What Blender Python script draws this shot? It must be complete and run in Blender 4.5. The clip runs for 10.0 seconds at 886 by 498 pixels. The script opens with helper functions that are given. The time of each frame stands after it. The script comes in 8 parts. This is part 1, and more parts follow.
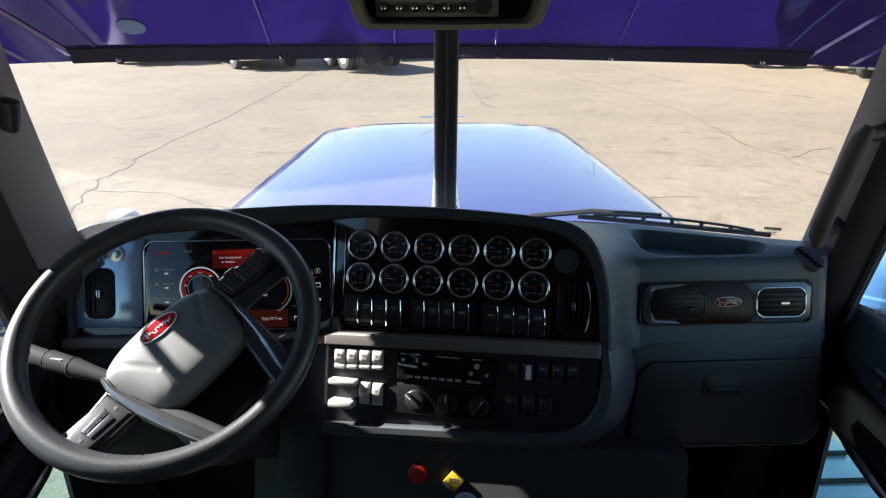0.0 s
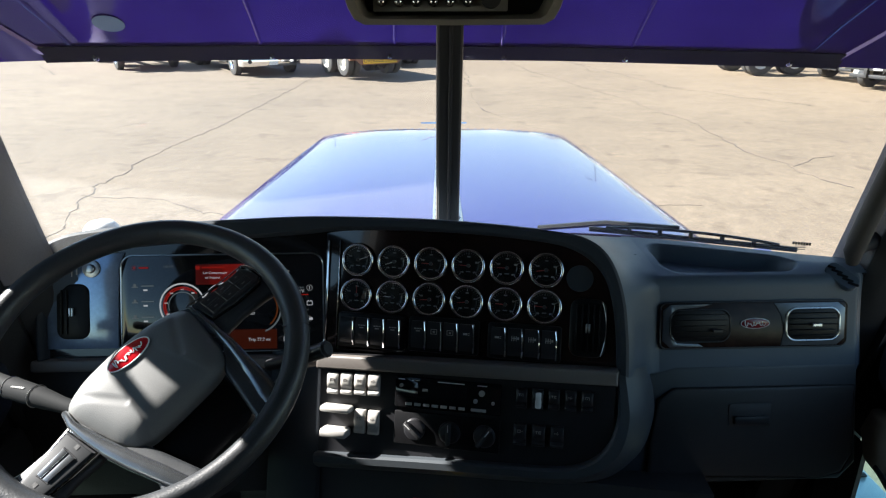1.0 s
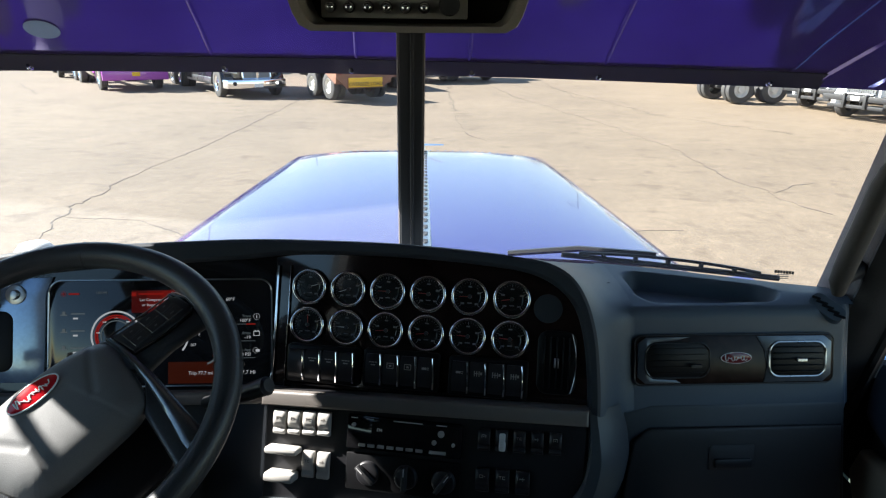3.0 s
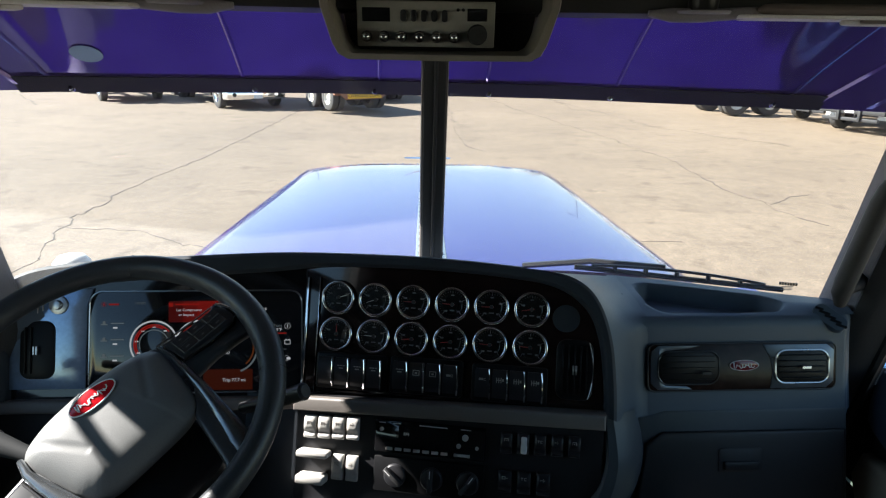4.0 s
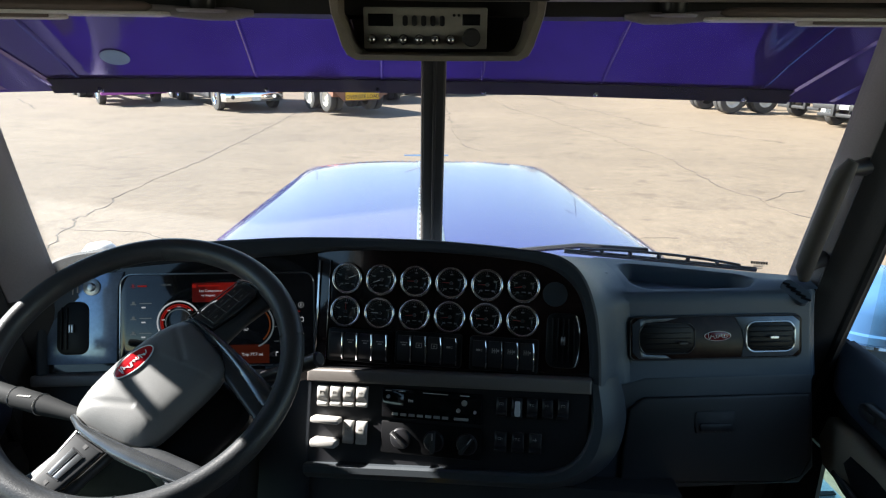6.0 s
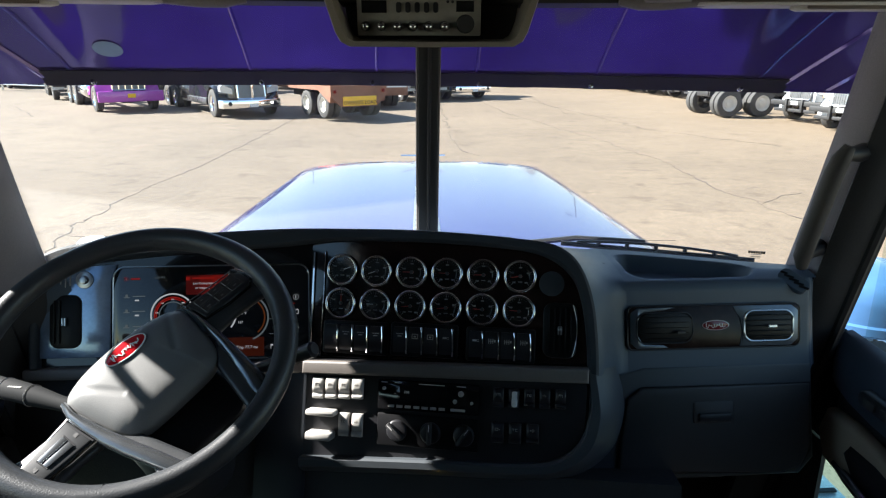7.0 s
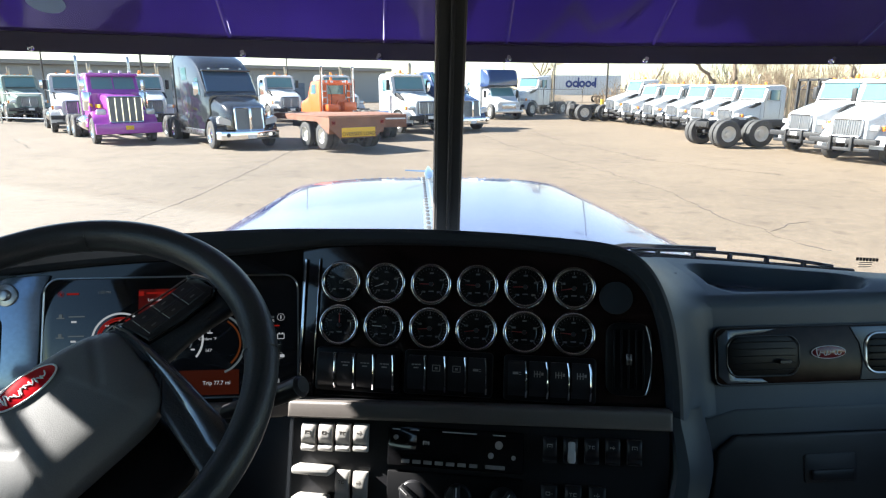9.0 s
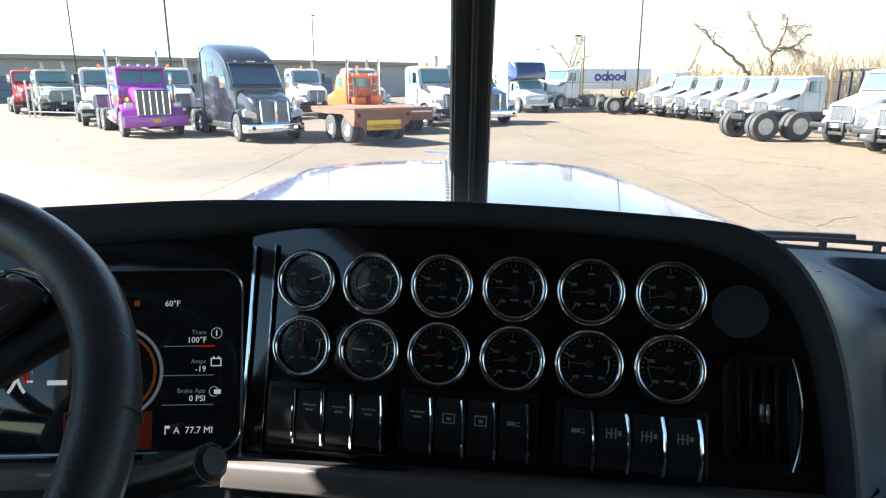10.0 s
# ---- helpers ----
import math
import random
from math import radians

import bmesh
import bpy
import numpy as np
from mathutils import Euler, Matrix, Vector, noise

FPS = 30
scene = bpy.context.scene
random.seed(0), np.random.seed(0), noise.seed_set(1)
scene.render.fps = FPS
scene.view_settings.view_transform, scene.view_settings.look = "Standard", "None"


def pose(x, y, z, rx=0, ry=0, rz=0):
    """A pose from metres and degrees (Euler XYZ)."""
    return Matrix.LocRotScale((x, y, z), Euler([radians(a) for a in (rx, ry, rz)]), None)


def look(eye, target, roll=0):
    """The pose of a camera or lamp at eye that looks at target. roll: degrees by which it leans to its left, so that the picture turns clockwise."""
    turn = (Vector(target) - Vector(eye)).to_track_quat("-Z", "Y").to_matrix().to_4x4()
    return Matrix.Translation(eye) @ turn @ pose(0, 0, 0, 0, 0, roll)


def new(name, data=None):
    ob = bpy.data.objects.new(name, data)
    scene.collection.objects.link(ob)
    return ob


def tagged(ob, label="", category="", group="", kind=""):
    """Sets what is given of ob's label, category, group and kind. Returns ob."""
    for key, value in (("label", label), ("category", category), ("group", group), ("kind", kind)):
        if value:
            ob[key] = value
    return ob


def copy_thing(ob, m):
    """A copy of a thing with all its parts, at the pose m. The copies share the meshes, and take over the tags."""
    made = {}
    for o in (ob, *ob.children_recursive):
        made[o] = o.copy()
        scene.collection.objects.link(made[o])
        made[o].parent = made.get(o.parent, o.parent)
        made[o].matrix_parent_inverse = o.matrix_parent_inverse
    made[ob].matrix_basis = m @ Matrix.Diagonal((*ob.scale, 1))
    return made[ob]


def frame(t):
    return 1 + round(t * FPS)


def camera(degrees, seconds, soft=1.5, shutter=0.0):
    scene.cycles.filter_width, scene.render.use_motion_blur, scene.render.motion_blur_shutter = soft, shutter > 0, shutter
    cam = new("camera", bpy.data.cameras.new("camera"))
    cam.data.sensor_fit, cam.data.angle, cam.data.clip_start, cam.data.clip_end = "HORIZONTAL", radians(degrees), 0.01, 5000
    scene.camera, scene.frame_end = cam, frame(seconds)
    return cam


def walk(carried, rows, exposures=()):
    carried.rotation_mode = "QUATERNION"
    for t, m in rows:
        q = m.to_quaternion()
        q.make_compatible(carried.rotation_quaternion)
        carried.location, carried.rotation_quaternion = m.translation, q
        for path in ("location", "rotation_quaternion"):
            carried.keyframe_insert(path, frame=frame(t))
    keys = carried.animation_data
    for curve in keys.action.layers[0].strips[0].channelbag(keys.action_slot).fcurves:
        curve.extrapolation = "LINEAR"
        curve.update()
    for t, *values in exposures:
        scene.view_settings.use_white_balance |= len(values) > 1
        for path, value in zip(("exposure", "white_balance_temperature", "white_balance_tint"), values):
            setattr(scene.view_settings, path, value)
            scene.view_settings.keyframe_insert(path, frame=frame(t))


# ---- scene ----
cam = camera(69.2, 10.0, soft=1.2)
PATH = [
    (0, (0.085, 0.025, 2.67), (0.149, 1.891, 1.951), -0.3),
    (0.5, (0.089, 0.054, 2.664), (0.154, 1.919, 1.943), -0.1),
    (1, (0.083, 0.127, 2.649), (0.149, 1.999, 1.95), -0.1),
    (1.5, (0.088, 0.178, 2.616), (0.168, 2.054, 1.929), 0.4),
    (2, (0.113, 0.2, 2.602), (0.204, 2.082, 1.931), 0.7),
    (2.5, (0.144, 0.212, 2.612), (0.247, 2.097, 1.953), 0.7),
    (3.8, (0.091, 0.183, 2.64), (0.212, 2.09, 2.048), 0.9),
    (4, (0.082, 0.157, 2.646), (0.204, 2.061, 2.047), 0.9),
    (4.5, (0.072, 0.104, 2.661), (0.195, 2.008, 2.061), 0.8),
    (5, (0.064, 0.075, 2.658), (0.19, 1.979, 2.057), 0.7),
    (5.5, (0.068, 0.043, 2.651), (0.194, 1.947, 2.051), 0.5),
    (7, (0.079, 0.038, 2.615), (0.21, 1.948, 2.036), 0.1),
    (7.2, (0.073, 0.055, 2.575), (0.206, 1.967, 2.002), -0.2),
    (7.5, (0.062, 0.102, 2.53), (0.195, 2.016, 1.965), -0.2),
    (8, (0.064, 0.192, 2.513), (0.196, 2.109, 1.958), -0.2),
    (8.5, (0.057, 0.225, 2.513), (0.195, 2.153, 1.999), -0.0),
    (9, (0.05, 0.307, 2.49), (0.189, 2.244, 2.009), -0.0),
    (9.3, (0.056, 0.407, 2.456), (0.176, 2.345, 1.977), 0.0),
    (9.5, (0.066, 0.488, 2.425), (0.179, 2.425, 1.939), 0.2),
    (9.7, (0.078, 0.566, 2.404), (0.175, 2.503, 1.914), -0.0),
    (10, (0.082, 0.642, 2.394), (0.140, 2.579, 1.898), -0.2),
]
walk(cam, [(t, look(eye, target, roll)) for t, eye, target, roll in PATH],
     [(0, 2.27), (5.5, 2.27), (8.0, 2.29), (9.0, 2.33), (10, 2.49)])

# ---- light ----
world = bpy.data.worlds.new("sky")
scene.world = world
world.use_nodes = True
wn = world.node_tree.nodes
sky = wn.new("ShaderNodeTexSky")
sky.sky_type = "NISHITA"
sky.sun_disc = False
SUN_DIR = Vector((-0.791, 0.212, 0.574)).normalized()
sky.sun_elevation = math.asin(SUN_DIR.z)
sky.sun_rotation = math.atan2(SUN_DIR.x, SUN_DIR.y)
sky.air_density, sky.dust_density = 1.0, 0.1
world.node_tree.links.new(sky.outputs[0], wn["Background"].inputs[0])
wn["Background"].inputs[1].default_value = 0.06
sun = new("sun", bpy.data.lights.new("sun", "SUN"))
sun.data.energy, sun.data.angle, sun.data.color = 5.0, radians(0.53), (1.0, 0.965, 0.915)
sun.rotation_euler = SUN_DIR.to_track_quat("Z", "Y").to_euler()

# ---- materials ----


def mat(name, base, rough=0.5, metal=0.0, var=0.12, scale=6.0, grain=60.0, bump=0.08, coat=0.0, rvar=0.1, emit=None, power=0.0, coord="Object", tint=None, bdist=0.002):
    """A surface with colour and roughness varied at two scales and a fine relief."""
    m = bpy.data.materials.new(name)
    m.use_nodes = True
    nt = m.node_tree
    b = nt.nodes["Principled BSDF"]
    tc = nt.nodes.new("ShaderNodeTexCoord")
    big, fine = nt.nodes.new("ShaderNodeTexNoise"), nt.nodes.new("ShaderNodeTexNoise")
    big.inputs["Scale"].default_value, big.inputs["Detail"].default_value = scale, 5
    fine.inputs["Scale"].default_value, fine.inputs["Detail"].default_value = grain, 3
    for n in (big, fine):
        nt.links.new(tc.outputs[coord], n.inputs["Vector"])
    mixv = nt.nodes.new("ShaderNodeMath")
    mixv.operation = "ADD"
    nt.links.new(big.outputs[0], mixv.inputs[0])
    nt.links.new(fine.outputs[0], mixv.inputs[1])
    half = nt.nodes.new("ShaderNodeMath")
    half.operation, half.inputs[1].default_value = "MULTIPLY", 0.5
    nt.links.new(mixv.outputs[0], half.inputs[0])
    ramp = nt.nodes.new("ShaderNodeValToRGB")
    lo = [c * (1 - var) for c in base]
    hi = [min(1, c * (1 + var)) for c in (tint or base)]
    ramp.color_ramp.elements[0].position, ramp.color_ramp.elements[1].position = 0.33, 0.67
    ramp.color_ramp.elements[0].color, ramp.color_ramp.elements[1].color = (*lo, 1), (*hi, 1)
    nt.links.new(half.outputs[0], ramp.inputs[0])
    nt.links.new(ramp.outputs[0], b.inputs["Base Color"])
    rr = nt.nodes.new("ShaderNodeMapRange")
    rr.inputs[3].default_value, rr.inputs[4].default_value = max(0.02, rough * (1 - rvar)), min(1, rough * (1 + rvar))
    nt.links.new(big.outputs[0], rr.inputs[0])
    nt.links.new(rr.outputs[0], b.inputs["Roughness"])
    b.inputs["Metallic"].default_value = metal
    b.inputs["Coat Weight"].default_value = coat
    b.inputs["Coat Roughness"].default_value = 0.04
    if bump:
        bp = nt.nodes.new("ShaderNodeBump")
        bp.inputs["Strength"].default_value, bp.inputs["Distance"].default_value = bump, bdist
        nt.links.new(fine.outputs[0], bp.inputs["Height"])
        nt.links.new(bp.outputs[0], b.inputs["Normal"])
    if emit:
        b.inputs["Emission Color"].default_value = (*emit, 1)
        b.inputs["Emission Strength"].default_value = power
    return m


def glass(name, tint=(0.96, 0.98, 0.97), rough=0.0, gloss=1.0, dust=0.0):
    """A thin pane: clear, with mirror gloss by the angle."""
    m = bpy.data.materials.new(name)
    m.use_nodes = True
    nt = m.node_tree
    nt.nodes.remove(nt.nodes["Principled BSDF"])
    tr, gl, mx, fr = (nt.nodes.new("ShaderNode" + k) for k in ("BsdfTransparent", "BsdfGlossy", "MixShader", "LayerWeight"))
    tr.inputs[0].default_value = (*tint, 1)
    gl.inputs["Roughness"].default_value = rough
    # the gloss grows with the fifth power of the slant, alike on both faces
    fr.inputs[0].default_value = 0.5
    pw, sc = nt.nodes.new("ShaderNodeMath"), nt.nodes.new("ShaderNodeMath")
    pw.operation, pw.inputs[1].default_value = "POWER", 5.0
    sc.operation, sc.inputs[1].default_value, sc.inputs[2].default_value = "MULTIPLY_ADD", 0.9 * gloss, 0.035 * gloss
    nt.links.new(fr.outputs["Facing"], pw.inputs[0])
    nt.links.new(pw.outputs[0], sc.inputs[0])
    nt.links.new(sc.outputs[0], mx.inputs[0])
    nt.links.new(tr.outputs[0], mx.inputs[1])
    nt.links.new(gl.outputs[0], mx.inputs[2])
    last = mx
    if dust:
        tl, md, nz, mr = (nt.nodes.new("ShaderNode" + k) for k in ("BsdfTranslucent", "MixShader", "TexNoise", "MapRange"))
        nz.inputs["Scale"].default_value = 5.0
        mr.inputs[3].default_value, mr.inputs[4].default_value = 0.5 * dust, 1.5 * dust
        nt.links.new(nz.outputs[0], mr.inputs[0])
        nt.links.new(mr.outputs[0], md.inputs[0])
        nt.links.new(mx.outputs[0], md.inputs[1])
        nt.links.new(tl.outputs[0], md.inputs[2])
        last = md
    nt.links.new(last.outputs[0], nt.nodes["Material Output"].inputs[0])
    return m


M_PAD = mat("slate_blue_dash_vinyl", (0.060, 0.085, 0.114), 0.45, grain=900, bump=0.35, bdist=0.0006)
M_BROW = mat("black_dash_vinyl", (0.032, 0.038, 0.047), 0.60, grain=900, bump=0.3, bdist=0.0006)
M_BROW.node_tree.nodes["Principled BSDF"].inputs["Specular IOR Level"].default_value = 0.25
M_TAUPE = mat("taupe_plastic", (0.15, 0.134, 0.122), 0.48, grain=700, bump=0.25, bdist=0.0006)
# the lower band's lit tone is put into the colour, paler than the glovebox
M_LOWBAND = mat("lit_band_plastic", (0.058, 0.067, 0.076), 0.46, grain=700, bump=0.25, bdist=0.0006)
M_GREY = mat("grey_dash_plastic", (0.048, 0.047, 0.048), 0.46, grain=700, bump=0.25, bdist=0.0006)
M_BLACK = mat("black_plastic", (0.022, 0.022, 0.025), 0.36, grain=500, bump=0.1, bdist=0.0005)
M_DARK = mat("dark_charcoal_trim", (0.036, 0.036, 0.038), 0.6, grain=300, bump=0.2)
M_GLOSSB = mat("gloss_black", (0.008, 0.008, 0.009), 0.08, bump=0, coat=0.5)
M_CHROME = mat("chrome", (0.82, 0.83, 0.85), 0.07, 1.0, var=0.03, bump=0)
M_SATIN = mat("satin_silver", (0.55, 0.56, 0.58), 0.28, 1.0, var=0.05, bump=0.02)
# silver with the reflected sky's blue mixed into its base colour
M_SILVERPANEL = mat("sky_tinted_silver", (0.33, 0.45, 0.64), 0.14, 0.6, var=0.12, grain=150, bump=0.05)
M_LEATHER = mat("black_rim_leather", (0.036, 0.039, 0.043), 0.38, scale=10, grain=420, bump=0.5, bdist=0.0008, var=0.2)
M_HUB = mat("grey_hub_plastic", (0.150, 0.152, 0.150), 0.52, grain=800, bump=0.35, bdist=0.0006)
M_RED = mat("red_enamel", (0.55, 0.012, 0.02), 0.15, var=0.08, bump=0, coat=0.6)
M_REDKNOB = mat("red_plastic", (0.5, 0.02, 0.02), 0.4, bump=0.1)
M_YELLOW = mat("yellow_plastic", (0.55, 0.36, 0.02), 0.4, bump=0.1)
M_WHITEP = mat("white_print", (0.75, 0.75, 0.75), 0.6, bump=0)
M_DIALFACE = mat("dial_face", (0.012, 0.013, 0.014), 0.22, bump=0, coat=0.8)
M_NEEDLE = mat("red_needle", (0.40, 0.03, 0.025), 0.5, bump=0)
M_SWITCH = mat("pale_grey_switch", (0.46, 0.445, 0.42), 0.45, grain=600, bump=0.15, bdist=0.0005)
M_HEAD = mat("taupe_headliner", (0.50, 0.45, 0.405), 0.85, grain=500, bump=0.4)
M_LINER = mat("charcoal_cab_liner", (0.045, 0.043, 0.042), 0.9, grain=300, bump=0.4)
M_REAR = mat("grey_rear_liner", (0.11, 0.107, 0.104), 0.9, grain=300, bump=0.4)
M_CEIL = mat("grey_ceiling_liner", (0.05, 0.048, 0.046), 0.9, grain=300, bump=0.4)
M_BLIND = mat("pale_taupe_blind_fabric", (0.72, 0.67, 0.64), 0.8, grain=400, bump=0.3)
M_PILLAR = mat("taupe_pillar_plastic", (0.31, 0.28, 0.295), 0.55, grain=500, bump=0.2)
M_CARPET = mat("dark_floor_mat", (0.012, 0.012, 0.012), 0.9, grain=200, bump=0.6)
M_VENT = mat("deep_black_vent", (0.007, 0.007, 0.008), 0.4, bump=0.05)
M_VENT.node_tree.nodes["Principled BSDF"].inputs["Specular IOR Level"].default_value = 0.25
M_RUBBER = mat("black_rubber", (0.014, 0.014, 0.015), 0.7, grain=120, bump=0.2)
M_TYRE = mat("tyre_rubber", (0.050, 0.049, 0.048), 0.75, scale=4, var=0.3, grain=30, bump=0.3)
M_PURPLE = mat("purple_truck_paint", (0.020, 0.010, 0.115), 0.18, 0.0, var=0.04, scale=1.5, grain=3, bump=0.0, coat=0.7, rvar=0.03)
M_VISOR = mat("purple_visor_paint", (0.115, 0.062, 0.36), 0.07, 0.3, var=0.35, scale=2.2, grain=5, bump=0.12, bdist=0.006, coat=1.0)
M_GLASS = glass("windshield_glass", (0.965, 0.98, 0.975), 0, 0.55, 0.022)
M_PEEP = glass("teal_peep_glass", (0.72, 0.93, 0.93))
M_WIN = glass("side_glass", (0.85, 0.90, 0.88))
M_SCREEN = mat("screen_black", (0.01, 0.011, 0.013), 0.06, bump=0, coat=0.7)
M_STEEL = mat("polished_steel", (0.72, 0.74, 0.76), 0.12, 1.0, var=0.04, bump=0.01)


def burl():
    m = mat("dark_burl_veneer", (0.016, 0.0085, 0.0080), 0.10, var=0.8, scale=16, grain=70, bump=0.0, coat=0.7)
    return m


M_BURL = burl()


def glow(name, colour, power):
    m = bpy.data.materials.new(name)
    m.use_nodes = True
    b = m.node_tree.nodes["Principled BSDF"]
    b.inputs["Base Color"].default_value = (0.006, 0.006, 0.006, 1)
    b.inputs["Specular IOR Level"].default_value = 0.1
    b.inputs["Emission Color"].default_value = (*colour, 1)
    b.inputs["Emission Strength"].default_value = power
    return m


M_LITWHITE = glow("screen_white", (0.8, 0.85, 0.9), 0.09)
M_LITRED = glow("screen_red", (0.75, 0.022, 0.012), 0.05)
M_LITORANGE = glow("screen_orange", (0.8, 0.20, 0.04), 0.016)
M_LITGREY = glow("screen_grey", (0.4, 0.5, 0.55), 0.035)
M_WARN = [glow("screen_warning_%s" % w, (0.75, 0.022, 0.012), p) for w, p in (("dim", 0.010), ("mid", 0.020), ("bright", 0.030), ("full", 0.036))]

# ---- mesh tools ----
PLACE = {}


def thing(name, label, category, M=None, kind="", group=""):
    ob = tagged(new(name), label, category, group, kind)
    ob.empty_display_size = 0.05
    M = M or Matrix()
    ob.matrix_basis = M
    PLACE[ob.name] = M
    return ob


def finish(name, bm, material, smooth=38):
    me = bpy.data.meshes.new(name)
    bm.to_mesh(me)
    bm.free()
    me.materials.append(material)
    if smooth:
        me.polygons.foreach_set("use_smooth", [True] * len(me.polygons))
        me.set_sharp_from_angle(angle=radians(smooth))
    return me


def put(name, me, parent=None, M=None, label=""):
    """Links a mesh at the world pose M under a parent."""
    ob = new(name, me)
    M = M or Matrix()
    if parent is not None:
        ob.parent = parent
        ob.matrix_basis = PLACE[parent.name].inverted() @ M
    else:
        ob.matrix_basis = M
    PLACE[ob.name] = M
    if label:
        ob["label"] = label
    return ob


def part(name, bm, material, parent, label="", M=None, smooth=38):
    return put(name, finish(name, bm, material, smooth), parent, M, label)


def solo(name, bm, material, label, category, kind="", group="", M=None, smooth=38):
    """A thing that is one mesh."""
    return tagged(put(name, finish(name, bm, material, smooth), None, M), label, category, group, kind)


def merge(bm, other, M=None):
    if M is not None:
        bmesh.ops.transform(other, matrix=M, verts=other.verts)
    me = bpy.data.meshes.new("tmp")
    other.to_mesh(me)
    other.free()
    bm.from_mesh(me)
    bpy.data.meshes.remove(me)


def box(bm, x0, x1, y0, y1, z0, z1, bev=0.0, seg=2, M=None):
    b = bmesh.new()
    bmesh.ops.create_cube(b, size=1.0)
    for v in b.verts:
        v.co = Vector((x0 + (v.co.x + 0.5) * (x1 - x0), y0 + (v.co.y + 0.5) * (y1 - y0), z0 + (v.co.z + 0.5) * (z1 - z0)))
    if bev:
        bmesh.ops.bevel(b, geom=b.edges[:], offset=bev, segments=seg, affect="EDGES", profile=0.5)
    merge(bm, b, M)


def cyl(bm, r, z0, z1, M=None, seg=24, r2=None, bev=0.0):
    b = bmesh.new()
    bmesh.ops.create_cone(b, cap_ends=True, segments=seg, radius1=r, radius2=r if r2 is None else r2, depth=z1 - z0)
    bmesh.ops.translate(b, verts=b.verts, vec=(0, 0, (z0 + z1) / 2))
    if bev:
        rim = [e for e in b.edges if abs(e.verts[0].co.z - e.verts[1].co.z) < 1e-6]
        bmesh.ops.bevel(b, geom=rim, offset=bev, segments=2, affect="EDGES", profile=0.5)
    merge(bm, b, M)


def prism(bm, poly, z0, z1, M=None, bev=0.0, seg=2, sides=False):
    """A polygon of (x, y) drawn out from z0 to z1."""
    b = bmesh.new()
    low = [b.verts.new((x, y, z0)) for x, y in poly]
    high = [b.verts.new((x, y, z1)) for x, y in poly]
    b.faces.new(low[::-1])
    b.faces.new(high)
    n = len(poly)
    for i in range(n):
        b.faces.new((low[i], low[(i + 1) % n], high[(i + 1) % n], high[i]))
    bmesh.ops.recalc_face_normals(b, faces=b.faces)
    if bev:
        rim = [e for e in b.edges if abs(e.verts[0].co.z - e.verts[1].co.z) < 1e-6 or sides]
        bmesh.ops.bevel(b, geom=rim, offset=bev, segments=seg, affect="EDGES", profile=0.5)
    merge(bm, b, M)


def rrect(w, h, r, cx=0.0, cy=0.0, seg=5):
    """A rounded rectangle's outline."""
    out = []
    for qx, qy, a0 in ((1, 1, 0), (-1, 1, 90), (-1, -1, 180), (1, -1, 270)):
        for i in range(seg + 1):
            a = radians(a0 + 90 * i / seg)
            out.append((cx + qx * (w / 2 - r) + r * math.cos(a), cy + qy * (h / 2 - r) + r * math.sin(a)))
    return out


def loft(bm, rings, closed=True, caps=True, wrap=False):
    """A skin over rings of points, one ring after another."""
    vs = [[bm.verts.new(p) for p in ring] for ring in rings]
    n = len(vs[0])
    faces = []
    pairs = list(zip(vs, vs[1:])) + ([(vs[-1], vs[0])] if wrap else [])
    for a, b in pairs:
        for i in range(n if closed else n - 1):
            faces.append(bm.faces.new((a[i], a[(i + 1) % n], b[(i + 1) % n], b[i])))
    if caps and closed and not wrap:
        faces.append(bm.faces.new(vs[0][::-1]))
        faces.append(bm.faces.new(vs[-1]))
    bmesh.ops.recalc_face_normals(bm, faces=faces)


def tube(bm, pts, r, seg=8, radii=None, closed=False):
    """A round bar along a line of points."""
    pts = [Vector(p) for p in pts]
    rings = []
    n = len(pts)
    for i, p in enumerate(pts):
        if closed:
            d = pts[(i + 1) % n] - pts[i - 1]
        else:
            d = pts[min(i + 1, n - 1)] - pts[max(i - 1, 0)]
        q = d.to_track_quat("Z", "Y")
        rr = radii[i] if radii else r
        rings.append([p + q @ Vector((rr * math.cos(2 * math.pi * k / seg), rr * math.sin(2 * math.pi * k / seg), 0)) for k in range(seg)])
    if closed:
        loft(bm, rings, True, False, True)
    else:
        loft(bm, rings)


class Sticks:
    """Many thin round sticks gathered as plain lists, for one quick mesh."""

    def __init__(self):
        self.v, self.f = [], []

    def add(self, pts, radii, seg=3):
        base = len(self.v)
        n = len(pts)
        for i, p in enumerate(pts):
            q = (pts[min(i + 1, n - 1)] - pts[max(i - 1, 0)]).to_track_quat("Z", "Y")
            for k in range(seg):
                a = 2 * math.pi * k / seg
                self.v.append(p + q @ Vector((radii[i] * math.cos(a), radii[i] * math.sin(a), 0)))
        for i in range(n - 1):
            for k in range(seg):
                a, c = base + i * seg + k, base + i * seg + (k + 1) % seg
                self.f.append((a, c, c + seg, a + seg))

    def mesh(self, name, material):
        me = bpy.data.meshes.new(name)
        me.from_pydata([tuple(v) for v in self.v], [], self.f)
        me.materials.append(material)
        me.polygons.foreach_set("use_smooth", [True] * len(me.polygons))
        return me


def torus(bm, R, r, M=None, seg=48, sub=10, squash=1.0):
    b = bmesh.new()
    rings = []
    for i in range(seg):
        a = 2 * math.pi * i / seg
        rings.append([Vector(((R + r * math.cos(t)) * math.cos(a), (R + r * math.cos(t)) * math.sin(a), squash * r * math.sin(t))) for t in (2 * math.pi * k / sub for k in range(sub))])
    loft(b, rings, True, False, True)
    merge(bm, b, M)


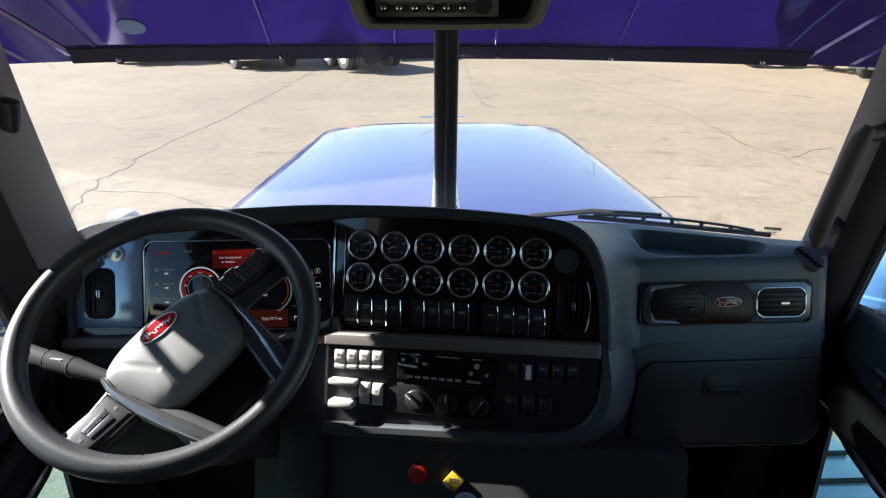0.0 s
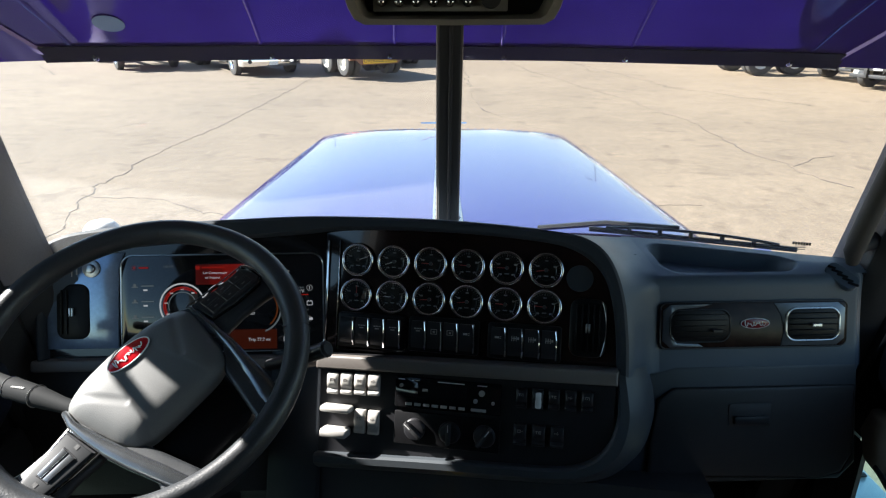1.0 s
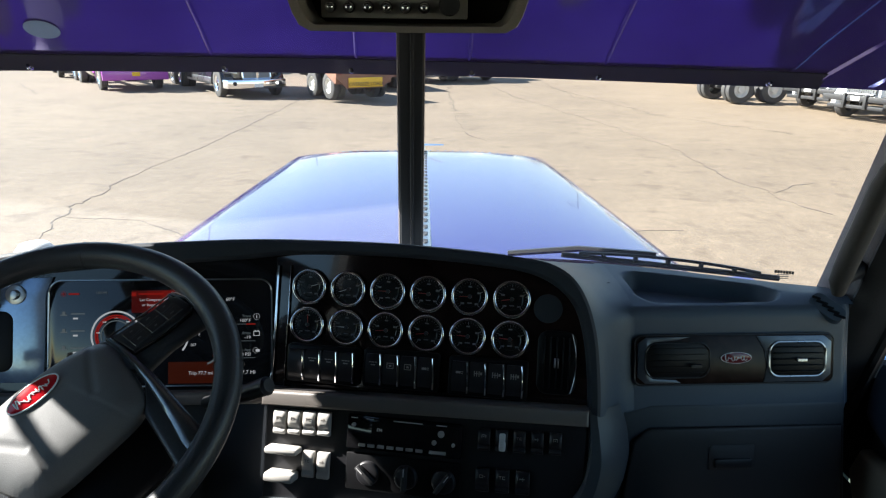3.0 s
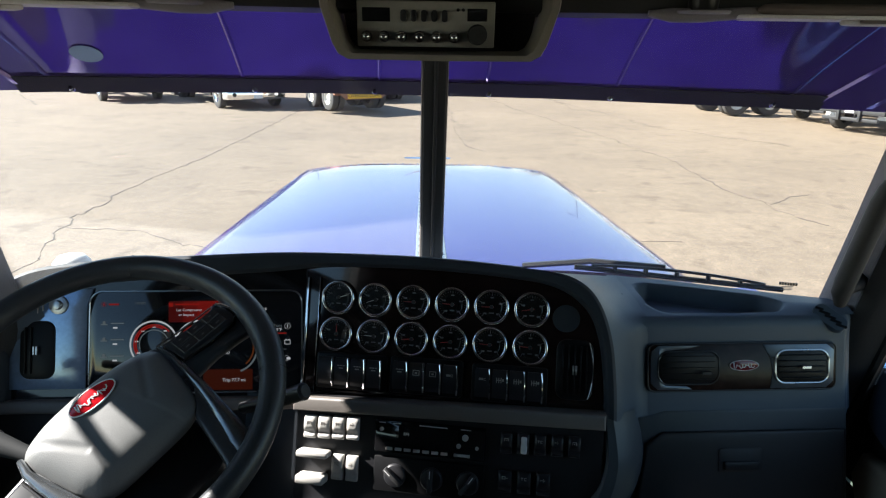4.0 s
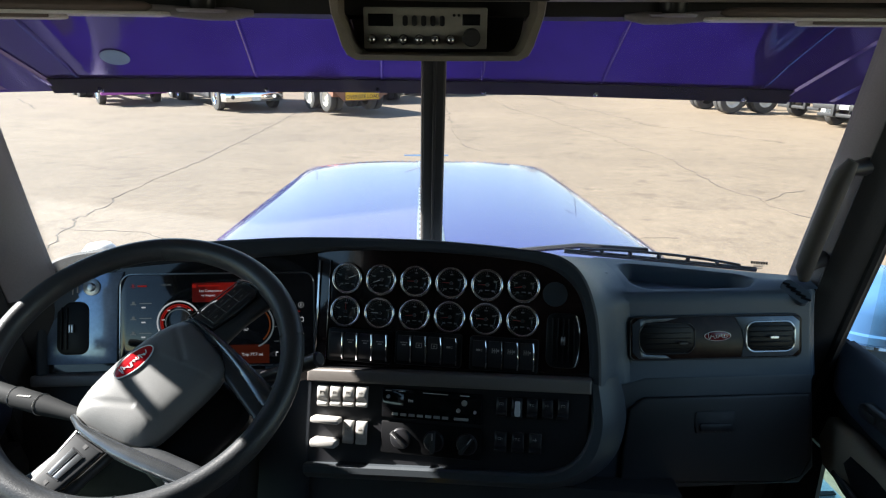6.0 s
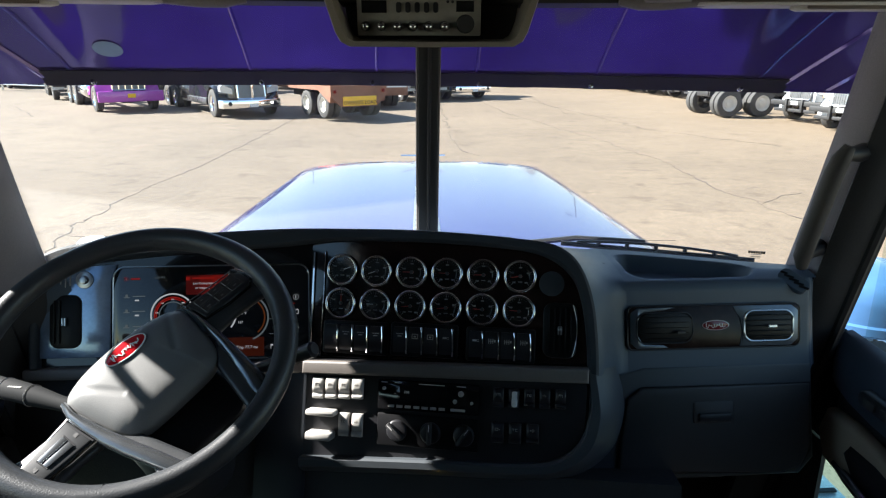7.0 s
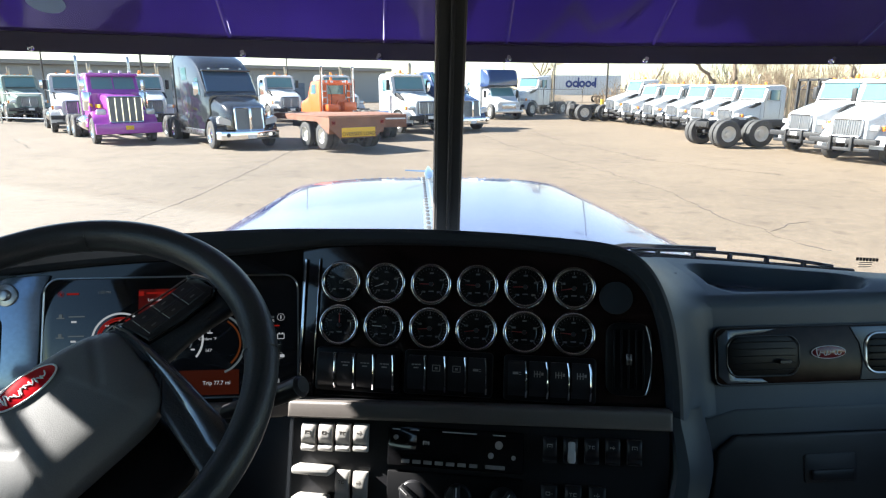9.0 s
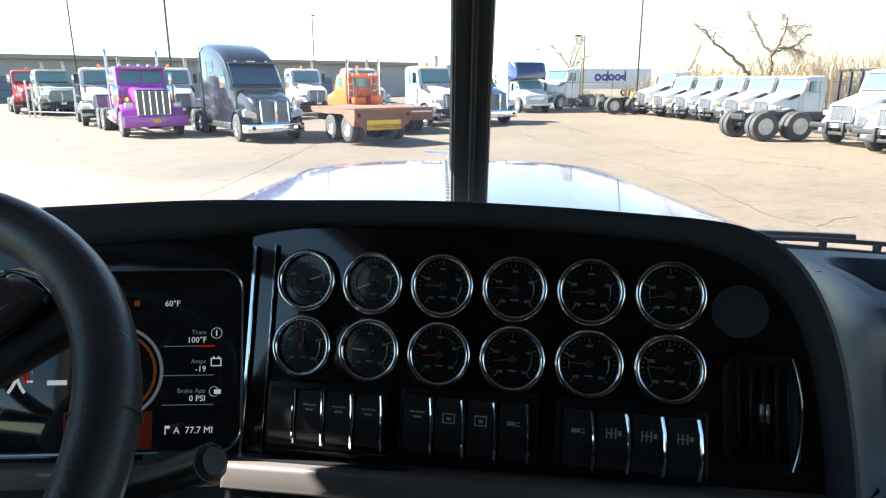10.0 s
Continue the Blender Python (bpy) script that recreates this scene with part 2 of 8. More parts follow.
def axes(P, u, v, w):
    u, v, w = Vector(u), Vector(v), Vector(w)
    return Matrix(((u.x, v.x, w.x, P[0]), (u.y, v.y, w.y, P[1]), (u.z, v.z, w.z, P[2]), (0, 0, 0, 1)))


def panel(P, yaw, tilt, roll=0.0):
    """The pose of a panel that faces the cab: x right, y up the panel, z out of it."""
    a, b = radians(yaw), radians(tilt)
    u = Vector((math.cos(a), math.sin(a), 0))
    into = Vector((-math.sin(a), math.cos(a), 0))
    v = math.cos(b) * Vector((0, 0, 1)) + math.sin(b) * into
    return axes(P, u, v, u.cross(v)) @ pose(0, 0, 0, 0, 0, roll)


XC = 0.145
PF = panel((0.135, 1.245, 2.200), -14, 20, 1.2)
PL = panel((0.135, 1.140, 2.000), -15, 20, 1.8)
PS = panel((-0.350, 1.300, 2.200), 0, 20)
PP = panel((0.700, 1.182, 2.130), 0, 15)


def words(text, size, M, material, parent, name="lettering", align="CENTER", thick=0.0003):
    cu = bpy.data.curves.new(name, "FONT")
    cu.body, cu.size, cu.align_x, cu.align_y, cu.extrude = text, size, align, "CENTER", thick
    cu.resolution_u = 2
    cu.materials.append(material)
    ob = new(name, cu)
    ob.parent = parent
    ob.matrix_basis = PLACE[parent.name].inverted() @ M
    PLACE[ob.name] = M
    return ob


def off(x, y, z=0.0):
    return Matrix.Translation((x, y, z))

# ---- cab shell ----


def yb(x):
    """The foot of the windshield over x."""
    return 1.525 - 0.318 * abs(x - XC)


RAKE = -0.27
GLASS_Z0, GLASS_Z1 = 2.14, 2.80


def glass_at(x, z):
    return Vector((x, yb(x) + RAKE * (z - 2.17), z))


window_1 = thing("window_1", "two-piece flat windshield with black rubber centre strip", "window", pose(XC, 1.5, 2.15), "structure")
for sx in (-1, 1):
    b = bmesh.new()
    a0, a1 = XC + sx * 0.02, XC + sx * 0.80
    ring = [glass_at(a0, GLASS_Z0), glass_at(a1, GLASS_Z0), glass_at(a1 - sx * 0.02, GLASS_Z1), glass_at(a0, GLASS_Z1)]
    loft(b, [ring, [p + Vector((0, 0.006, 0)) for p in ring]])
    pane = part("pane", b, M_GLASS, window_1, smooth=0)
    pane.visible_shadow = False
    # dark seal along the foot and the head of the pane
    for z, r in ((2.135, 0.010), (2.755, 0.02)):
        b = bmesh.new()
        tube(b, [glass_at(a0, z), glass_at(a1, z)], r, 8)
        part("seal", b, M_RUBBER, window_1)
b = bmesh.new()
rows_ = []
XPOST = XC - 0.0035
for z in (2.10, 2.82):
    c = glass_at(XC, z) + Vector((XPOST - XC, 0, 0))
    rows_.append([c + Vector(d) for d in ((-0.0255, 0.0, 0), (-0.020, -0.022, 0), (0.020, -0.022, 0), (0.0255, 0.0, 0), (0.019, 0.022, 0), (-0.019, 0.022, 0))])
loft(b, rows_)
part("centre_post", b, M_DARK, window_1, "black rubber-clad windshield divider")
for sx in (-1, 1):
    b = bmesh.new()
    tube(b, [glass_at(XC, z) + Vector((XPOST - XC + sx * 0.0215, -0.014, 0)) for z in (2.10, 2.82)], 0.0042, 6)
    part("edge_bead", b, M_TAUPE, window_1)
b = bmesh.new()
tube(b, [glass_at(XC, z) + Vector((XPOST - XC + 0.002, -0.024, 0)) for z in (2.10, 2.82)], 0.004, 6)
part("seam_bead", b, M_DARK, window_1)

# faint maker's sticker low on the passenger's pane
b = bmesh.new()
for i in range(7):
    o = glass_at(0.817 + i * 0.0046, 2.212)
    box(b, o.x, o.x + 0.0036, o.y - 0.004, o.y - 0.002, o.z, o.z + 0.0055)
for k in range(3):
    o = glass_at(0.823, 2.208 - 0.004 * k)
    box(b, o.x, o.x + 0.022, o.y - 0.004, o.y - 0.002, o.z, o.z + 0.0008)
part("sticker", b, M_DARK, window_1, "small dark printed glass sticker")


def pillar(sx, name):
    """A windshield pillar with its inner cover, leaning back with the glass."""
    p = thing(name, "taupe plastic windshield pillar cover with dark door seal", "pillar", pose(XC + sx * 0.8, 1.25, 2.1), "structure")
    def sect(z, pts):
        return [Vector((XC + sx * x, y + RAKE * (z - 2.21), z)) for x, y in pts]
    cover = [(0.752, 1.285), (0.760, 1.250), (0.782, 1.217), (0.808, 1.203), (0.825, 1.212), (0.83, 1.29)]
    b = bmesh.new()
    loft(b, [sect(z, [(x + 0.008 * math.sin((z - 2.1) * 4), y) for x, y in cover]) for z in (2.185, 2.25, 2.35, 2.5, 2.65, 2.80)])
    part("pillar_cover", b, M_PILLAR, p)
    b = bmesh.new()
    loft(b, [sect(z, [(x + 0.004, y + 0.002) for x, y in cover]) for z in (1.75, 2.0, 2.184)])
    part("kick_trim", b, M_DARK, p, "black trim below the pillar cover")
    # the west frame reaches further back, shaped so its shade falls on the wheel hub
    back = 1.182 if sx > 0 else 1.118
    b = bmesh.new()
    loft(b, [sect(z, [(0.774, 1.210) if sx > 0 else (0.812, 1.197), (0.800, 1.190) if sx > 0 else (0.826, 1.180), (0.846, back), (0.862, back), (0.95, 1.285), (0.95, 1.32), (0.832, 1.30)]) for z in (1.2, 2.06, 2.4, 2.82)])
    part("door_frame", b, M_DARK, p, "black door frame and seal")
    b = bmesh.new()
    tube(b, [sect(z, [(0.845, back + 0.004)])[0] for z in (1.5, 2.0, 2.4, 2.8)], 0.011, 8)
    part("door_seal", b, M_RUBBER, p)
    return p


pillar(1, "wall_pillar_east")
pillar(-1, "wall_pillar_west")


def grab_handle():
    g = thing("grab_handle", "dark taupe rubber grab handle on the windshield pillar", "handle", pose(0.90, 1.2, 2.25))
    # stands off the pillar on two feet
    lo, hi = Vector((0.851, 1.180, 2.218)), Vector((0.862, 1.122, 2.462))
    pts = [lo.lerp(hi, i / 10) + Vector((0.010 * abs(2 * i / 10 - 1) ** 6, 0, 0)) for i in range(11)]
    b = bmesh.new()
    tube(b, pts, 0.017, 14, [0.010, 0.0165, 0.0175, 0.0175, 0.0175, 0.0175, 0.0175, 0.0175, 0.0175, 0.0165, 0.010])
    part("grip", b, mat("brown_grey_rubber", (0.060, 0.054, 0.050), 0.6, grain=400, bump=0.2), g)
    for p, q in ((lo.lerp(hi, 0.10), (0.918, 1.222, 2.246)), (lo.lerp(hi, 0.93), (0.930, 1.160, 2.445))):
        b = bmesh.new()
        tube(b, [p, p.lerp(Vector(q), 0.5), Vector(q)], 0.014, 10, [0.012, 0.014, 0.018])
        part("foot", b, M_BLACK, g)


grab_handle()


def pillar_clip():
    g = thing("pillar_clip", "small black plastic clip with chrome screw on the pillar", "clip", pose(-0.61, 1.2, 2.5))
    b = bmesh.new()
    box(b, -0.017, 0.017, -0.014, 0.012, -0.030, 0.030, 0.009, 3, pose(-0.620, 1.165, 2.492, 12, 18, 0))
    part("body", b, M_BLACK, g)
    b = bmesh.new()
    cyl(b, 0.008, 0, 0.008, pose(-0.632, 1.145, 2.535, 90, 0, 0), 12)
    part("screw", b, M_CHROME, g)


pillar_clip()


M_DOORPAD = mat("dark_slate_door_vinyl", (0.045, 0.060, 0.090), 0.36, grain=900, bump=0.3, bdist=0.0006)
M_ARM = mat("warm_taupe_door_panel", (0.40, 0.33, 0.25), 0.5, grain=700, bump=0.2, bdist=0.0006)


def door(sx, name):
    """A cab door: window above, upholstered panel, pull pocket, small peep window low down."""
    d = thing(name, "closed cab door with dark vinyl panel and window", "door", pose(XC + sx * 0.87, 0.4, 1.25), "structure")
    def X(a, c):
        return (XC + sx * a, XC + sx * c) if sx > 0 else (XC + sx * c, XC + sx * a)
    xi, xo = 0.855, 0.925
    b = bmesh.new()
    # frame round the window and the peep window
    for y0, y1, z0, z1 in ((0.10, 1.19, 1.79, 2.05), (0.10, 0.80, 1.35, 1.79), (1.305, 1.32, 1.35, 1.79), (0.80, 1.305, 1.35, 1.45), (0.10, 0.17, 2.05, 2.78)):
        box(b, *X(xi, xo), y0, y1, z0, z1)
    box(b, *X(xi, xi + 0.010), 1.205, 1.305, 1.45, 1.79)
    part("door_panel", b, M_DARK, d)
    b = bmesh.new()
    ledge = [(0.012, 2.062), (-0.020, 2.060), (-0.048, 2.048), (-0.072, 2.022), (-0.080, 1.990), (-0.062, 1.955), (0.0, 1.940), (0.012, 1.94)]
    loft(b, [[Vector((XC + sx * (xi + (dx * f if dx < 0 else dx)), y, z + up)) for dx, z in ledge] for y, f, up in ((0.12, 1.0, 0.0), (0.6, 1.0, 0.0), (0.90, 0.98, 0.0), (1.03, 0.88, 0.001), (1.11, 0.70, 0.003), (1.17, 0.45, 0.006), (1.205, 0.20, 0.008))])
    bmesh.ops.recalc_face_normals(b, faces=b.faces)
    part("window_ledge", b, M_DOORPAD, d, "dark slate blue padded window ledge")
    b = bmesh.new()
    prism(b, [(0.15, 1.60), (0.55, 1.66), (0.95, 1.755), (1.10, 1.785), (1.165, 1.795), (1.195, 1.85), (1.18, 1.905), (1.10, 1.91), (0.95, 1.885), (0.5, 1.86), (0.15, 1.86)], xi - 0.035, xi, axes((XC, 0, 0), (0, 1, 0), (0, 0, 1), (sx, 0, 0)), 0.012, 3)
    part("arm_panel", b, M_ARM if sx > 0 else M_DARK, d, "taupe moulded lower panel" if sx > 0 else "charcoal moulded lower panel")
    b = bmesh.new()
    prism(b, [(0.55, 1.70), (0.95, 1.785), (1.075, 1.815), (1.105, 1.845), (1.09, 1.872), (1.02, 1.872), (0.9, 1.85), (0.55, 1.80)], xi - 0.037, xi - 0.02, axes((XC, 0, 0), (0, 1, 0), (0, 0, 1), (sx, 0, 0)), 0.004, 2)
    part("pull_pocket", b, M_BLACK, d)
    b = bmesh.new()
    tube(b, [(XC + sx * (xi - 0.048), 0.93 + 0.045 * i, 1.785 + 0.009 * i) for i in range(5)], 0.011, 10, [0.006, 0.011, 0.011, 0.011, 0.006])
    part("door_pull", b, M_CHROME, d, "chrome inner door handle")
    b = bmesh.new()
    prism(b, rrect(0.11, 0.030, 0.014, 0.99, 2.012), xi - 0.082, xi - 0.060, axes((XC, 0, 0), (0, 1, 0), (0, 0, 1), (sx, 0, 0)), 0.004, 2)
    part("switch_plate", b, M_BLACK, d)
    for k in range(2):
        b = bmesh.new()
        box(b, *X(xi - 0.087, xi - 0.080), 0.950 + 0.045 * k, 0.982 + 0.045 * k, 2.004, 2.020, 0.002)
        part("window_switch", b, M_DARK, d)
    for z0, z1, y0, y1 in ((2.05, 2.80, 0.15, 1.19), (1.45, 1.79, 0.80, 1.305)):
        b = bmesh.new()
        g = xi + (0.03 if z0 > 2 else 0.013)
        box(b, *X(g, g + 0.006), y0, y1, z0, z1)
        w = part("pane", b, M_WIN if z0 > 2 else M_PEEP, d, smooth=0)
        w.visible_shadow = False
    return d


door(1, "door_1")
door(-1, "door_2")


def side_step():
    """A ribbed polished step below the passenger's door, seen through the low pane."""
    g = thing("side_step", "polished ribbed aluminium step outside the door", "step", pose(1.4, 1.8, 1.0))
    b = bmesh.new()
    box(b, 1.13, 1.72, 1.32, 2.30, 0.98, 1.04, 0.008)
    part("tread", b, mat("pale_polished_aluminium", (0.55, 0.60, 0.60), 0.25, 0.5, var=0.08, bump=0.02), g)
    for k in range(6):
        b = bmesh.new()
        box(b, 1.15, 1.70, 1.38 + 0.15 * k, 1.40 + 0.15 * k, 1.041, 1.050, 0.002, 1)
        part("grip_strip", b, M_RUBBER, g)
    for y in (1.40, 1.56):
        b = bmesh.new()
        box(b, 1.05, 1.65, y - 0.03, y + 0.03, 0.86, 0.98, 0.01)
        box(b, 1.03, 1.09, y - 0.03, y + 0.03, 0.90, 1.40, 0.01)
        part("bracket", b, M_BLACK, g)


side_step()

# shell: roof, rear wall, side walls behind the doors, floor
b = bmesh.new()
box(b, XC - 0.95, XC + 0.95, -0.95, 1.30, 2.98, 3.03)
solo("ceiling", b, M_CEIL, "dark grey padded cab ceiling", "ceiling", "structure")
b = bmesh.new()
box(b, XC - 0.95, XC + 0.95, -1.0, -0.95, 1.2, 3.0)
solo("wall_rear", b, M_REAR, "dark grey padded rear wall of the cab", "wall", "structure")
for sx, nm in ((1, "wall_east"), (-1, "wall_west")):
    b = bmesh.new()
    for y0, y1, z0, z1 in ((-0.95, 0.10, 1.2, 2.98), (0.10, 1.2, 2.80, 2.98), (0.10, 1.60, 1.2, 1.35)):
        lo, hi = sorted((XC + sx * 0.87, XC + sx * 0.94))
        box(b, lo, hi, y0, y1, z0, z1)
    solo(nm, b, M_LINER, "charcoal trimmed side wall of the cab", "wall", "structure")
    b = bmesh.new()
    box(b, lo, hi, 1.322, 1.60, 1.352, 2.02)
    box(b, lo, hi, 1.192, 1.322, 1.792, 2.02)
    solo("trim_kick_panel", b, M_CARPET, "black kick panel beside the footwell", "trim", "structure")
b = bmesh.new()
box(b, XC - 0.95, XC + 0.95, -1.0, 1.65, 1.15, 1.2)
solo("floor", b, M_CARPET, "black rubber cab floor mat", "floor", "structure")
b = bmesh.new()
box(b, XC - 0.95, XC + 0.95, 1.60, 1.65, 1.2, 2.04)
solo("wall_front", b, M_DARK, "dark firewall behind the dashboard", "wall", "structure")

# header over the windshield
hd = thing("trim_header", "taupe moulded header panel above the windshield", "header", pose(XC, 1.2, 2.75), "structure")
b = bmesh.new()
prof = [(1.02, 2.775), (1.06, 2.735), (1.14, 2.722), (1.30, 2.735), (1.45, 2.76), (1.45, 3.0), (0.96, 3.0), (0.98, 2.86)]
loft(b, [[Vector((x, y - 0.12 * abs(x - XC) + 0.05, z)) for y, z in prof] for x in [XC + 0.93 * (k / 8 - 1) for k in range(17)]])
part("header_panel", b, M_HEAD, hd)
b = bmesh.new()
loft(b, [[Vector((x, y - 0.12 * abs(x - XC) + 0.05, z)) for y, z in ((1.17, 2.700), (1.20, 2.694), (1.24, 2.70), (1.24, 2.735), (1.17, 2.735))] for x in [XC + 0.90 * (k / 8 - 1) for k in range(17)]])
part("lower_lip", b, M_DARK, hd, "dark recessed lip")


M_BLINDEDGE = mat("brown_blind_edge", (0.15, 0.115, 0.10), 0.65, bump=0.15)


def sun_blind(sx):
    """A folded blind: brown fabric roll along its rear edge, pale lower face, flap and pivot."""
    v = thing("sun_blind", "folded-up taupe sun blind with brown edge under the header", "sun visor", pose(XC + sx * 0.45, 1.2, 2.70), group="interior sun blinds")
    M = Matrix.Translation((XC, 0, 0)) @ Matrix.Diagonal((sx, 1, 1, 1)) @ pose(0, 0, 0, 0, 0, -6.5)
    b = bmesh.new()
    pts = [(0.29, 1.20), (0.33, 1.250), (0.78, 1.258), (0.815, 1.235), (0.82, 1.185), (0.80, 1.168), (0.31, 1.168)]
    prism(b, pts, 2.693, 2.699, M, 0.0025, 2)
    bmesh.ops.recalc_face_normals(b, faces=b.faces)
    part("blade", b, M_BLIND, v)
    b = bmesh.new()
    loft(b, [[M @ Vector((u, 1.176 + 0.012 * f * math.cos(a), 2.706 + 0.0085 * f * math.sin(a))) for a in (2 * math.pi * k / 12 for k in range(12))] for u, f in ((0.325, 0.3), (0.335, 0.85), (0.36, 1.0), (0.58, 1.0), (0.79, 0.95), (0.812, 0.75), (0.82, 0.2))])
    part("fabric_roll", b, M_BLINDEDGE, v, "brown rolled rear edge")
    b = bmesh.new()
    prism(b, [(0.45, 1.185), (0.475, 1.222), (0.74, 1.226), (0.765, 1.20), (0.75, 1.180), (0.47, 1.178)], 2.686, 2.693, M, 0.0025, 2)
    bmesh.ops.recalc_face_normals(b, faces=b.faces)
    flap = part("mirror_flap", b, M_BLIND, v)
    b = bmesh.new()
    box(b, 0.475, 0.745, 1.172, 1.179, 2.688, 2.697, 0.002, 2, M)
    bmesh.ops.recalc_face_normals(b, faces=b.faces)
    part("flap_hinge", b, M_BLINDEDGE, flap, "brown hinge strip")
    b = bmesh.new()
    tube(b, [M @ Vector(p) for p in ((0.175, 1.205, 2.700), (0.21, 1.205, 2.698), (0.25, 1.20, 2.697), (0.31, 1.19, 2.701), (0.36, 1.178, 2.705))], 0.010, 10, [0.005, 0.011, 0.010, 0.009, 0.006])
    part("pivot_arm", b, M_PILLAR, v)
    b = bmesh.new()
    cyl(b, 0.040, 2.699, 2.704, M @ Matrix.Translation((0.255, 1.205, 0)), 20, 0.043, 0.0015)
    bmesh.ops.recalc_face_normals(b, faces=b.faces)
    part("pivot_flange", b, M_PILLAR, v)
    b = bmesh.new()
    cyl(b, 0.021, 2.703, 2.745, M @ Matrix.Translation((0.255, 1.205, 0)), 16, 0.026, 0.003)
    bmesh.ops.recalc_face_normals(b, faces=b.faces)
    part("pivot_boss", b, M_BLACK, v)


sun_blind(-1)
sun_blind(1)


def radio_console():
    """An open-fronted box that hangs from the header, with a two-way radio in it."""
    c = thing("overhead_console", "dark taupe overhead radio box with rounded lower corners", "console", pose(0.137, 1.2, 2.72))
    M = panel((0.137, 1.170, 2.680), -3, -4)
    w0, w1, z0, z1 = 0.175, 0.150, 0.042, -0.050
    def outline(k, s):
        pts = [(-w0 * s, z0), (-w0 * s + 0.002, z0 - 0.02), (-w1 * s - 0.008, z1 * 0.55), (-w1 * s, z1 * 0.85), (-w1 * s + 0.014, z1), (0, z1 * 1.02), (w1 * s - 0.014, z1), (w1 * s, z1 * 0.85), (w1 * s + 0.008, z1 * 0.55), (w0 * s - 0.002, z0 - 0.02), (w0 * s, z0)]
        return [M @ Vector((x, y + 0.0, k)) for x, y in pts]
    def inner(k, s=0.9):
        pts = [(-w0 * s, z0), (-w0 * s, z0 - 0.02), (-w1 * s - 0.006, z1 * 0.5), (-w1 * s, z1 * 0.72), (-w1 * s + 0.01, z1 * 0.84), (0, z1 * 0.86), (w1 * s - 0.01, z1 * 0.84), (w1 * s, z1 * 0.72), (w1 * s + 0.006, z1 * 0.5), (w0 * s, z0 - 0.02), (w0 * s, z0)]
        return [M @ Vector((x, y, k)) for x, y in pts]
    b = bmesh.new()
    loft(b, [inner(-0.055), inner(0.028), inner(0.034, 0.915), outline(0.036, 0.985), outline(0.028, 1.0), outline(-0.10, 1.02), outline(-0.13, 0.9)], False)
    bmesh.ops.recalc_face_normals(b, faces=b.faces)
    part("shell", b, mat("olive_taupe_plastic", (0.27, 0.235, 0.195), 0.5, grain=500, bump=0.15, bdist=0.0006), c)
    b = bmesh.new()
    prism(b, [(-0.155, 0.045), (-0.14, -0.044), (0.14, -0.044), (0.155, 0.045)], -0.06, -0.052, M)
    part("back_plate", b, M_BLACK, c)
    b = bmesh.new()
    box(b, -0.18, 0.18, 0.042, 0.052, -0.12, 0.03, 0.003, 2, M)
    part("top_plate", b, M_DARK, c)
    r = thing("two_way_radio", "grey two-way radio with chrome knobs in the overhead box", "radio", M @ off(-0.021, 0.0, -0.02))
    R = M @ off(-0.021, -0.001, -0.012)
    b = bmesh.new()
    box(b, -0.104, 0.104, -0.034, 0.032, -0.03, 0.0, 0.002, 2, R)
    part("face", b, mat("grey_radio_face", (0.46, 0.44, 0.39), 0.35, 0.2, bump=0.05), r)
    for cx, cy, w, h in ((-0.075, 0.012, 0.042, 0.020), (0.077, 0.013, 0.030, 0.018)):
        b = bmesh.new()
        box(b, cx - w / 2, cx + w / 2, cy - h / 2, cy + h / 2, -0.002, 0.0015, 0.0005, 1, R)
        part("display", b, M_SCREEN, r, "dark display window")
    for i in range(5):
        b = bmesh.new()
        prism(b, rrect(0.009, 0.017, 0.004, -0.034 + 0.0155 * i, 0.011), 0, 0.004, R, 0.0012)
        part("rocker", b, M_BLACK, r)
    for i in range(6):
        b = bmesh.new()
        cyl(b, 0.0085, 0, 0.012, R @ off(-0.090 + 0.0265 * i, -0.019), 16, 0.0075, 0.001)
        kn = part("knob", b, M_BLACK if i == 0 else M_DARK, r)
        b = bmesh.new()
        kc = R @ off(-0.090 + 0.0265 * i, -0.019)
        loft(b, [[kc @ Vector((q * math.cos(a), q * math.sin(a), z)) for a in (2 * math.pi * k / 16 for k in range(16))] for q, z in ((0.0072, 0.010), (0.0070, 0.0135), (0.0055, 0.0165), (0.0030, 0.0185), (0.0003, 0.0190))])
        part("knob_cap", b, M_CHROME, kn, "chrome domed knob cap")
    b = bmesh.new()
    cyl(b, 0.0155, 0, 0.014, R @ off(0.078, -0.015), 24, 0.014, 0.0015)
    part("channel_knob", b, M_DARK, r)
    for cx in (0.048, 0.056):
        b = bmesh.new()
        cyl(b, 0.0025, 0, 0.002, R @ off(cx, 0.020), 8)
        part("lamp", b, M_BLACK, r)
    lamp = thing("dome_lamp", "clear dome lamp lens in the header", "lamp", pose(0.137, 1.12, 2.735))
    b = bmesh.new()
    prism(b, rrect(0.20, 0.05, 0.02, 0.137, 1.13), 2.722, 2.734, None, 0.003)
    part("lens", b, mat("frosted_lens", (0.55, 0.56, 0.62), 0.2, bump=0.05, coat=0.5), lamp)
    b = bmesh.new()
    prism(b, rrect(0.22, 0.066, 0.024, 0.137, 1.13), 2.727, 2.740)
    part("lamp_frame", b, M_GREY, lamp)


radio_console()

# ---- dashboard ----
dash = thing("dashboard", "wrap-around truck dashboard in slate blue and black vinyl", "dashboard", pose(XC, 1.2, 1.6))

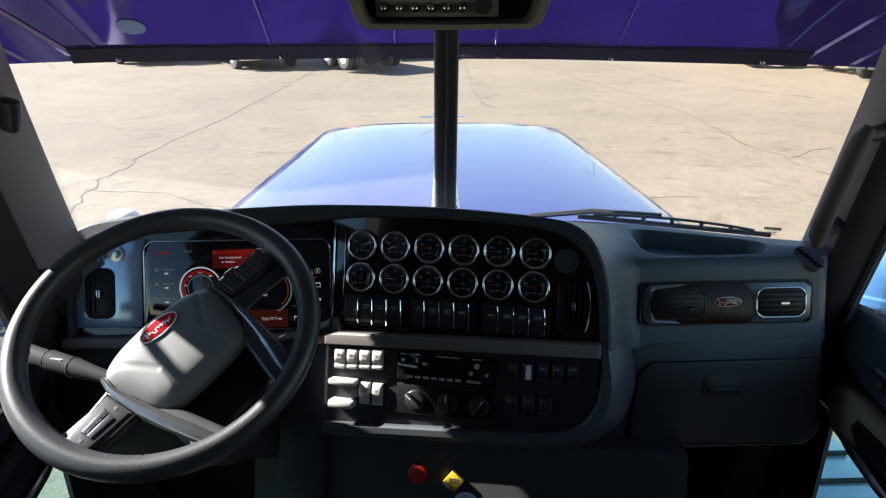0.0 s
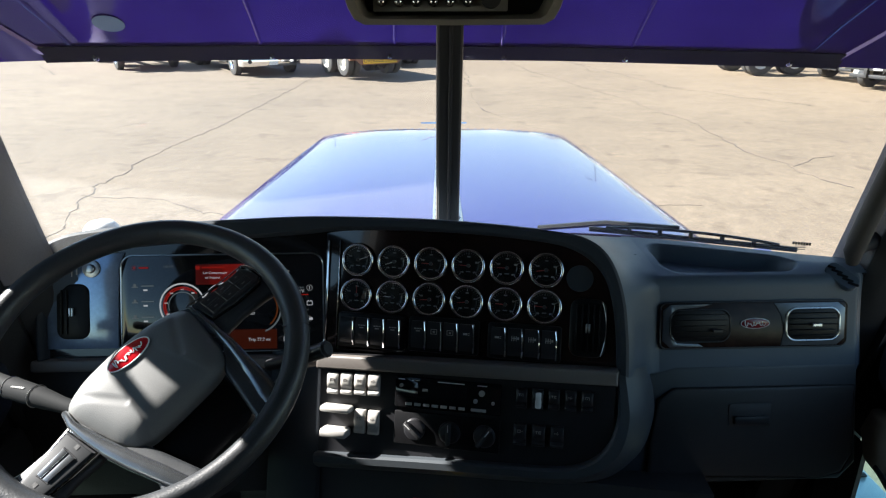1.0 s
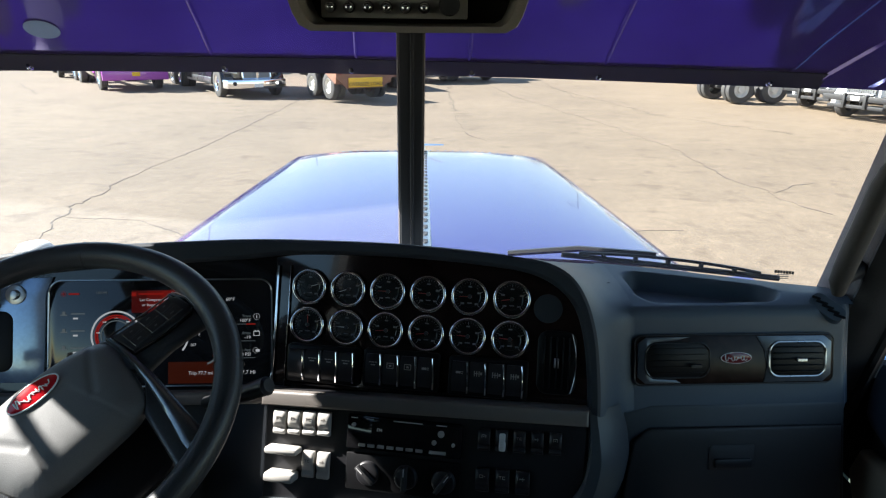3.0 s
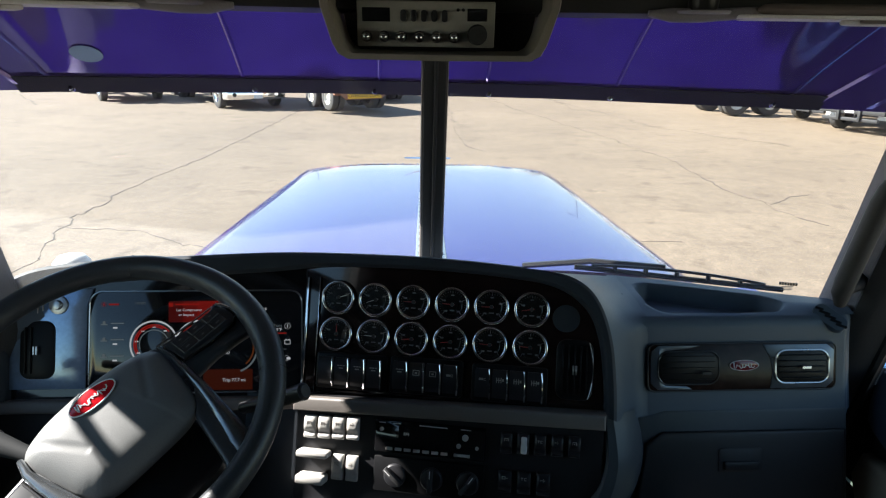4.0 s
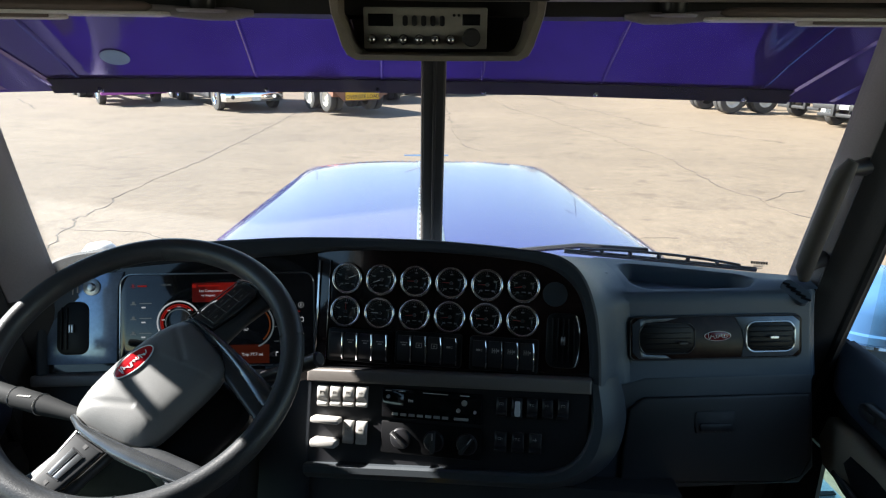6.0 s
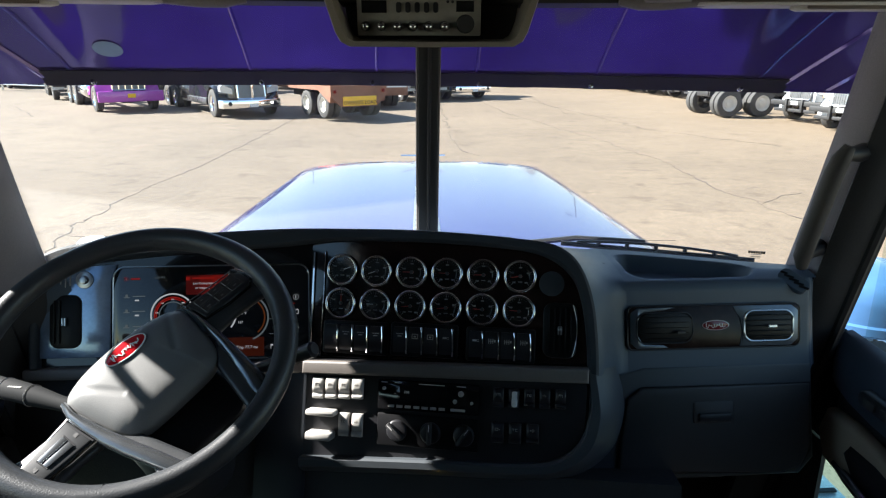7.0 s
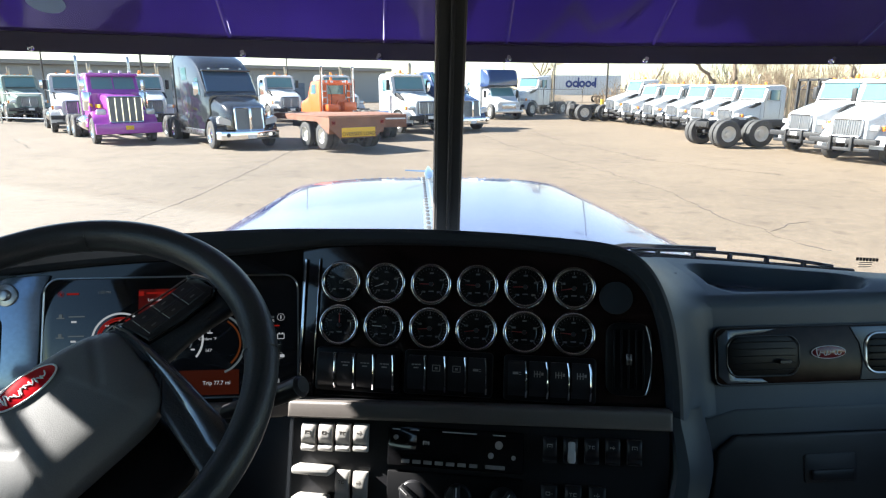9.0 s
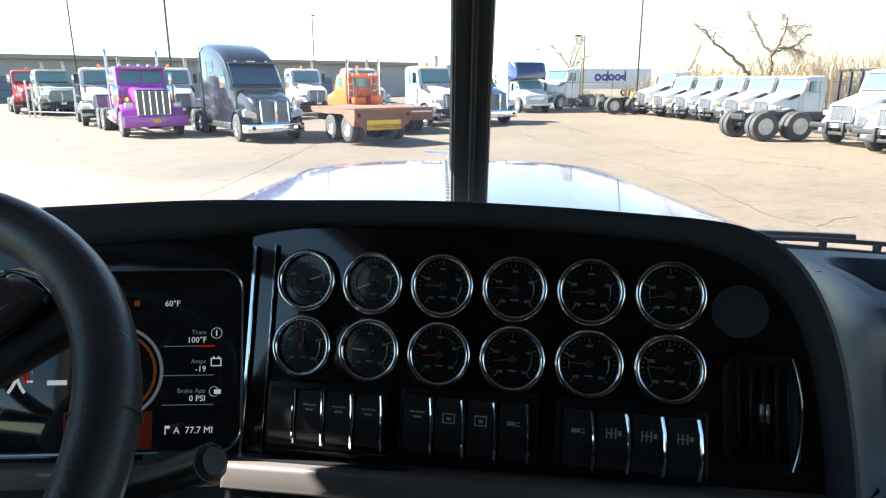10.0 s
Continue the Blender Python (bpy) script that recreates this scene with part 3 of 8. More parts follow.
LIP = [
    (PS, -0.285, -0.19, -0.300, -0.19, 0.022), (PS, -0.285, -0.06, -0.300, -0.06, 0.022), (PS, -0.272, -0.012, -0.283, 0.020, 0.024),
    (PS, -0.24, 0.008, -0.255, 0.043, 0.024), (PS, -0.18, 0.016, -0.19, 0.057, 0.024), (PS, -0.06, 0.027, -0.06, 0.067, 0.026),
    (PS, 0.10, 0.036, 0.10, 0.074, 0.03), (PS, 0.20, 0.042, 0.20, 0.077, 0.032), (PF, -0.20, 0.056, -0.20, 0.082, 0.030),
    (PF, -0.05, 0.060, -0.05, 0.084, 0.026), (PF, 0.06, 0.058, 0.06, 0.081, 0.022), (PF, 0.14, 0.053, 0.145, 0.076, 0.020),
    (PF, 0.195, 0.047, 0.205, 0.0715, 0.020), (PF, 0.232, 0.036, 0.247, 0.063, 0.020), (PF, 0.262, 0.017, 0.280, 0.043, 0.020),
    (PF, 0.284, -0.010, 0.304, 0.008, 0.020), (PF, 0.298, -0.050, 0.321, -0.043, 0.020), (PF, 0.306, -0.10, 0.329, -0.098, 0.020),
    (PF, 0.310, -0.15, 0.333, -0.15, 0.020), (PF, 0.311, -0.205, 0.334, -0.205, 0.020)]


def dense(rows, k=4):
    """Smooth in-between rows (Catmull-Rom) of world points."""
    out = []
    n = len(rows)
    for i in range(n - 1):
        a, b_, c, d = rows[max(i - 1, 0)], rows[i], rows[i + 1], rows[min(i + 2, n - 1)]
        for j in range(k):
            t = j / k
            out.append([0.5 * ((2 * q) + (r - p) * t + (2 * p - 5 * q + 4 * r - s) * t * t + (3 * q - p - 3 * r + s) * t ** 3) for p, q, r, s in zip(a, b_, c, d)])
    out.append(rows[-1])
    return out


def lip_rows(path, back, flare):
    rows = []
    for i, (P, ui, vi, uo, vo, h) in enumerate(path):
        e = Vector((uo - ui, vo - vi, 0)).normalized()
        I, O = Vector((ui, vi, 0)), Vector((uo, vo, 0))
        up = Vector((0, 0, 1))
        f = flare(i)
        sect = [I - up * 0.01, I + up * (h - 0.012), I + e * 0.002 + up * (h - 0.004), I + e * 0.007 + up * h, O - e * 0.007 + up * h,
                O - e * 0.002 + up * (h - 0.004), O + up * (h - 0.014), O + e * (0.15 * f) + up * (h - 0.045), O + e * (0.55 * f) - up * (back * 0.55), O + e * f - up * back]
        rows.append([P @ s for s in sect])
    return dense(rows)


LIPROWS = lip_rows(LIP, 0.13, lambda i: 0.0)
b = bmesh.new()
loft(b, [r[:6] for r in LIPROWS], False)
part("brow", b, M_BROW, dash, "black padded brow over the instruments")
b = bmesh.new()
loft(b, [r[5:] for r in LIPROWS[:46]], False)
part("brow_back", b, M_BROW, dash)


def smooth01(t):
    t = max(0.0, min(1.0, t))
    return t * t * (3 - 2 * t)


def tray_depth(x, y):
    """How far the tray's floor lies below the pad: a rounded rectangle."""
    back, front = yb(x) - 0.040, 1.212
    cx, hw, cy, hy, r = 0.668, 0.134, (front + back) / 2, (back - front) / 2, 0.045
    qx, qy = abs(x - cx) - (hw - r), abs(y - cy) - (hy - r)
    d = math.hypot(max(qx, 0), max(qy, 0)) + min(max(qx, qy), 0) - r
    return 0.034 * smooth01(-d / 0.016)


def pad_top(x, y):
    back = yb(x) - 0.012
    t = (y - 1.203) / (back - 1.203)
    return 2.187 + 0.011 * math.sin(min(max(t, 0) * 2, 1) * math.pi / 2) - 0.006 * smooth01((x - 0.58) / 0.28) * t - tray_depth(x, y)


def pad_face(z):
    """The y of the passenger pad's face at a height below its top edge."""
    prof = [(2.015, 1.146), (2.066, 1.164), (2.115, 1.178), (2.150, 1.187), (2.168, 1.190), (2.180, 1.194), (2.187, 1.203)]
    for (z0, y0), (z1, y1) in zip(prof, prof[1:]):
        if z <= z1:
            return y0 + (y1 - y0) * (z - z0) / (z1 - z0)
    return 1.203


# smooth vinyl that flows from the brow's right end into the passenger pad
b = bmesh.new()
rings = []
FLOW = LIPROWS[44:]
ztop = FLOW[0][5].z
for r in FLOW:
    C = r[5]
    e = (r[6] - r[1]).normalized()
    w = PF.to_3x3() @ Vector((0, 0, 1))
    if C.z < 2.186:
        T = Vector((0.520, pad_face(C.z), C.z))
    else:
        k = (C.z - 2.186) / (ztop - 2.186)
        y = 1.203 + 0.185 * k ** 1.5
        T = Vector((0.520, y, pad_top(0.520, y)))
    L = (T - C).length
    side = max(0.0, 1 - max(0.0, e.z)) ** 0.5
    m0, m1 = (e * (0.8 * side) - w * 0.6 - Vector((0, 0, 0.5 * (1 - side)))) * L * 0.7, Vector((1, 0.0, -0.05)) * L * 0.9
    ring = []
    for i in range(13):
        t = i / 12
        ring.append(C * (2 * t ** 3 - 3 * t * t + 1) + m0 * (t ** 3 - 2 * t * t + t) + T * (3 * t * t - 2 * t ** 3) + m1 * (t ** 3 - t * t))
    rings.append(ring)
loft(b, rings, False)
part("brow_flow", b, M_PAD, dash, "slate blue vinyl sweeping into the passenger side")

# upper instrument panel and screen panel
b = bmesh.new()
prism(b, [(-0.262, -0.205), (0.315, -0.205), (0.315, -0.02), (0.28, 0.03), (0.2, 0.068), (-0.262, 0.068)], -0.02, 0.0, PF)
part("gauge_panel", b, M_BURL, dash, "glossy dark burl-wood instrument panel")
b = bmesh.new()
prism(b, [(-0.288, -0.20), (0.262, -0.20), (0.262, 0.06), (-0.06, 0.045), (-0.20, 0.032), (-0.255, 0.020), (-0.282, -0.010)], -0.03, -0.004, PS)
part("cluster_panel", b, M_GLOSSB, dash, "gloss black cluster surround")
for u, v0, v1, w in ((-0.239, -0.183, 0.034, 0.0022), (-0.216, -0.180, 0.036, 0.0010)):
    b = bmesh.new()
    box(b, u - w, u + w, v0, v1, -0.002, 0.006, 0.0008, 1, PF)
    part("chrome_strip", b, M_CHROME, dash)


def gauge_mesh():
    r = 0.0305
    face, bezel, ticks, needle = bmesh.new(), bmesh.new(), bmesh.new(), bmesh.new()
    cyl(face, r * 0.93, -0.004, 0.002, None, 40)
    torus(face, r * 0.60, 0.0006, off(0, 0, 0.002), 32, 5)
    prof = [(0.85, 0.0005)] + [(0.952 - 0.098 * math.cos(math.pi * k / 10), 0.0052 + 0.0040 * math.sin(math.pi * k / 10)) for k in range(11)] + [(1.05, -0.003)]
    loft(bezel, [[Vector((r * q * math.cos(a), r * q * math.sin(a), z)) for q, z in prof] for a in (2 * math.pi * i / 48 for i in range(48))], False, False, True)
    for i in range(25):
        a = radians(225 - 270 * i / 24)
        l = 0.0042 if i % 6 == 0 else 0.0022
        box(ticks, r * 0.80 - l, r * 0.80, -0.00025 if i % 6 else -0.0005, 0.00025 if i % 6 else 0.0005, 0.002, 0.0024, M=pose(0, 0, 0, 0, 0, math.degrees(a)))
    for i in range(5):
        a = radians(225 - 270 * i / 4)
        box(ticks, -0.0030, 0.0030, -0.0014, 0.0014, 0.002, 0.0024, M=off(r * 0.56 * math.cos(a), r * 0.56 * math.sin(a)))
    box(ticks, -0.004, 0.004, -0.0008, 0.0008, 0.002, 0.0024, M=off(0, -r * 0.36))
    prism(needle, [(-0.004, -0.0009), (0.0185, -0.0003), (0.0185, 0.0003), (-0.004, 0.0009)], 0.0028, 0.0036)
    hub = bmesh.new()
    cyl(hub, 0.0034, 0.002, 0.006, None, 16, None, 0.0006)
    return (finish("gauge", face, M_DIALFACE), finish("bezel", bezel, M_CHROME), finish("dial_print", ticks, mat("dial_print", (0.15, 0.155, 0.16), 0.6, bump=0), 0),
            finish("needle", needle, M_NEEDLE), finish("needle_cap", hub, M_BLACK))


GA = gauge_mesh()
b = bmesh.new()
prism(b, [(-0.004, -0.0009), (0.0185, -0.0003), (0.0185, 0.0003), (-0.004, 0.0009)], 0.0028, 0.0036)
NEEDLE_PALE = finish("needle", b, M_WHITEP)
NEEDLES = (18, 200, 180, 178, 182, 190, 92, 178, 185, 188, 178, 176)
for row in range(2):
    for col in range(6):
        M = PF @ off(-0.1785 + 0.0716 * col, 0.0 - 0.0675 * row, 0.002)
        g = put("gauge", GA[0], dash, M, "round black dial in a chrome bezel")
        put("bezel", GA[1], g, M)
        put("dial_print", GA[2], g, M)
        pale = (row, col) in ((0, 0), (0, 1), (1, 1))
        put("needle", NEEDLE_PALE if pale else GA[3], g, M @ pose(0, 0, 0, 0, 0, NEEDLES[row * 6 + col]))
        put("needle_cap", GA[4], g, M)

# rocker switch banks below the gauges


def rocker_mesh(w, h):
    b = bmesh.new()
    prof = [(-h / 2, 0.0), (-h / 2, 0.0075), (-h * 0.44, 0.0100), (-h * 0.25, 0.0128), (0, 0.0140), (h * 0.25, 0.0130), (h * 0.44, 0.0105), (h / 2, 0.008), (h / 2, 0.0)]
    loft(b, [[Vector((x, y, z)) for y, z in prof] for x in (-w / 2, w / 2)])
    return b


RK = finish("rocker", rocker_mesh(0.0262, 0.050), M_BLACK)
b = bmesh.new()
tube(b, [(0.0132, -0.027, 0.008), (0.0140, -0.018, 0.0120), (0.0143, -0.004, 0.0142), (0.0138, 0.012, 0.0136), (0.0118, 0.025, 0.011)], 0.0019, 8)
RKE = finish("chrome_edge", b, M_CHROME)


def icon_mesh(k):
    b = bmesh.new()
    up = 0.0032
    if k == 0:
        for i in range(3):
            box(b, -0.007 + 0.005 * i, -0.003 + 0.005 * i, 0.011, 0.0125, 0.0105 + up - 0.001, 0.0112 + up - 0.001)
        box(b, -0.004, 0.004, 0.0055, 0.008, 0.0095 + up, 0.0103 + up)
    elif k == 1:
        for x0, x1, y0, y1 in ((-0.006, 0.006, 0.0115, 0.0125), (-0.006, 0.006, 0.003, 0.004), (-0.006, -0.005, 0.004, 0.0115), (0.005, 0.006, 0.004, 0.0115), (-0.002, 0.002, 0.006, 0.009)):
            box(b, x0, x1, y0, y1, 0.0098 + up, 0.0110 + up)
    elif k == 2:
        for x0, x1, y0, y1 in ((-0.006, 0.002, 0.006, 0.0095), (0.003, 0.006, 0.0055, 0.0065), (0.003, 0.006, 0.0085, 0.0095)):
            box(b, x0, x1, y0, y1, 0.0098 + up, 0.0108 + up)
    else:
        for x in (-0.006, -0.002, 0.002):
            box(b, x, x + 0.0012, 0.003, 0.012, 0.0096 + up, 0.0108 + up)
        box(b, -0.006, 0.003, 0.0072, 0.0082, 0.0096 + up, 0.0108 + up)
        box(b, 0.0045, 0.0075, 0.006, 0.010, 0.0096 + up, 0.0108 + up)
    return finish("icon", b, M_SWITCH, 0)


ICONS = [icon_mesh(k) for k in range(4)]
BANKS = ((-0.1445, -0.138, (None, 0, 0, 0)), (-0.004, -0.136, (0, 1, 1, 2)), (0.146, -0.137, (2, 3, 3, 3)))
for cu, cv, marks in BANKS:
    M = PF @ off(cu, cv + 0.003)
    b = bmesh.new()
    prism(b, rrect(0.134, 0.066, 0.006), -0.004, 0.010, M, 0.003)
    bank = part("switch_bank", b, M_VENT, dash, "black switch carrier")
    for i, k in enumerate(marks):
        Q = M @ off(-0.0465 + 0.0305 * i, 0, 0.007)
        r = put("rocker", RK, bank, Q)
        put("chrome_edge", RKE, bank, Q)
        if k is not None:
            put("icon", ICONS[k], bank, Q)

# blank knob and upright vent at the panel's right end
b = bmesh.new()
cyl(b, 0.024, 0, 0.004, PF @ off(0.240, -0.012), 32, None, 0.001)
part("blank_cover", b, M_BROW, dash)


def upright_vent(P, cu, cv, w, h, ring=True):
    M = P @ off(cu, cv)
    b = bmesh.new()
    prism(b, rrect(w, h, 0.018), -0.01, 0.006, M, 0.003)
    v = part("air_vent", b, M_VENT, dash, "black upright air vent")
    for i in range(5 if ring else 2):
        b = bmesh.new()
        box(b, -w * 0.32 + i * w * 0.16 - 0.0012, -w * 0.32 + i * w * 0.16 + 0.0012, -h * 0.40, h * 0.40, 0.004, 0.010, 0.0008, 1, M)
        part("slat", b, M_VENT, v)
    b = bmesh.new()
    box(b, -0.004, -0.001, -0.008, 0.008, 0.010, 0.014, 0.0006, 1, M)
    box(b, 0.001, 0.004, -0.008, 0.008, 0.010, 0.014, 0.0006, 1, M)
    part("vane_tab", b, M_SATIN, v)
    if ring:
        b = bmesh.new()
        tube(b, [M @ Vector((w * 0.50 - 0.003 * abs(k - 4) ** 2 / 6, h * (k - 4) / 8.6, 0.007)) for k in range(9)], 0.0007, 6)
        part("chrome_edge", b, M_SATIN, v)


upright_vent(PF, 0.258, -0.100, 0.064, 0.105)

# driver's display
b = bmesh.new()
prism(b, rrect(0.385, 0.186, 0.022, 0.047, -0.088), -0.004, 0.001, PS, 0.001)
screen = part("display_screen", b, M_SCREEN, dash, "wide dark digital instrument display showing gauges and a red warning")
b = bmesh.new()
o = rrect(0.387, 0.188, 0.023, 0.047, -0.088, 8)
tube(b, [PS @ Vector((x, y, 0.001)) for x, y in o], 0.0014, 6, None, True)
part("screen_edge", b, M_SATIN, screen)


def on_screen(x0, x1, y0, y1, m, z=0.0014):
    b = bmesh.new()
    box(b, x0, x1, y0, y1, z, z + 0.0004, 0, 1, PS)
    part("screen_mark", b, m, screen, smooth=0)


def dial(cx, cy, r, a0, a1, m):
    b = bmesh.new()
    pts = [radians(a0 + (a1 - a0) * i / 30) for i in range(31)]
    loft(b, [[PS @ Vector((cx + q * r * math.cos(a), cy + q * r * math.sin(a), z)) for q, z in ((0.93, 0.0014), (1.0, 0.0014), (1.0, 0.0018), (0.93, 0.0018))] for a in pts])
    part("screen_mark", b, m, screen, smooth=0)


def words_s(text, size, x, y, m=None, align="LEFT"):
    words(text, size, PS @ off(x, y, 0.0021), m or M_LITWHITE, screen, "screen_text", align, 0.0001)


# red warning box, twin dials, side read-outs
for k, m in enumerate(M_WARN):
    on_screen(-0.004 + 0.026 * k, 0.0225 + 0.026 * k, -0.052, -0.013, m, 0.0012)
on_screen(-0.004, 0.004, -0.023, -0.016, M_LITRED)
on_screen(0.008, 0.052, -0.0205, -0.0175, M_LITRED)
words_s("Let Compressor", 0.0070, 0.010, -0.0295)
words_s("or Inspect", 0.0070, 0.014, -0.0385)
dial(-0.121, -0.018, 0.0042, 0, 360, M_LITRED)
on_screen(-0.122, -0.120, -0.020, -0.016, M_LITRED)
on_screen(-0.112, -0.094, -0.0195, -0.0165, M_LITRED)
words_s("1:00 PM", 0.0062, -0.066, -0.0165, M_LITGREY)
for k in range(3):
    y = -0.055 - 0.030 * k
    on_screen(-0.126, -0.114, y - 0.001, y + 0.001, M_LITGREY)
    on_screen(-0.1225, -0.1175, y + 0.001, y + 0.006, M_LITGREY)
    on_screen(-0.108, -0.084, y + 0.001, y + 0.0030, M_LITGREY)
    on_screen(-0.104, -0.096, y - 0.0075, y - 0.0045, M_LITWHITE)
for cx, r in ((-0.030, 0.044), (0.052, 0.044)):
    dial(cx, -0.092, r, -40, 220, M_LITWHITE)
    dial(cx, -0.092, r * 0.84, 40, 210, M_LITRED)
    dial(cx, -0.092, r * 0.76, 60, 210, M_LITRED)
    dial(cx, -0.092, r * 0.62, -30, 200, M_LITGREY)
    for k in range(7):
        a = radians(210 - 40 * k)
        on_screen(cx + r * 0.72 * math.cos(a) - 0.003, cx + r * 0.72 * math.cos(a) + 0.003, -0.092 + r * 0.72 * math.sin(a) - 0.0012, -0.092 + r * 0.72 * math.sin(a) + 0.0012, M_LITWHITE)
    on_screen(cx - 0.010, cx + 0.010, -0.112, -0.107, M_LITWHITE)
dial(0.112, -0.100, 0.048, -70, 90, M_LITGREY)
dial(0.112, -0.100, 0.041, -50, 60, M_LITORANGE)
on_screen(0.1045, 0.1055, -0.082, -0.074, M_LITWHITE)
on_screen(0.101, 0.109, -0.084, -0.082, M_LITWHITE)
words_s("Coolant °F", 0.0062, 0.088, -0.092)
words_s("167", 0.0070, 0.098, -0.110)
words_s("Trip 77.7 mi", 0.0085, 0.095, -0.160)
words_s("60°F", 0.0085, 0.160, -0.030, align="LEFT")
for k, (a, c) in enumerate((("Trans", "100°F"), ("Amps", "-19"), ("Brake App", "0 PSI"))):
    y = -0.060 - 0.030 * k
    words_s(a, 0.0068, 0.204, y, M_LITGREY, "RIGHT")
    words_s(c, 0.0085, 0.204, y - 0.008, align="RIGHT")
    on_screen(0.160, 0.212, y - 0.0145, y - 0.0137, M_LITGREY)
    if k == 0:
        on_screen(0.196, 0.212, y - 0.0152, y - 0.0132, M_LITRED, 0.0016)
        dial(0.214, y - 0.001, 0.0056, 0, 360, M_LITWHITE)
        on_screen(0.2134, 0.2146, y - 0.004, y + 0.002, M_LITWHITE)
    elif k == 1:
        for x0, x1, y0, y1 in ((0.2085, 0.2195, 0.0022, 0.0032), (0.2085, 0.2195, -0.0052, -0.0042), (0.2085, 0.2095, -0.0042, 0.0022), (0.2185, 0.2195, -0.0042, 0.0022), (0.2105, 0.2125, 0.0032, 0.0048), (0.2155, 0.2175, 0.0032, 0.0048)):
            on_screen(x0, x1, y + y0, y + y1, M_LITWHITE)
    else:
        dial(0.2125, y - 0.001, 0.0050, 20, 340, M_LITWHITE)
        on_screen(0.2125, 0.2195, y - 0.0035, y + 0.0010, M_LITWHITE)
words_s("A  77.7 MI", 0.0095, 0.172, -0.160)
on_screen(0.163, 0.164, -0.164, -0.155, M_LITWHITE)
on_screen(0.164, 0.168, -0.158, -0.155, M_LITWHITE)
on_screen(0.128, 0.134, -0.032, -0.026, M_LITORANGE)
on_screen(0.06, 0.15, -0.178, -0.140, glow("screen_ember", (0.5, 0.07, 0.015), 0.010), 0.0011)

# silver panel with the driver's vent; its blue is sky reflection put into the colour
b = bmesh.new()
prism(b, [(-0.298, -0.172), (-0.152, -0.172), (-0.150, -0.02), (-0.140, 0.012), (-0.20, 0.010), (-0.275, -0.020), (-0.298, -0.06)], -0.004, 0.003, PS, 0.002)
part("vent_panel", b, M_SILVERPANEL, dash, "brushed silver vent panel, sky reflection put into its blue")
upright_vent(PS, -0.236, -0.100, 0.062, 0.106, False)
b = bmesh.new()
cyl(b, 0.017, 0, 0.004, PS @ off(-0.200, -0.018, 0.003), 24, None, 0.001)
cyl(b, 0.009, 0.004, 0.012, PS @ off(-0.200, -0.018, 0.003), 20, 0.008, 0.001)
boss = part("lamp_switch", b, M_SATIN, dash, "silver round lamp switch")
for k in range(4):
    b = bmesh.new()
    box(b, -0.001, 0.001, -0.010, 0.010, 0.003, 0.005, 0, 1, PS @ off(-0.228 - 0.009 * k, -0.019 - 0.004 * k))
    part("switch_print", b, M_SWITCH, boss)
# ledge under screen and gauges
b = bmesh.new()
box(b, -0.31, 0.26, -0.213, -0.190, -0.03, 0.022, 0.006, 3, PS)
part("cluster_ledge", b, M_TAUPE, dash, "taupe ledge under the display")
b = bmesh.new()
prism(b, [(-0.34, -0.212), (0.275, -0.212), (0.275, -0.46), (-0.34, -0.46)], -0.06, -0.012, PS, 0.004)
low = part("driver_lower_panel", b, M_DARK, dash, "charcoal panel below the display")
for i in range(3):
    b = bmesh.new()
    prism(b, rrect(0.026, 0.034, 0.004, -0.190 + 0.033 * i, -0.238), -0.014, -0.006, PS, 0.002)
    r = part("toggle_switch", b, M_BLACK, low, "small black rocker switch")
    b = bmesh.new()
    box(b, -0.196 + 0.033 * i, -0.184 + 0.033 * i, -0.234, -0.230, -0.0065, -0.0055, 0, 1, PS)
    part("icon", b, M_SWITCH, r)
b = bmesh.new()
prism(b, [(-0.262, 0.016), (0.292, 0.030), (0.292, 0.056), (-0.262, 0.042)], -0.05, 0.016, PL, 0.006, 3)
part("centre_ledge", b, M_TAUPE, dash, "taupe ledge between the panels")

# lower control panel and its moulding
b = bmesh.new()
prism(b, [(-0.258, -0.150), (0.2, -0.135), (0.255, -0.112), (0.286, -0.07), (0.290, 0.02), (0.286, 0.05), (-0.258, 0.045)], -0.02, 0.0, PL)
part("control_panel", b, M_BLACK, dash, "black lower control panel")
LOW = [(0.2895, 0.052), (0.291, 0.034), (0.294, 0.006), (0.294, -0.028), (0.282, -0.070), (0.258, -0.099), (0.224, -0.116), (0.18, -0.123), (0.10, -0.127), (0.0, -0.131), (-0.12, -0.137), (-0.258, -0.145)]
rows = []
for i, (u, v) in enumerate(LOW):
    p, q = Vector(LOW[max(i - 1, 0)]), Vector(LOW[min(i + 1, len(LOW) - 1)])
    t = (q - p).normalized()
    e = Vector((-t.y, t.x, 0))
    if e.x * 0.5 - e.y < 0:
        e = -e
    side = 1 - smooth01((i - 3) / 4)
    wd = 0.022 + 0.006 * smooth01(1 - abs(i - 4) / 3)
    I = Vector((u, v, -0.034 * (1 - smooth01(i / 5))))
    up = Vector((0, 0, 1))
    rows.append([PL @ r for r in (I - up * 0.015, I + up * 0.016, I + e * 0.004 + up * 0.021, I + e * (wd - 0.006) + up * 0.020, I + e * wd + up * 0.014,
                                  I + e * (wd + 0.010 + 0.004 * side) - up * 0.002, I + e * (wd + 0.016 + 0.014 * side) - up * 0.024, I + e * (wd + 0.020 + 0.024 * side) - up * (0.05 + 0.02 * side))])
b = bmesh.new()
loft(b, dense(rows), False)
bmesh.ops.recalc_face_normals(b, faces=b.faces)
part("moulding", b, M_LOWBAND, dash, "grey moulding round the control panel")


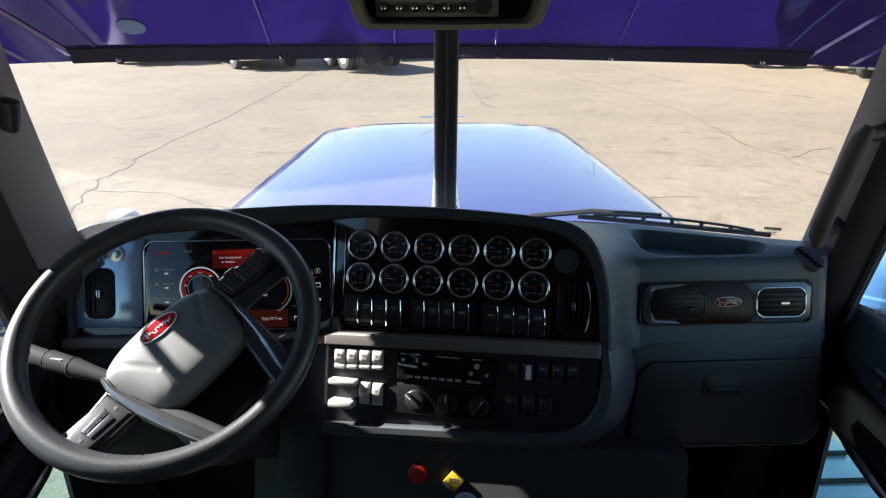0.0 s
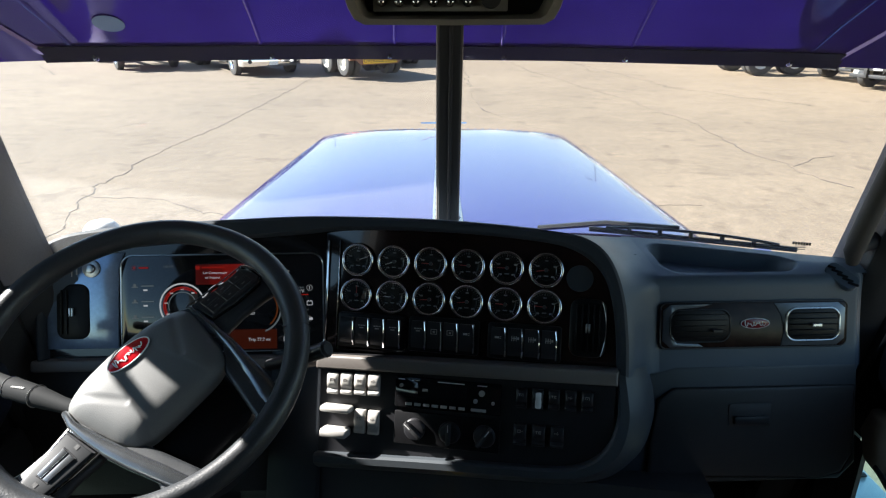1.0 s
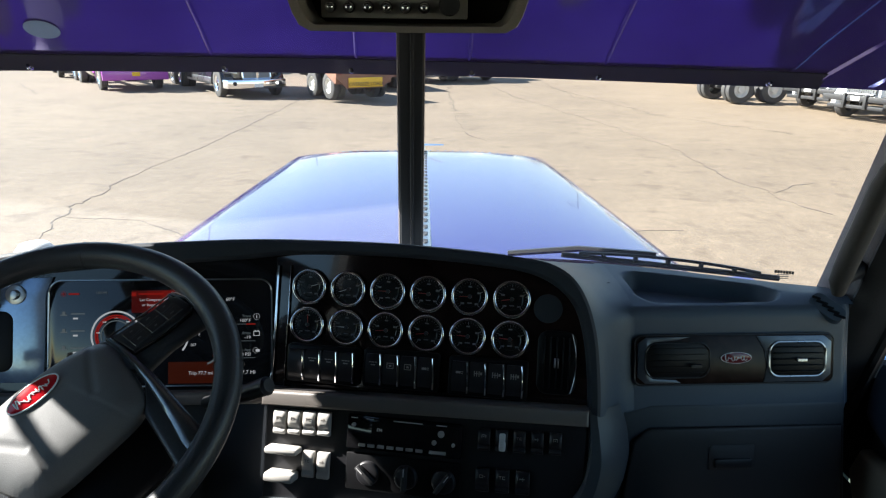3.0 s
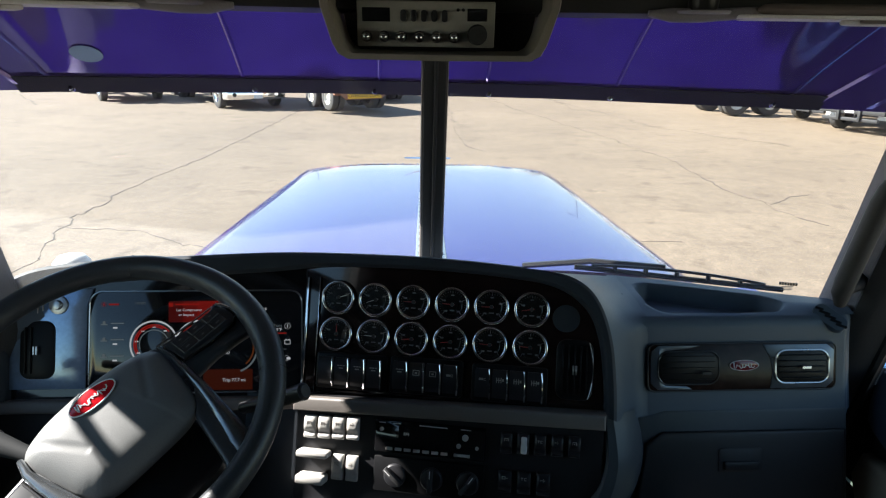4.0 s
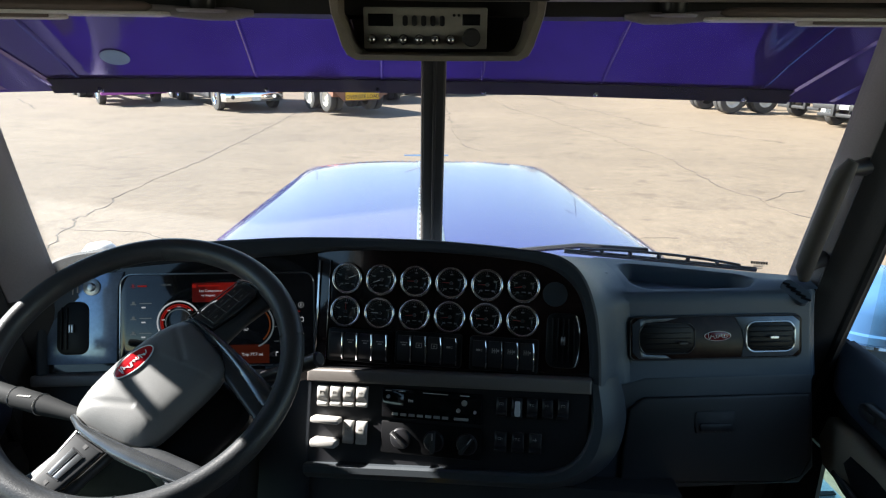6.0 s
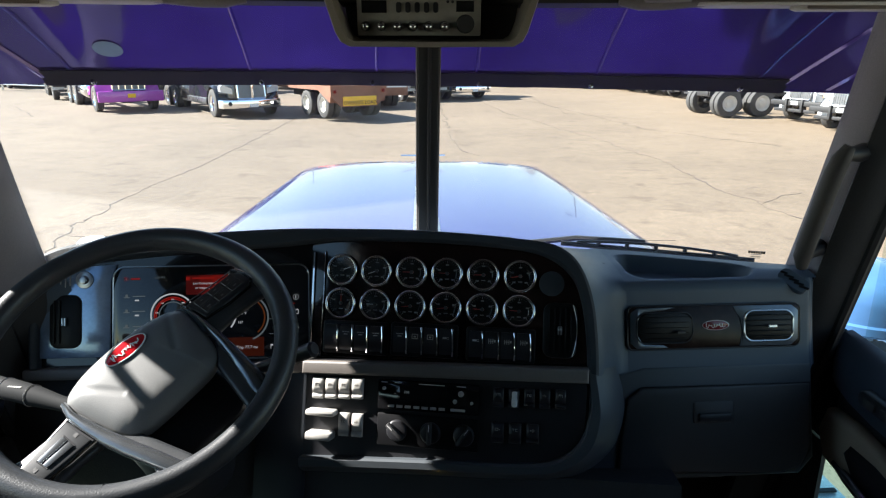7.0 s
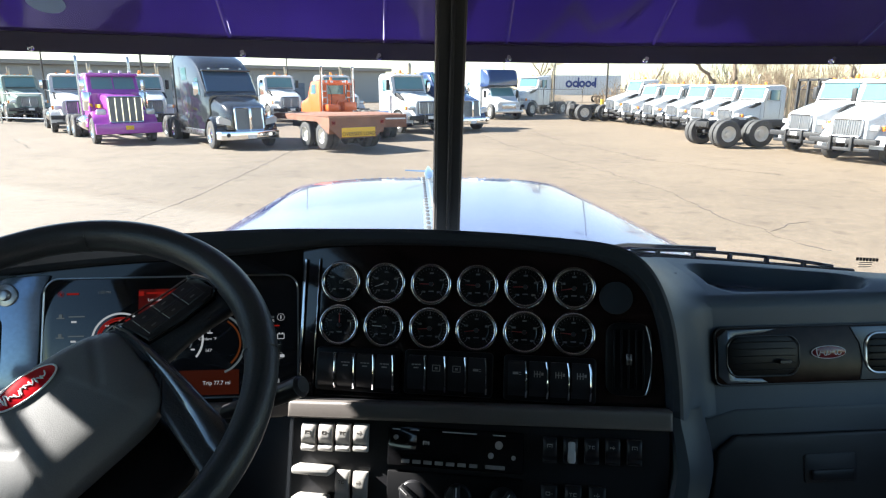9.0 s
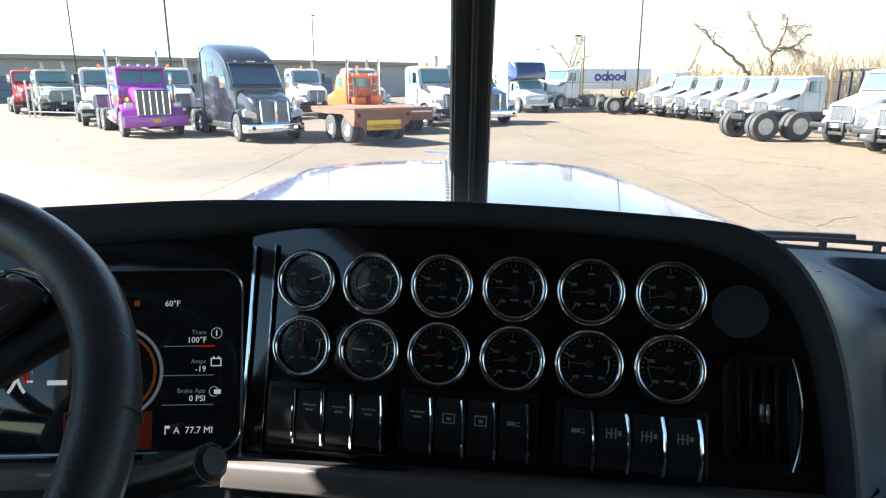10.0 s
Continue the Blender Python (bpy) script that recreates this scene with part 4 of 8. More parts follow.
def low_box(name, x0, x1, y0, y1, z0, z1, m, bev=0.002, parent=None, label=""):
    bb = bmesh.new()
    box(bb, x0, x1, y0, y1, z0, z1, bev, 2, PL)
    return part(name, bb, m, parent or dash, label)


# car radio
radio = low_box("car_radio", -0.106, 0.092, -0.043, 0.014, 0, 0.010, M_GLOSSB, 0.003, None, "gloss black car radio")
low_box("radio_display", -0.062, 0.030, -0.020, 0.006, 0.010, 0.0112, M_SCREEN, 0, radio)
words("FM", 0.008, PL @ off(-0.048, -0.008, 0.0116), M_LITGREY, radio, "screen_text", "CENTER", 0.0001)
for i in range(7):
    low_box("preset_button", -0.084 + 0.0165 * i, -0.072 + 0.0165 * i, -0.0375, -0.0325, 0.010, 0.0125, M_SWITCH, 0.0006, radio)
low_box("preset_button", 0.038, 0.066, -0.0375, -0.0325, 0.010, 0.0125, M_SWITCH, 0.0006, radio)
for cu, cv, r in ((-0.093, -0.002, 0.0035), (0.057, -0.004, 0.0055), (0.046, -0.019, 0.004), (0.078, -0.020, 0.003)):
    bb = bmesh.new()
    cyl(bb, r, 0.008, 0.014, PL @ off(cu, cv), 16, None, 0.0006)
    part("radio_knob", bb, M_SWITCH, radio)
for cu, w in ((-0.093, 0.012), (-0.066, 0.014), (0.0, 0.05), (0.057, 0.018)):
    low_box("radio_print", cu - w / 2, cu + w / 2, 0.0085, 0.0100, 0.0098, 0.0104, M_WHITEP, 0, radio)

# climate controls
hv = low_box("climate_panel", -0.106, 0.092, -0.112, -0.050, 0, 0.006, M_VENT, 0.003, None, "black climate control panel")
for cu, turn in ((-0.066, 50), (0.0, 0), (0.064, -35)):
    bb = bmesh.new()
    cyl(bb, 0.021, 0.004, 0.012, PL @ off(cu, -0.082), 28, 0.019, 0.002)
    k = part("climate_knob", bb, M_BLACK, hv)
    bb = bmesh.new()
    box(bb, -0.004, 0.004, -0.019, 0.021, 0.012, 0.026, 0.002, 2, PL @ off(cu, -0.082) @ pose(0, 0, 0, 0, 0, turn))
    part("grip", bb, M_DARK, k)
    bb = bmesh.new()
    box(bb, -0.0007, 0.0007, 0.006, 0.019, 0.026, 0.0265, 0, 1, PL @ off(cu, -0.082) @ pose(0, 0, 0, 0, 0, turn))
    part("pointer", bb, M_WHITEP, k)


def notched_mesh(w, h):
    """A convex switch with a thumb notch across its lower third."""
    b = bmesh.new()
    prof = [(-0.50, 0.0), (-0.50, 0.0085), (-0.46, 0.0105), (-0.38, 0.0112), (-0.31, 0.0085), (-0.24, 0.0070), (-0.17, 0.0078), (-0.08, 0.0115), (0.05, 0.0128), (0.30, 0.0122), (0.45, 0.0100), (0.50, 0.0080), (0.50, 0.0)]
    rings = []
    for x, k, d in ((-0.5, 0.86, 0.0), (-0.42, 0.97, 0.5), (-0.2, 1.0, 1.0), (0.2, 1.0, 1.0), (0.42, 0.97, 0.5), (0.5, 0.86, 0.0)):
        rings.append([Vector((x * w, y * h, (z + (0.0018 * (1 - d) if -0.32 < y < -0.16 else 0)) * k)) for y, z in prof])
    loft(b, rings)
    return b


def grey_rocker(cu, cv, w=0.0170, h=0.040, m=None, icon=0):
    M = PL @ off(cu, cv, 0.002)
    r = part("toggle_switch", notched_mesh(w, h), m or M_SWITCH, dash, "pale grey rocker switch" if m is None else "black rocker switch", M)
    if icon is not None:
        bb = bmesh.new()
        bars = (((-4, 4, 8.6, 9.4), (-4, -3.2, 4, 8.6), (3.2, 4, 4, 8.6), (-1.2, 1.2, 5.4, 6.2)),
                ((-4.5, 1.5, 4.2, 5), (-4.5, 1.5, 8, 8.8), (-4.5, -3.7, 5, 8), (0.7, 1.5, 5, 8), (2.6, 5, 6, 6.8)),
                ((-5, -1, 7.8, 8.6), (-3.4, -2.6, 4, 7.8), (0.5, 4.5, 7.8, 8.6), (0.5, 1.3, 4.8, 7.8), (0.5, 4.5, 4, 4.8)),
                ((-2, 3, 6, 6.8), (-4.5, -3, 5.6, 7.2), (0, 0.8, 8, 9.4), (0, 0.8, 3.6, 5)))[icon % 4]
        k = w / 0.0215
        for x0, x1, y0, y1 in bars:
            box(bb, k * x0 / 1000, k * x1 / 1000, k * y0 / 1000 + 0.001, k * y1 / 1000 + 0.001, 0.0120, 0.0130, 0, 1, M)
        part("icon", bb, M_TAUPE if m is None else M_SWITCH, r)


for i in range(4):
    grey_rocker(-0.228 + 0.0270 * i, -0.011 + 0.0012 * i, 0.0215, 0.040, None, i)
for i in range(2):
    grey_rocker(-0.172 + 0.027 * i, -0.078, 0.0205, 0.044, None, i + 2)
low_box("trailer_valve_base", -0.246, -0.186, -0.062, -0.050, 0.0, 0.030, M_SWITCH, 0.005, None, "pale grey valve paddle")
low_box("trailer_valve_paddle", -0.243, -0.190, -0.108, -0.092, 0.0, 0.034, M_SWITCH, 0.005, None, "pale grey valve paddle")
for i in range(5):
    grey_rocker(0.128 + 0.0285 * i, -0.006 + 0.001 * i, 0.019, 0.034, M_BLACK, i if i != 1 else None)
low_box("white_tab", 0.1525, 0.1635, -0.021, 0.008, 0.008, 0.016, mat("white_tab_plastic", (0.7, 0.7, 0.68), 0.4, bump=0), 0.003)
for i in range(3):
    grey_rocker(0.128 + 0.0325 * i, -0.071 + 0.001 * i, 0.022, 0.036, M_BLACK, i + 1)

# knee panels below, and the brake-valve console
b = bmesh.new()
prism(b, [(-0.42, -0.52), (0.46, -0.50), (0.46, -0.145), (-0.26, -0.160), (-0.42, -0.10)], -0.22, -0.012, PL)
part("knee_panel", b, M_DARK, dash, "dark lower knee panel")
b = bmesh.new()
prism(b, [(-0.36, -0.30), (-0.255, -0.34), (-0.255, 0.045), (-0.36, 0.045)], -0.03, 0.004, PL, 0.006)
part("column_side_panel", b, M_BROW, dash, "grey panel beside the steering column")
PB = PL @ off(-0.007, -0.005, -0.046)
b = bmesh.new()
box(b, -0.115, 0.085, -0.42, -0.172, -0.05, 0.012, 0.02, 3, PB)
con = part("valve_console", b, M_TAUPE, dash, "grey centre stack base")
b = bmesh.new()
prism(b, rrect(0.150, 0.085, 0.012, -0.022, -0.232), 0.008, 0.020, PB, 0.004)
part("valve_plate", b, M_BLACK, con, "black plate under the brake knobs")
b = bmesh.new()
prism(b, [(0.021 * math.cos(radians(22.5 + 45 * i)) - 0.051, 0.021 * math.sin(radians(22.5 + 45 * i)) - 0.230) for i in range(8)], 0.022, 0.044, PB, 0.003)
part("trailer_brake_knob", b, M_REDKNOB, con, "red octagonal brake knob")
b = bmesh.new()
prism(b, [(0.022 * math.cos(radians(90 * i + 8)) + 0.025, 0.022 * math.sin(radians(90 * i + 8)) - 0.236) for i in range(4)], 0.022, 0.044, PB, 0.003)
part("parking_brake_knob", b, M_YELLOW, con, "yellow diamond brake knob")
b = bmesh.new()
for k in range(3):
    box(b, 0.015, 0.035, -0.232 - 0.004 * k, -0.230 - 0.004 * k, 0.044, 0.0446, 0, 1, PB)
part("knob_print", b, M_DARK, con)

# passenger's side: pad with a tray sunk into its top


rings = []
NX = 96
for i in range(NX + 1):
    x = 0.505 + (0.912 - 0.505) * i / NX
    end = smooth01((x - 0.89) / 0.022) * 0.02
    sect = [(pad_face(z) + end, z) for z in (2.015, 2.024, 2.066, 2.115, 2.150, 2.168, 2.180, 2.187)]
    back = yb(x) - 0.012
    for j in range(1, 49):
        t = j / 48
        y = 1.203 + (back - 1.203) * t
        sect.append((y, pad_top(x, y)))
    sect += [(back + 0.01, 2.12), (back, 2.0), (1.25, 2.0)]
    rings.append([Vector((x, y, z)) for y, z in sect])
b = bmesh.new()
loft(b, rings)
part("passenger_pad", b, M_PAD, dash, "slate blue padded passenger dash with a sunken tray")
# cover between the brow and the glass
b = bmesh.new()
rings = []
for i in range(31):
    x = -0.66 + 1.16 * i / 30
    y0 = 1.33 - 0.05 * smooth01((x - 0.1) / 0.3)
    zt = 2.232 - 0.03 * smooth01((x - 0.30) / 0.15) - 0.02 * smooth01((-0.5 - x) / 0.15)
    y1 = yb(x) - 0.012
    rings.append([Vector((x, y0, zt)), Vector((x, (y0 + y1) / 2, zt - 0.008)), Vector((x, y1, 2.165)), Vector((x, y1, 2.05)), Vector((x, y0, 2.05))])
loft(b, rings)
part("dash_top", b, M_PAD, dash, "slate blue dash top under the glass")
# vents and badge strip
M_STRIPSHEEN = mat("strip_reflection_satin", (0.13, 0.155, 0.19), 0.30, 0.7, var=0.08, bump=0.02)
b = bmesh.new()
prism(b, rrect(0.350, 0.086, 0.012, -0.006, -0.030), -0.004, 0.007, PP, 0.003)
M_STRIP = mat("dark_burl_strip", (0.020, 0.011, 0.009), 0.25, var=0.4, scale=30, bump=0)
M_STRIP.node_tree.nodes["Principled BSDF"].inputs["Specular IOR Level"].default_value = 0.2
strip = part("vent_strip", b, M_STRIP, dash, "glossy dark strip with chrome edging and two vents")
b = bmesh.new()
o = rrect(0.350, 0.086, 0.013, -0.006, -0.030, 6)
tube(b, [PP @ Vector((x, y, 0.006)) for x, y in o], 0.0016, 6, None, True)
part("strip_edging", b, M_BLACK, strip)
# two plates shaped as the window's reflection on the glossy strip, with its rim
b = bmesh.new()
prism(b, [(0.030, 0.010), (0.150, 0.010), (0.164, -0.001), (0.164, -0.058), (0.150, -0.070), (0.045, -0.070), (0.050, -0.040), (0.044, -0.014)], 0.006, 0.0085, PP, 0.001)
part("reflection_plate", b, M_STRIPSHEEN, strip, "satin plate standing in for the strip's silvery reflection and chrome rim")
b = bmesh.new()
prism(b, [(-0.085, 0.010), (-0.163, 0.010), (-0.177, -0.001), (-0.177, -0.058), (-0.163, -0.070), (-0.100, -0.070), (-0.110, -0.064), (-0.150, -0.062), (-0.158, -0.050), (-0.158, -0.010), (-0.150, 0.001), (-0.110, 0.004)], 0.006, 0.0085, PP, 0.001)
part("reflection_plate", b, M_STRIPSHEEN, strip, "satin plate standing in for the strip's silvery reflection and chrome rim")
for cu, w in ((-0.108, 0.112), (0.103, 0.100)):
    M = PP @ off(cu, -0.030, 0.006)
    b = bmesh.new()
    prism(b, rrect(w, 0.060, 0.018 if cu > 0 else 0.026), 0.0, 0.004, M, 0.002)
    v = part("air_vent", b, M_VENT, dash, "black air vent with slats")
    b = bmesh.new()
    tube(b, [M @ Vector((x, y, 0.004)) for x, y in rrect(w, 0.060, 0.019, 0, 0, 6)], 0.0020 if cu > 0 else 0.0012, 6, None, True)
    part("vent_ring", b, M_SATIN if cu > 0 else M_BLACK, v)
    for k in range(5):
        b = bmesh.new()
        box(b, -w * 0.43, w * 0.43, -0.021 + 0.0105 * k - 0.0008, -0.021 + 0.0105 * k + 0.0008, 0.003, 0.009 if cu > 0 else 0.0052, 0.0006, 1, M)
        part("slat", b, M_VENT, v)
    b = bmesh.new()
    box(b, -0.009, 0.009, -0.0035, 0.0025, 0.008, 0.013, 0.001, 1, M @ off(0.004 if cu > 0 else 0.03, 0.0 if cu > 0 else -0.008))
    part("vane_tab", b, M_SATIN if cu > 0 else M_BLACK, v)
b = bmesh.new()
prism(b, [(0.0265 * math.cos(a) - 0.005, 0.0092 * math.sin(a) - 0.027) for a in (2 * math.pi * i / 28 for i in range(28))], 0.007, 0.010, PP, 0.001)
badge = part("badge", b, mat("dark_red_enamel", (0.14, 0.008, 0.012), 0.15, bump=0, coat=0.6), strip, "small dark red oval badge with white script")
b = bmesh.new()
tube(b, [PP @ Vector((0.0265 * math.cos(a) - 0.005, 0.0092 * math.sin(a) - 0.027, 0.009)) for a in (2 * math.pi * i / 28 for i in range(28))], 0.0009, 6, None, True)
tube(b, [PP @ Vector((-0.026 + 0.00078 * i + 0.0014 * math.cos(i * 0.9), -0.0275 + (0.0062 if i < 8 else 0.0024 + 0.0018 * math.sin(i * 0.31 + 1)) * math.sin(i * 0.9) + (0.0012 * math.sin(i * 0.23)), 0.0105)) for i in range(54)], 0.0008, 5)
part("badge_trim", b, M_WHITEP, badge)

# defroster slots by the pillar
DW = Vector((-0.22, -0.62, 0.75)).normalized()
DU = Vector((0.0, 0.0, 1.0)).cross(DW).normalized()
DM = axes((0.860, 1.1965, 2.186), DU, DW.cross(DU), DW)
b = bmesh.new()
prism(b, rrect(0.060, 0.032, 0.013), -0.012, 0.0008, DM @ pose(0, 0, 0, 0, 0, -38), 0.0006, 1)
dv = part("defroster", b, M_PAD, dash, "small slotted side defroster")
for k in range(5):
    b = bmesh.new()
    prism(b, rrect(0.019 if k else 0.014, 0.0042, 0.0018), 0.0, 0.0024, DM @ pose(-0.017 + 0.0085 * k, 0.0150 - 0.0078 * k, 0, 0, 0, -16))
    part("slot", b, M_VENT, dv)

# lower passenger dash with the glovebox
b = bmesh.new()
prism(b, [(-0.262, -0.150), (-0.20, -0.118), (-0.15, -0.106), (0.195, -0.106), (0.20, -0.30), (0.17, -0.332), (-0.262, -0.335)], -0.25, 0.006, PP, 0.008, 3)
part("lower_dash", b, M_LOWBAND, dash, "lower passenger dash, its lit band's slate tone put into the colour")
b = bmesh.new()
prism(b, [(-0.155, -0.146), (0.186, -0.146), (0.188, -0.28), (0.168, -0.315), (0.13, -0.325), (-0.205, -0.315), (-0.200, -0.25), (-0.185, -0.168)], 0.006, 0.014, PP, 0.006, 3)
gb = part("glovebox_door", b, M_GREY, dash, "closed grey glovebox door")
b = bmesh.new()
prism(b, rrect(0.082, 0.044, 0.006, -0.012, -0.198), 0.013, 0.017, PP, 0.002)
hh = part("latch", b, M_GREY, gb)
b = bmesh.new()
prism(b, rrect(0.066, 0.016, 0.004, -0.012, -0.207), 0.016, 0.023, PP, 0.002)
part("latch_paddle", b, M_BLACK, hh)

# ---- steering wheel ----
WN = Vector((0.027, -0.5396, 0.8415)).normalized()
WU = Vector((0.99875, 0.04998, 0.0))
WV = WN.cross(WU)
WM0 = axes((-0.322, 0.945, 2.190), WU, WV, WN)
WM = WM0 @ pose(0, 0, 0, 0, 0, 50)
wheel = thing("steering_wheel", "turned black leather steering wheel with grey hub, red badge", "steering wheel", WM0)
b = bmesh.new()
rings = []
for i in range(96):
    a = 2 * math.pi * i / 96
    rr = 0.0185 + 0.0010 * math.cos(a * 2)
    rings.append([WM @ Vector(((0.2225 + rr * math.cos(t)) * math.cos(a), (0.2225 + rr * math.cos(t)) * math.sin(a), 1.12 * rr * math.sin(t))) for t in (2 * math.pi * k / 14 for k in range(14))])
loft(b, rings, True, False, True)
part("rim", b, M_LEATHER, wheel, "black leather-wrapped rim")
for a in (42, 138, -42, 222):
    b = bmesh.new()
    torus(b, 0.0196, 0.0007, WM @ pose(0.2225 * math.cos(radians(a)), 0.2225 * math.sin(radians(a)), 0, 90, 0, a), 24, 5, 1.0)
    part("stitch_seam", b, M_BLACK, wheel)


def plate(name, poly, z0, z1, m, label="", bev=0.006, seg=3, parent=None):
    bb = bmesh.new()
    prism(bb, poly, z0, z1, WM, bev, seg)
    return part(name, bb, m, parent or wheel, label)


# the hub sits a little off the rim's centre
WM = WM @ off(-0.0095, 0, 0)
PAD = [(0, 0.038), (-0.060, 0.033), (-0.092, 0.022), (-0.105, 0.006), (-0.105, -0.012), (-0.097, -0.048), (-0.088, -0.084), (-0.075, -0.104), (-0.052, -0.111)]
PAD += [(-x, y) for x, y in PAD[:0:-1]]
for _ in range(2):
    PAD = [q for i, p in enumerate(PAD) for q in ((p[0] * 0.8 + PAD[(i + 1) % len(PAD)][0] * 0.2, p[1] * 0.8 + PAD[(i + 1) % len(PAD)][1] * 0.2), (p[0] * 0.2 + PAD[(i + 1) % len(PAD)][0] * 0.8, p[1] * 0.2 + PAD[(i + 1) % len(PAD)][1] * 0.8))]


def hub_dent(x, y):
    """The faintly sunk panel that flares below the badge and the two shallow slanting grooves."""
    k = 0.35 * smooth01((0.030 - 0.25 * y - abs(x)) / 0.006) * smooth01((-0.012 - y) / 0.008)
    ax, d = abs(x), 1.0
    t = max(0.0, min(1.0, ((ax - 0.083) * -0.037 + (y - 0.014) * -0.064) / (0.037 ** 2 + 0.064 ** 2)))
    d = math.hypot(ax - 0.083 + 0.037 * t, y - 0.014 + 0.064 * t)
    return -0.0030 * k - 0.0014 * smooth01((0.009 - d) / 0.009)


OUTL = []
for i, q in enumerate(PAD):
    r = PAD[(i + 1) % len(PAD)]
    OUTL += [(q[0] + (r[0] - q[0]) * k / 6, q[1] + (r[1] - q[1]) * k / 6) for k in range(6)]
rows = [(-0.055, 0.80), (-0.034, 0.965), (-0.024, 0.992), (-0.017, 1.0)]
for i in range(42):
    q = 1 - i / 41.2
    rows.append((0.0125 - 0.0055 * q ** 2 - 0.0185 * q ** 7, q))
b = bmesh.new()
rings = []
for z, sc in rows:
    ring = []
    for x, y in OUTL:
        x, y = x * sc, -0.035 + (y + 0.035) * sc
        ring.append(WM @ Vector((x, y, z + (hub_dent(x, y) if z > -0.02 else 0))))
    rings.append(ring)
loft(b, rings)
hub = part("hub", b, M_HUB, wheel, "grey moulded horn pad with shallow grooves", smooth=60)
b = bmesh.new()
loft(b, [[WM @ Vector((w * x, -0.10 + h * y, z)) for x, y in rrect(2, 2, 0.5)] for z, w, h in ((-0.075, 0.070, 0.080), (-0.040, 0.070, 0.078), (-0.034, 0.062, 0.070))])
part("hub_base", b, M_VENT, wheel, "black boss under the horn pad")
b = bmesh.new()
prism(b, [(0.033 * math.cos(a), 0.014 * math.sin(a) + 0.002) for a in (2 * math.pi * i / 32 for i in range(32))], 0.004, 0.0135, WM, 0.0015)
em = part("badge", b, M_RED, hub, "red oval badge with silver script")
b = bmesh.new()
tube(b, [WM @ Vector((0.033 * math.cos(a), 0.014 * math.sin(a) + 0.002, 0.0128)) for a in (2 * math.pi * i / 32 for i in range(32))], 0.0011, 6, None, True)
tube(b, [WM @ Vector((-0.024 + 0.0008 * i + 0.0016 * math.cos(i * 0.9), 0.001 + (0.0065 if i < 8 else 0.0030 + 0.0012 * math.sin(i * 0.31 + 1)) * math.sin(i * 1.25) + 0.0016 * math.sin(i * 0.23), 0.0141)) for i in range(58)], 0.0008, 5)
part("badge_trim", b, M_WHITEP, em)
b = bmesh.new()
tube(b, [WM @ Vector(p) for p in ((-0.006, -0.040, 0.0096), (0.0, -0.036, 0.0096), (0.006, -0.040, 0.0099))], 0.0008, 5)
tube(b, [WM @ Vector(p) for p in ((-0.003, -0.046, 0.0096), (0.0, -0.042, 0.0096), (0.004, -0.046, 0.0099))], 0.0008, 5)
part("horn_mark", b, M_GREY, hub)

